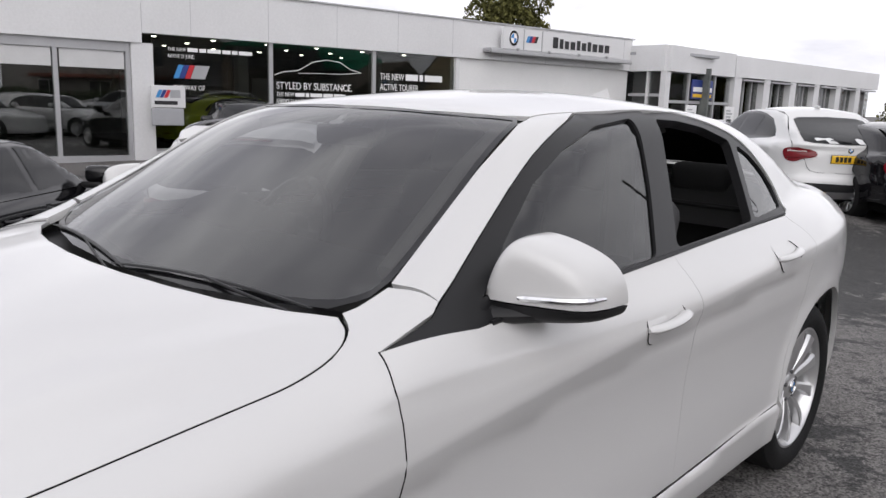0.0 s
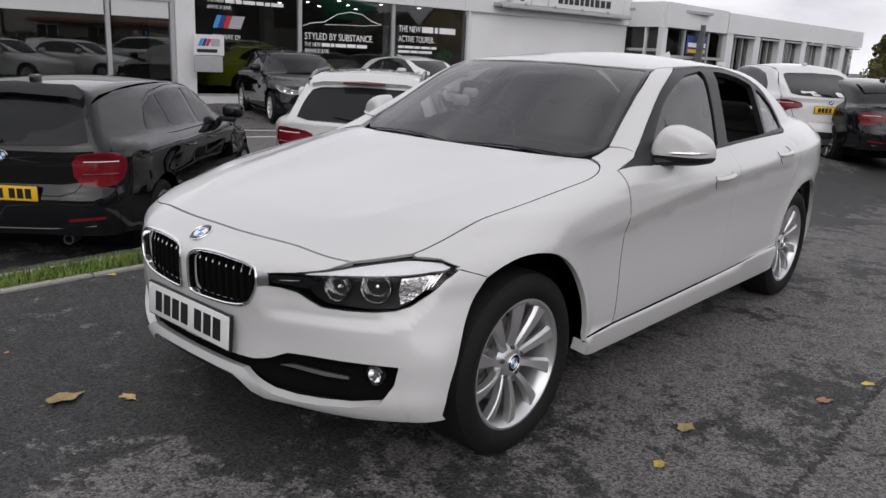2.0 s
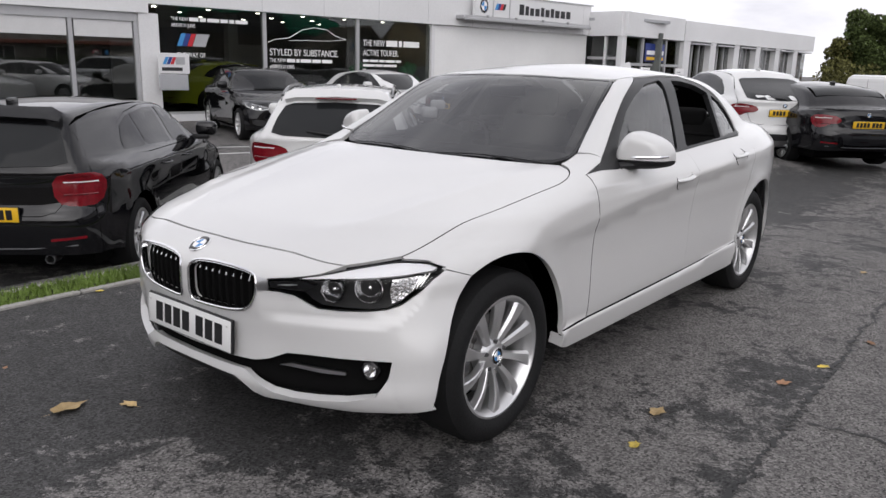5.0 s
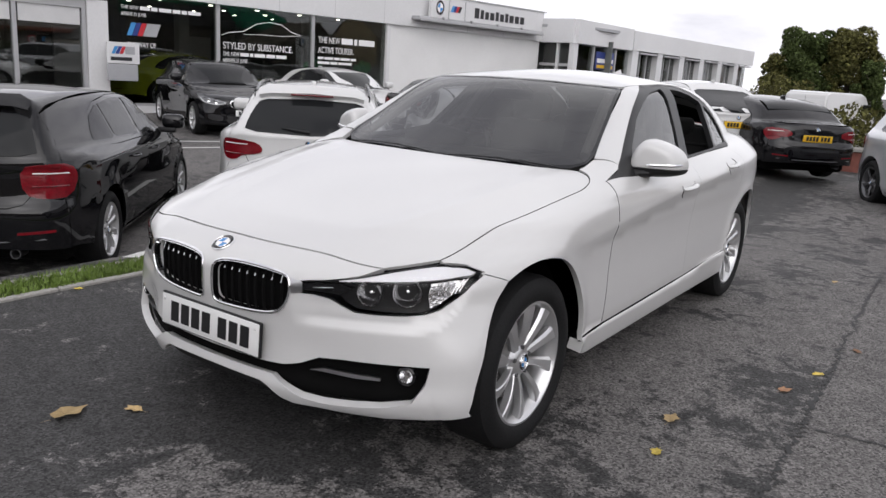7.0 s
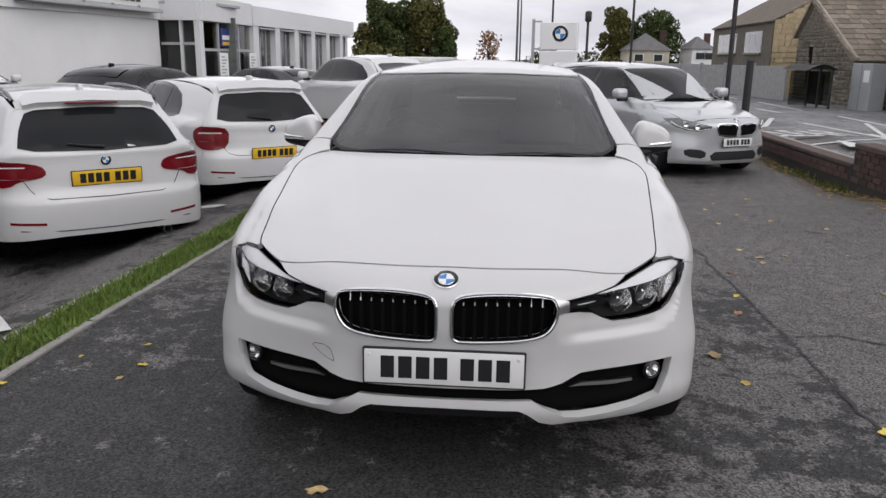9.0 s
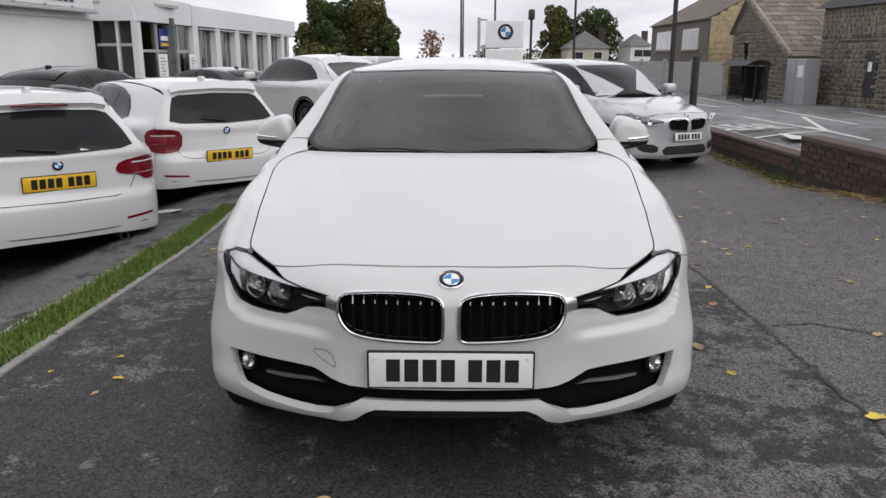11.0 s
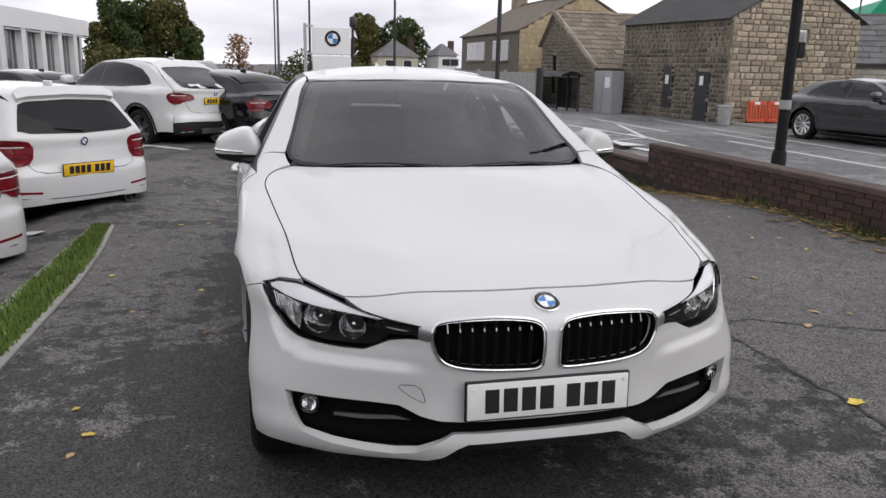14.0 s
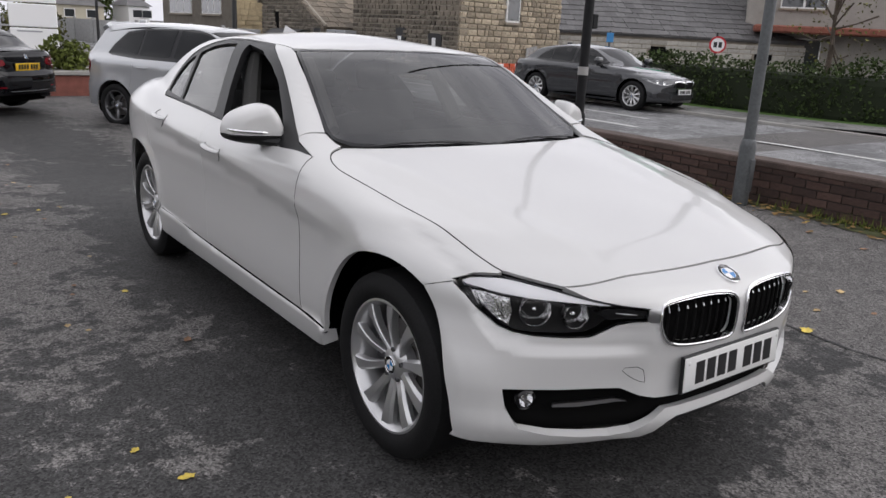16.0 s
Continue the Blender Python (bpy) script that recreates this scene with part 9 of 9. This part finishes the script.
dm_ = Matrix.Translation((0, -0.05, 1.55)) @ Matrix.Rotation(radians(-45), 4, "Z") @ Matrix.Rotation(radians(90), 4, "X")
part("disc", lathe_bm([(0.001, 0.012), (0.24, 0.012), (0.24, 0)], 24, dm_), VINYL, thirty)
part("rim", lathe_bm([(0.20, 0.016), (0.25, 0.016), (0.25, 0)], 24, dm_), STRIPE_RED, thirty)
part("numeral_bar", box_bm((-0.12, -0.08, 0.018), (-0.02, 0.08, 0.02), 0, 1, dm_), SIGN_INK, thirty)
part("numeral_bar", box_bm((0.02, -0.08, 0.018), (0.12, 0.08, 0.02), 0, 1, dm_), SIGN_INK, thirty)
blu = pole("information_sign_post", "slim grey post with a small blue sign", 13.55, 12.9, 0.0, 1.75, 0.03, 0.03, GALV)
part("plate", box_bm((-0.09, -0.05, 1.46), (0.09, -0.03, 1.70), 0.005, 1, Matrix.Rotation(radians(-42), 4, "Z")), STRIPE_BLUE, blu)
# totem sign of the dealer
tot = empty("totem_sign", pose(1.60, 22.6, -0.48, 0, 0, -12), "tall white totem sign with a round badge and steel frame", "sign")
part("upper_board", box_bm((-0.58, -0.12, 2.18), (0.58, 0.12, 3.0), 0.02, 1), VINYL, tot)
part("middle_board", box_bm((-0.58, -0.12, 1.55), (0.58, 0.12, 2.15), 0.02, 1), VINYL, tot)
part("lower_board", box_bm((-0.58, -0.12, 0.9), (0.58, 0.12, 1.52), 0.02, 1), VINYL, tot)
badge(tot, Matrix.Translation((0.05, -0.125, 2.66)) @ Matrix.Rotation(radians(90), 4, "X"), 0.25)
part("lettering_bar", box_bm((-0.4, -0.126, 1.42), (0.2, -0.12, 1.46)), GREY_PANEL, tot)
for z in (0.9, 1.55, 2.18, 3.0):
    part("rail", box_bm((-0.82, -0.05, z), (-0.55, 0.05, z + 0.05)), FRAME, tot)
part("upright", box_bm((-0.85, -0.06, 0), (-0.77, 0.06, 3.1)), FRAME, tot)
for x in (-0.4, 0.4):
    part("leg", box_bm((x - 0.06, -0.06, 0), (x + 0.06, 0.06, 0.95)), FRAME, tot)
# brick planter with shrubs by the totem
pl_ = empty("brick_planter", pose(0.9, 16.6, -0.4), "low red brick planter wall with pale coping", "planter")
part("body", box_bm((-3.0, 0, 0), (2.6, 1.6, 0.62), 0.01), random_tint(mat("red_planter_brick", (0.17, 0.06, 0.045), 0.85, vary=0.3, vary_scale=6, scale=70, bump=0.3), 0.2), pl_)
part("coping", box_bm((-3.05, -0.05, 0.62), (2.65, 1.65, 0.70), 0.01), KERB, pl_)


# ---- trees, hedge and shrubs ----
def leaf_mat(name, color, vary=0.4):
    m = mat(name, color, 0.7, spec=0.12, vary=vary, vary_scale=0.8, scale=8)
    n, l = m.node_tree.nodes, m.node_tree.links
    g, r, x = n.new("ShaderNodeNewGeometry"), n.new("ShaderNodeMapRange"), n.new("ShaderNodeMix")
    p = n["Principled BSDF"]
    src = p.inputs["Base Color"].links[0].from_socket
    r.inputs["To Min"].default_value, r.inputs["To Max"].default_value = 0.45, 1.6
    x.data_type, x.blend_type = "RGBA", "MULTIPLY"
    x.inputs[0].default_value = 1
    l.new(g.outputs["Random Per Island"], r.inputs[0])
    l.new(src, x.inputs[6])
    l.new(r.outputs[0], x.inputs[7])
    l.new(x.outputs[2], p.inputs["Base Color"])
    return m


LEAF_GREEN = leaf_mat("dark_green_leaves", (0.055, 0.075, 0.024))
LEAF_TURN = leaf_mat("turning_olive_leaves", (0.092, 0.090, 0.030))
LEAF_RUST = leaf_mat("rusty_autumn_leaves", (0.24, 0.13, 0.07))
HEDGE_LEAF = leaf_mat("hedge_leaves", (0.040, 0.058, 0.020))
SHRUB_LEAF = leaf_mat("yellow_green_shrub_leaves", (0.10, 0.12, 0.03))


def leaves(name, centres, radii, count, size, material, parent, seed, flat=1.0):
    """Many small leaf quads over uneven clumps."""
    r = np.random.RandomState(seed)
    c = np.array(centres)
    k = r.choice(len(c), count, p=np.array(radii) ** 2 / np.sum(np.array(radii) ** 2))
    d = r.normal(size=(count, 3))
    d /= np.linalg.norm(d, axis=1, keepdims=True)
    d[:, 2] *= flat
    p = c[k] + d * np.array(radii)[k][:, None] * r.uniform(0.62, 1.08, (count, 1)) ** 0.7
    a, b = r.normal(size=(count, 3)), r.normal(size=(count, 3))
    a /= np.linalg.norm(a, axis=1, keepdims=True)
    b -= a * np.sum(a * b, 1, keepdims=True)
    b /= np.linalg.norm(b, axis=1, keepdims=True)
    s = size * r.uniform(0.6, 1.4, (count, 1))
    V = np.stack([p - a * s, p - b * s * 0.6, p + a * s, p + b * s * 0.6], 1).reshape(-1, 3)
    me = bpy.data.meshes.new(name)
    me.from_pydata(V.tolist(), [], np.arange(4 * count).reshape(-1, 4).tolist())
    me.materials.append(material)
    ob = new(name, me)
    ob.parent = parent
    return ob


def tree(x, y, z, hgt, spread, material, label, seed, count=5000, size=0.16, trunk=0.3, low=0.25):
    r = np.random.RandomState(seed)
    t = empty("tree", pose(x, y, z), label, "tree")
    bms = [tube_bm([(0, 0, 0), (0.1, 0.05, hgt * 0.3), (0, 0.1, hgt * 0.62)], [trunk, trunk * 0.7, trunk * 0.3], 9)]
    cs, rs = [], []
    n = 26
    for i in range(n):
        f = low + (1 - low) * (i + 0.5) / n
        a = i * 2.4 + r.uniform(-0.4, 0.4)
        w = spread * (1 - ((f - 0.5) / 0.62) ** 2) ** 0.5 if abs(f - 0.5) < 0.6 else spread * 0.3
        rad = w * r.uniform(0.25, 0.8)
        p = (rad * math.cos(a), rad * math.sin(a), hgt * f)
        cs.append(p)
        rs.append(spread * r.uniform(0.22, 0.42))
        if i % 2 == 0:
            bms.append(tube_bm([(0.05, 0.05, hgt * (0.25 + 0.35 * f)), (p[0] * 0.5, p[1] * 0.5, hgt * f * 0.9), p], [trunk * 0.35, trunk * 0.2, 0.03], 5))
    part("trunk", join_bm(*bms), BARK, t, "", True)
    leaves("crown", cs, rs, count, size, material, t, seed, 0.85)
    return t


tree(-9.7, 62, -0.6, 6.1, 2.7, LEAF_GREEN, "broad dark green tree in early autumn", 1, 17000, 0.12, 0.3, 0.2)
tree(-7.0, 62.5, -0.6, 6.3, 2.5, LEAF_TURN, "broad olive-green tree turning in autumn", 2, 15000, 0.12, 0.3, 0.2)
tree(-11.6, 61, -0.6, 4.4, 1.5, LEAF_TURN, "rounded turning tree at the car park end", 3, 6000, 0.11, 0.2, 0.2)
tree(-5.2, 61, -0.6, 4.2, 1.2, LEAF_GREEN, "small green tree beside the broad ones", 14, 5000, 0.11, 0.2, 0.2)
tree(-1.8, 61, -0.6, 3.9, 1.2, LEAF_RUST, "small rusty-leaved autumn tree by the houses", 4, 900, 0.10, 0.1, 0.4)
tree(8.7, 65, -0.6, 5.9, 1.6, LEAF_TURN, "tall olive tree beside the houses", 5, 8000, 0.11)
tree(12.4, 67, -0.6, 5.6, 2.3, LEAF_GREEN, "broad green tree behind the houses", 6, 9000, 0.11)
tree(10.3, 70, -0.6, 5.1, 1.7, LEAF_GREEN, "green tree behind the cream house", 7, 7000, 0.11)
tree(-27.5, 37.5, -0.3, 7.9, 3.4, LEAF_TURN, "large turning tree behind the showroom roof", 8, 14000, 0.13)
bare = tree(24.0, 12.5, 0, 5.2, 1.7, LEAF_TURN, "nearly bare slim garden tree", 9, 420, 0.06, 0.12, 0.2)
for sx, sy, sz, hgt, spr, mt, sd_ in ((-9.5, 55, -0.5, 2.4, 2.2, LEAF_TURN, 31), (2.9, 50, -0.5, 2.2, 2.0, LEAF_GREEN, 32), (5.5, 48, -0.5, 2.0, 1.8, LEAF_TURN, 33)):
    b = empty("far_bush", pose(sx, sy, sz), "rounded green bush at the far boundary", "bush")
    leaves("foliage", [(spr * 0.6 * math.cos(k * 2.4), spr * 0.5 * math.sin(k * 2.4), hgt * (0.3 + 0.08 * k)) for k in range(8)], [spr * 0.45] * 8, 1600, 0.11, mt, b, sd_)
    part("stems", tube_bm([(0, 0, 0), (0.1, 0, hgt * 0.6)], [0.06, 0.02], 5), BARK, b)
for sx, sy, spr, mt, sd_ in ((-0.3, 17.4, 0.75, LEAF_TURN, 41), (1.3, 17.3, 0.6, SHRUB_LEAF, 42), (2.6, 17.5, 0.55, LEAF_GREEN, 43)):
    b = empty("shrub", pose(sx, sy, 0.22), "dense shrub growing in the brick planter", "shrub")
    leaves("foliage", [(spr * 0.5 * math.cos(k * 2.4), spr * 0.4 * math.sin(k * 2.4), spr * (0.25 + 0.1 * k)) for k in range(7)], [spr * 0.45] * 7, 1500, 0.05, mt, b, sd_)
    part("stems", tube_bm([(0, 0, 0), (0.05, 0, spr * 0.7)], [0.03, 0.01], 5), BARK, b)
hedge = empty("hedge", pose(14.9, 15.0, 0), "long dense dark green clipped hedge", "hedge")
hc, hr_ = [], []
hrng = np.random.RandomState(9)
for i in range(90):
    y = -i * 0.16
    for k in range(3):
        hc.append((hrng.uniform(-0.25, 0.35), y, 0.25 + 0.36 * k + hrng.uniform(-0.06, 0.06) + 0.08 * math.sin(y * 1.3)))
        hr_.append(hrng.uniform(0.26, 0.36))
leaves("foliage", hc, hr_, 26000, 0.045, HEDGE_LEAF, hedge, 10)
# box inside the leaves, coloured near-black as the hedge's inner shade
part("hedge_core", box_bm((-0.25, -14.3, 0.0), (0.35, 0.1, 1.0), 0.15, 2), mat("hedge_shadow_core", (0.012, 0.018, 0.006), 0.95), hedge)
b = empty("shrub", pose(14.2, 14.2, 0.02), "yellow-green shrub at the hedge end", "shrub")
leaves("foliage", [(0.25 * math.cos(k * 2.4), 0.3 * math.sin(k * 2.4), 0.2 + 0.09 * k) for k in range(7)], [0.3] * 7, 1500, 0.04, SHRUB_LEAF, b, 44)
part("stems", tube_bm([(0, 0, 0), (0.05, 0, 0.6)], [0.03, 0.01], 5), BARK, b)
gp = empty("garden_wall", pose(14.4, -0.2, 0), "brown brick garden wall with a pale cap", "wall")
part("body", box_bm((-0.1, -6, 0), (0.15, 0.6, 0.95), 0.01), random_tint(mat("brown_garden_brick", (0.15, 0.095, 0.065), 0.9, vary=0.3, vary_scale=6, scale=60, bump=0.3), 0.1), gp)
part("cap", box_bm((-0.14, -6, 0.95), (0.19, 0.64, 1.03), 0.01), KERB, gp)

# ---- fallen leaves ----
DRY = [random_tint(mat("dry_tan_leaf", (0.42, 0.30, 0.14), 0.7, vary=0.25, scale=80), 0.3), random_tint(mat("yellow_leaf", (0.50, 0.38, 0.06), 0.6, vary=0.25, scale=80), 0.3), random_tint(mat("brown_leaf", (0.24, 0.13, 0.07), 0.75, vary=0.3, scale=80), 0.3)]


def leaf_mesh(seed, material):
    r = random.Random(seed)
    bm = bmesh.new()
    n, rim = 14, []
    for i in range(n):
        a = 2 * math.pi * i / n
        rad = 0.5 * (1 + 0.25 * math.cos(a)) * (1 + 0.18 * math.cos(5 * a + seed)) * r.uniform(0.85, 1.1)
        rim.append(bm.verts.new((rad * math.cos(a) * 1.25, rad * math.sin(a) * 0.8, 0.10 * r.random() + 0.08 * abs(math.sin(a)))))
    c = bm.verts.new((0, 0, 0.02))
    for i in range(n):
        bm.faces.new((c, rim[i], rim[(i + 1) % n]))
    s0 = [bm.verts.new(v) for v in ((-0.55, -0.015, 0.03), (-1.0, 0.05, 0.05), (-0.55, 0.015, 0.03))]
    bm.faces.new(s0)
    bmesh.ops.recalc_face_normals(bm, faces=bm.faces[:])
    me = bpy.data.meshes.new("fallen_leaf")
    bm.to_mesh(me)
    bm.free()
    me.materials.append(material)
    return me


LEAVES = [leaf_mesh(i, DRY[i % 3]) for i in range(9)]
lr = random.Random(5)
known = [(-0.565, -0.212, 0.105, 0), (-0.416, -0.009, 0.06, 3), (1.245, 1.40, 0.075, 0), (1.30, 1.084, 0.05, 1), (1.74, 0.64, 0.075, 1), (2.25, 1.6, 0.06, 0), (2.6, 2.6, 0.06, 3), (1.75, 3.0, 0.05, 2), (2.0, 3.7, 0.05, 0), (1.55, 2.1, 0.06, 2), (3.0, 4.6, 0.05, 3), (2.4, 5.2, 0.05, 0), (0.35, -1.05, 0.05, 4), (1.9, -0.1, 0.08, 2), (2.6, 0.9, 0.06, 0), (3.3, 1.9, 0.06, 6)]
for x, y, s, k in known + [(lr.uniform(1.3, 4.2), lr.uniform(0, 10), lr.uniform(0.025, 0.055), lr.randrange(9)) for _ in range(60)] + [(lr.uniform(-2.1, -1.1), lr.uniform(-1.5, 8), lr.uniform(0.02, 0.045), lr.randrange(9)) for _ in range(40)]:
    o = tagged(new("fallen_leaf", LEAVES[k]), "dry curled fallen leaf on the tarmac", "leaf", "fallen leaves")
    o.matrix_world = Matrix.Translation((x, y, gz(x, y) + 0.002)) @ Matrix.Rotation(lr.uniform(0, 6.28), 4, "Z") @ Matrix.Scale(s, 4)
# litter drift along the wall foot
n = 900
lx, ly = 4.44 - np.abs(np.random.RandomState(3).normal(0, 0.22, n)), np.random.RandomState(4).uniform(-1, 11, n)
r_ = np.random.RandomState(6)
V, F = [], []
for i in range(n):
    a, s = r_.uniform(0, 6.28), r_.uniform(0.012, 0.04)
    z = gz(lx[i], ly[i]) + r_.uniform(0.004, 0.02)
    q = [(lx[i] + s * math.cos(a + k * 1.571) * (1.3 if k % 2 else 0.8), ly[i] + s * math.sin(a + k * 1.571) * (1.3 if k % 2 else 0.8), z + r_.uniform(0, 0.012)) for k in range(4)]
    F.append(tuple(range(len(V), len(V) + 4)))
    V += q
tagged(link_mesh("leaf_litter", V, F, leaf_mat("mixed_leaf_litter", (0.26, 0.17, 0.07)), None, "", False), "drift of dry leaves along the wall foot", "leaves", kind="stuff")
sheet("moss_line", np.linspace(4.22, 4.46, 3), np.linspace(-2, 11, 40), mat("moss_and_dirt", (0.055, 0.06, 0.022), 0.95, vary=0.5, vary_scale=5, scale=40, bump=0.4), 0.005, "moss and dirt along the wall foot", "structure", "ground", lambda X, Y: (X + 0.05 * np.sin(Y * 3.1) + 0.04 * np.sin(Y * 7.3), Y))
w0 = [[], []]
wr_ = np.random.RandomState(12)
for i in range(700):
    x, y = 4.43 - abs(wr_.normal(0, 0.08)), wr_.choice([0.6, 1.4, 2.0, 3.4, 5.2, 7.9, 9.2]) + wr_.normal(0, 0.25)
    a, hgt = wr_.uniform(0, 6.28), wr_.uniform(0.03, 0.13)
    z = gz(x, y)
    b0 = len(w0[0])
    w0[0] += [(x - 0.008 * math.cos(a), y - 0.008 * math.sin(a), z), (x + 0.008 * math.cos(a), y + 0.008 * math.sin(a), z), (x + wr_.normal(0, 0.03), y + wr_.normal(0, 0.03), z + hgt)]
    w0[1].append((b0, b0 + 1, b0 + 2))
tagged(link_mesh("weeds", w0[0], w0[1], SHRUB_LEAF, None, "", False), "small weeds at the wall foot", "weeds", kind="stuff")

# ---- bricks of the low wall, nearest stretch ----
brick_meshes = []
for i in range(4):
    b = box_bm((-0.5, -0.5, -0.5), (0.5, 0.5, 0.5), 0.0)
    for v in b.verts:
        v.co += Vector((prng.uniform(-0.12, 0.12), prng.uniform(-0.012, 0.012), prng.uniform(-0.04, 0.04)))
    me = bpy.data.meshes.new("brick")
    b.to_mesh(me)
    b.free()
    me.materials.append(BRICK)
    brick_meshes.append(me)
count = 0
for c in range(6):
    z = 0.028 + c * 0.0735
    y = 0.2 + (0.11 if c % 2 else 0)
    while y < (7.4 if count < 298 else 0):
        if z < 0.40 and count < 298:
            o = new("brick", prng.choice(brick_meshes))
            o.parent = low_wall
            o.matrix_basis = Matrix.Translation((WALL_X + 0.006, y + 0.108, z)) @ Matrix.Diagonal((0.035, 0.214, 0.063, 1))
            count += 1
        y += 0.225
rest = bmesh.new()
for c in range(6):
    z = 0.028 + c * 0.0735
    for y in np.arange(-7.8 + (0.11 if c % 2 else 0), 12, 0.225):
        if (y < 0.1 and z < 0.4) or (y > 7.65 and z < 0.15):
            bmesh.ops.create_cube(rest, size=1, matrix=Matrix.Translation((WALL_X + 0.005, y + 0.108, z)) @ Matrix.Diagonal((0.03, 0.214, 0.063, 1)))
tagged(part("bricks", rest, BRICK, low_wall), kind="stuff")
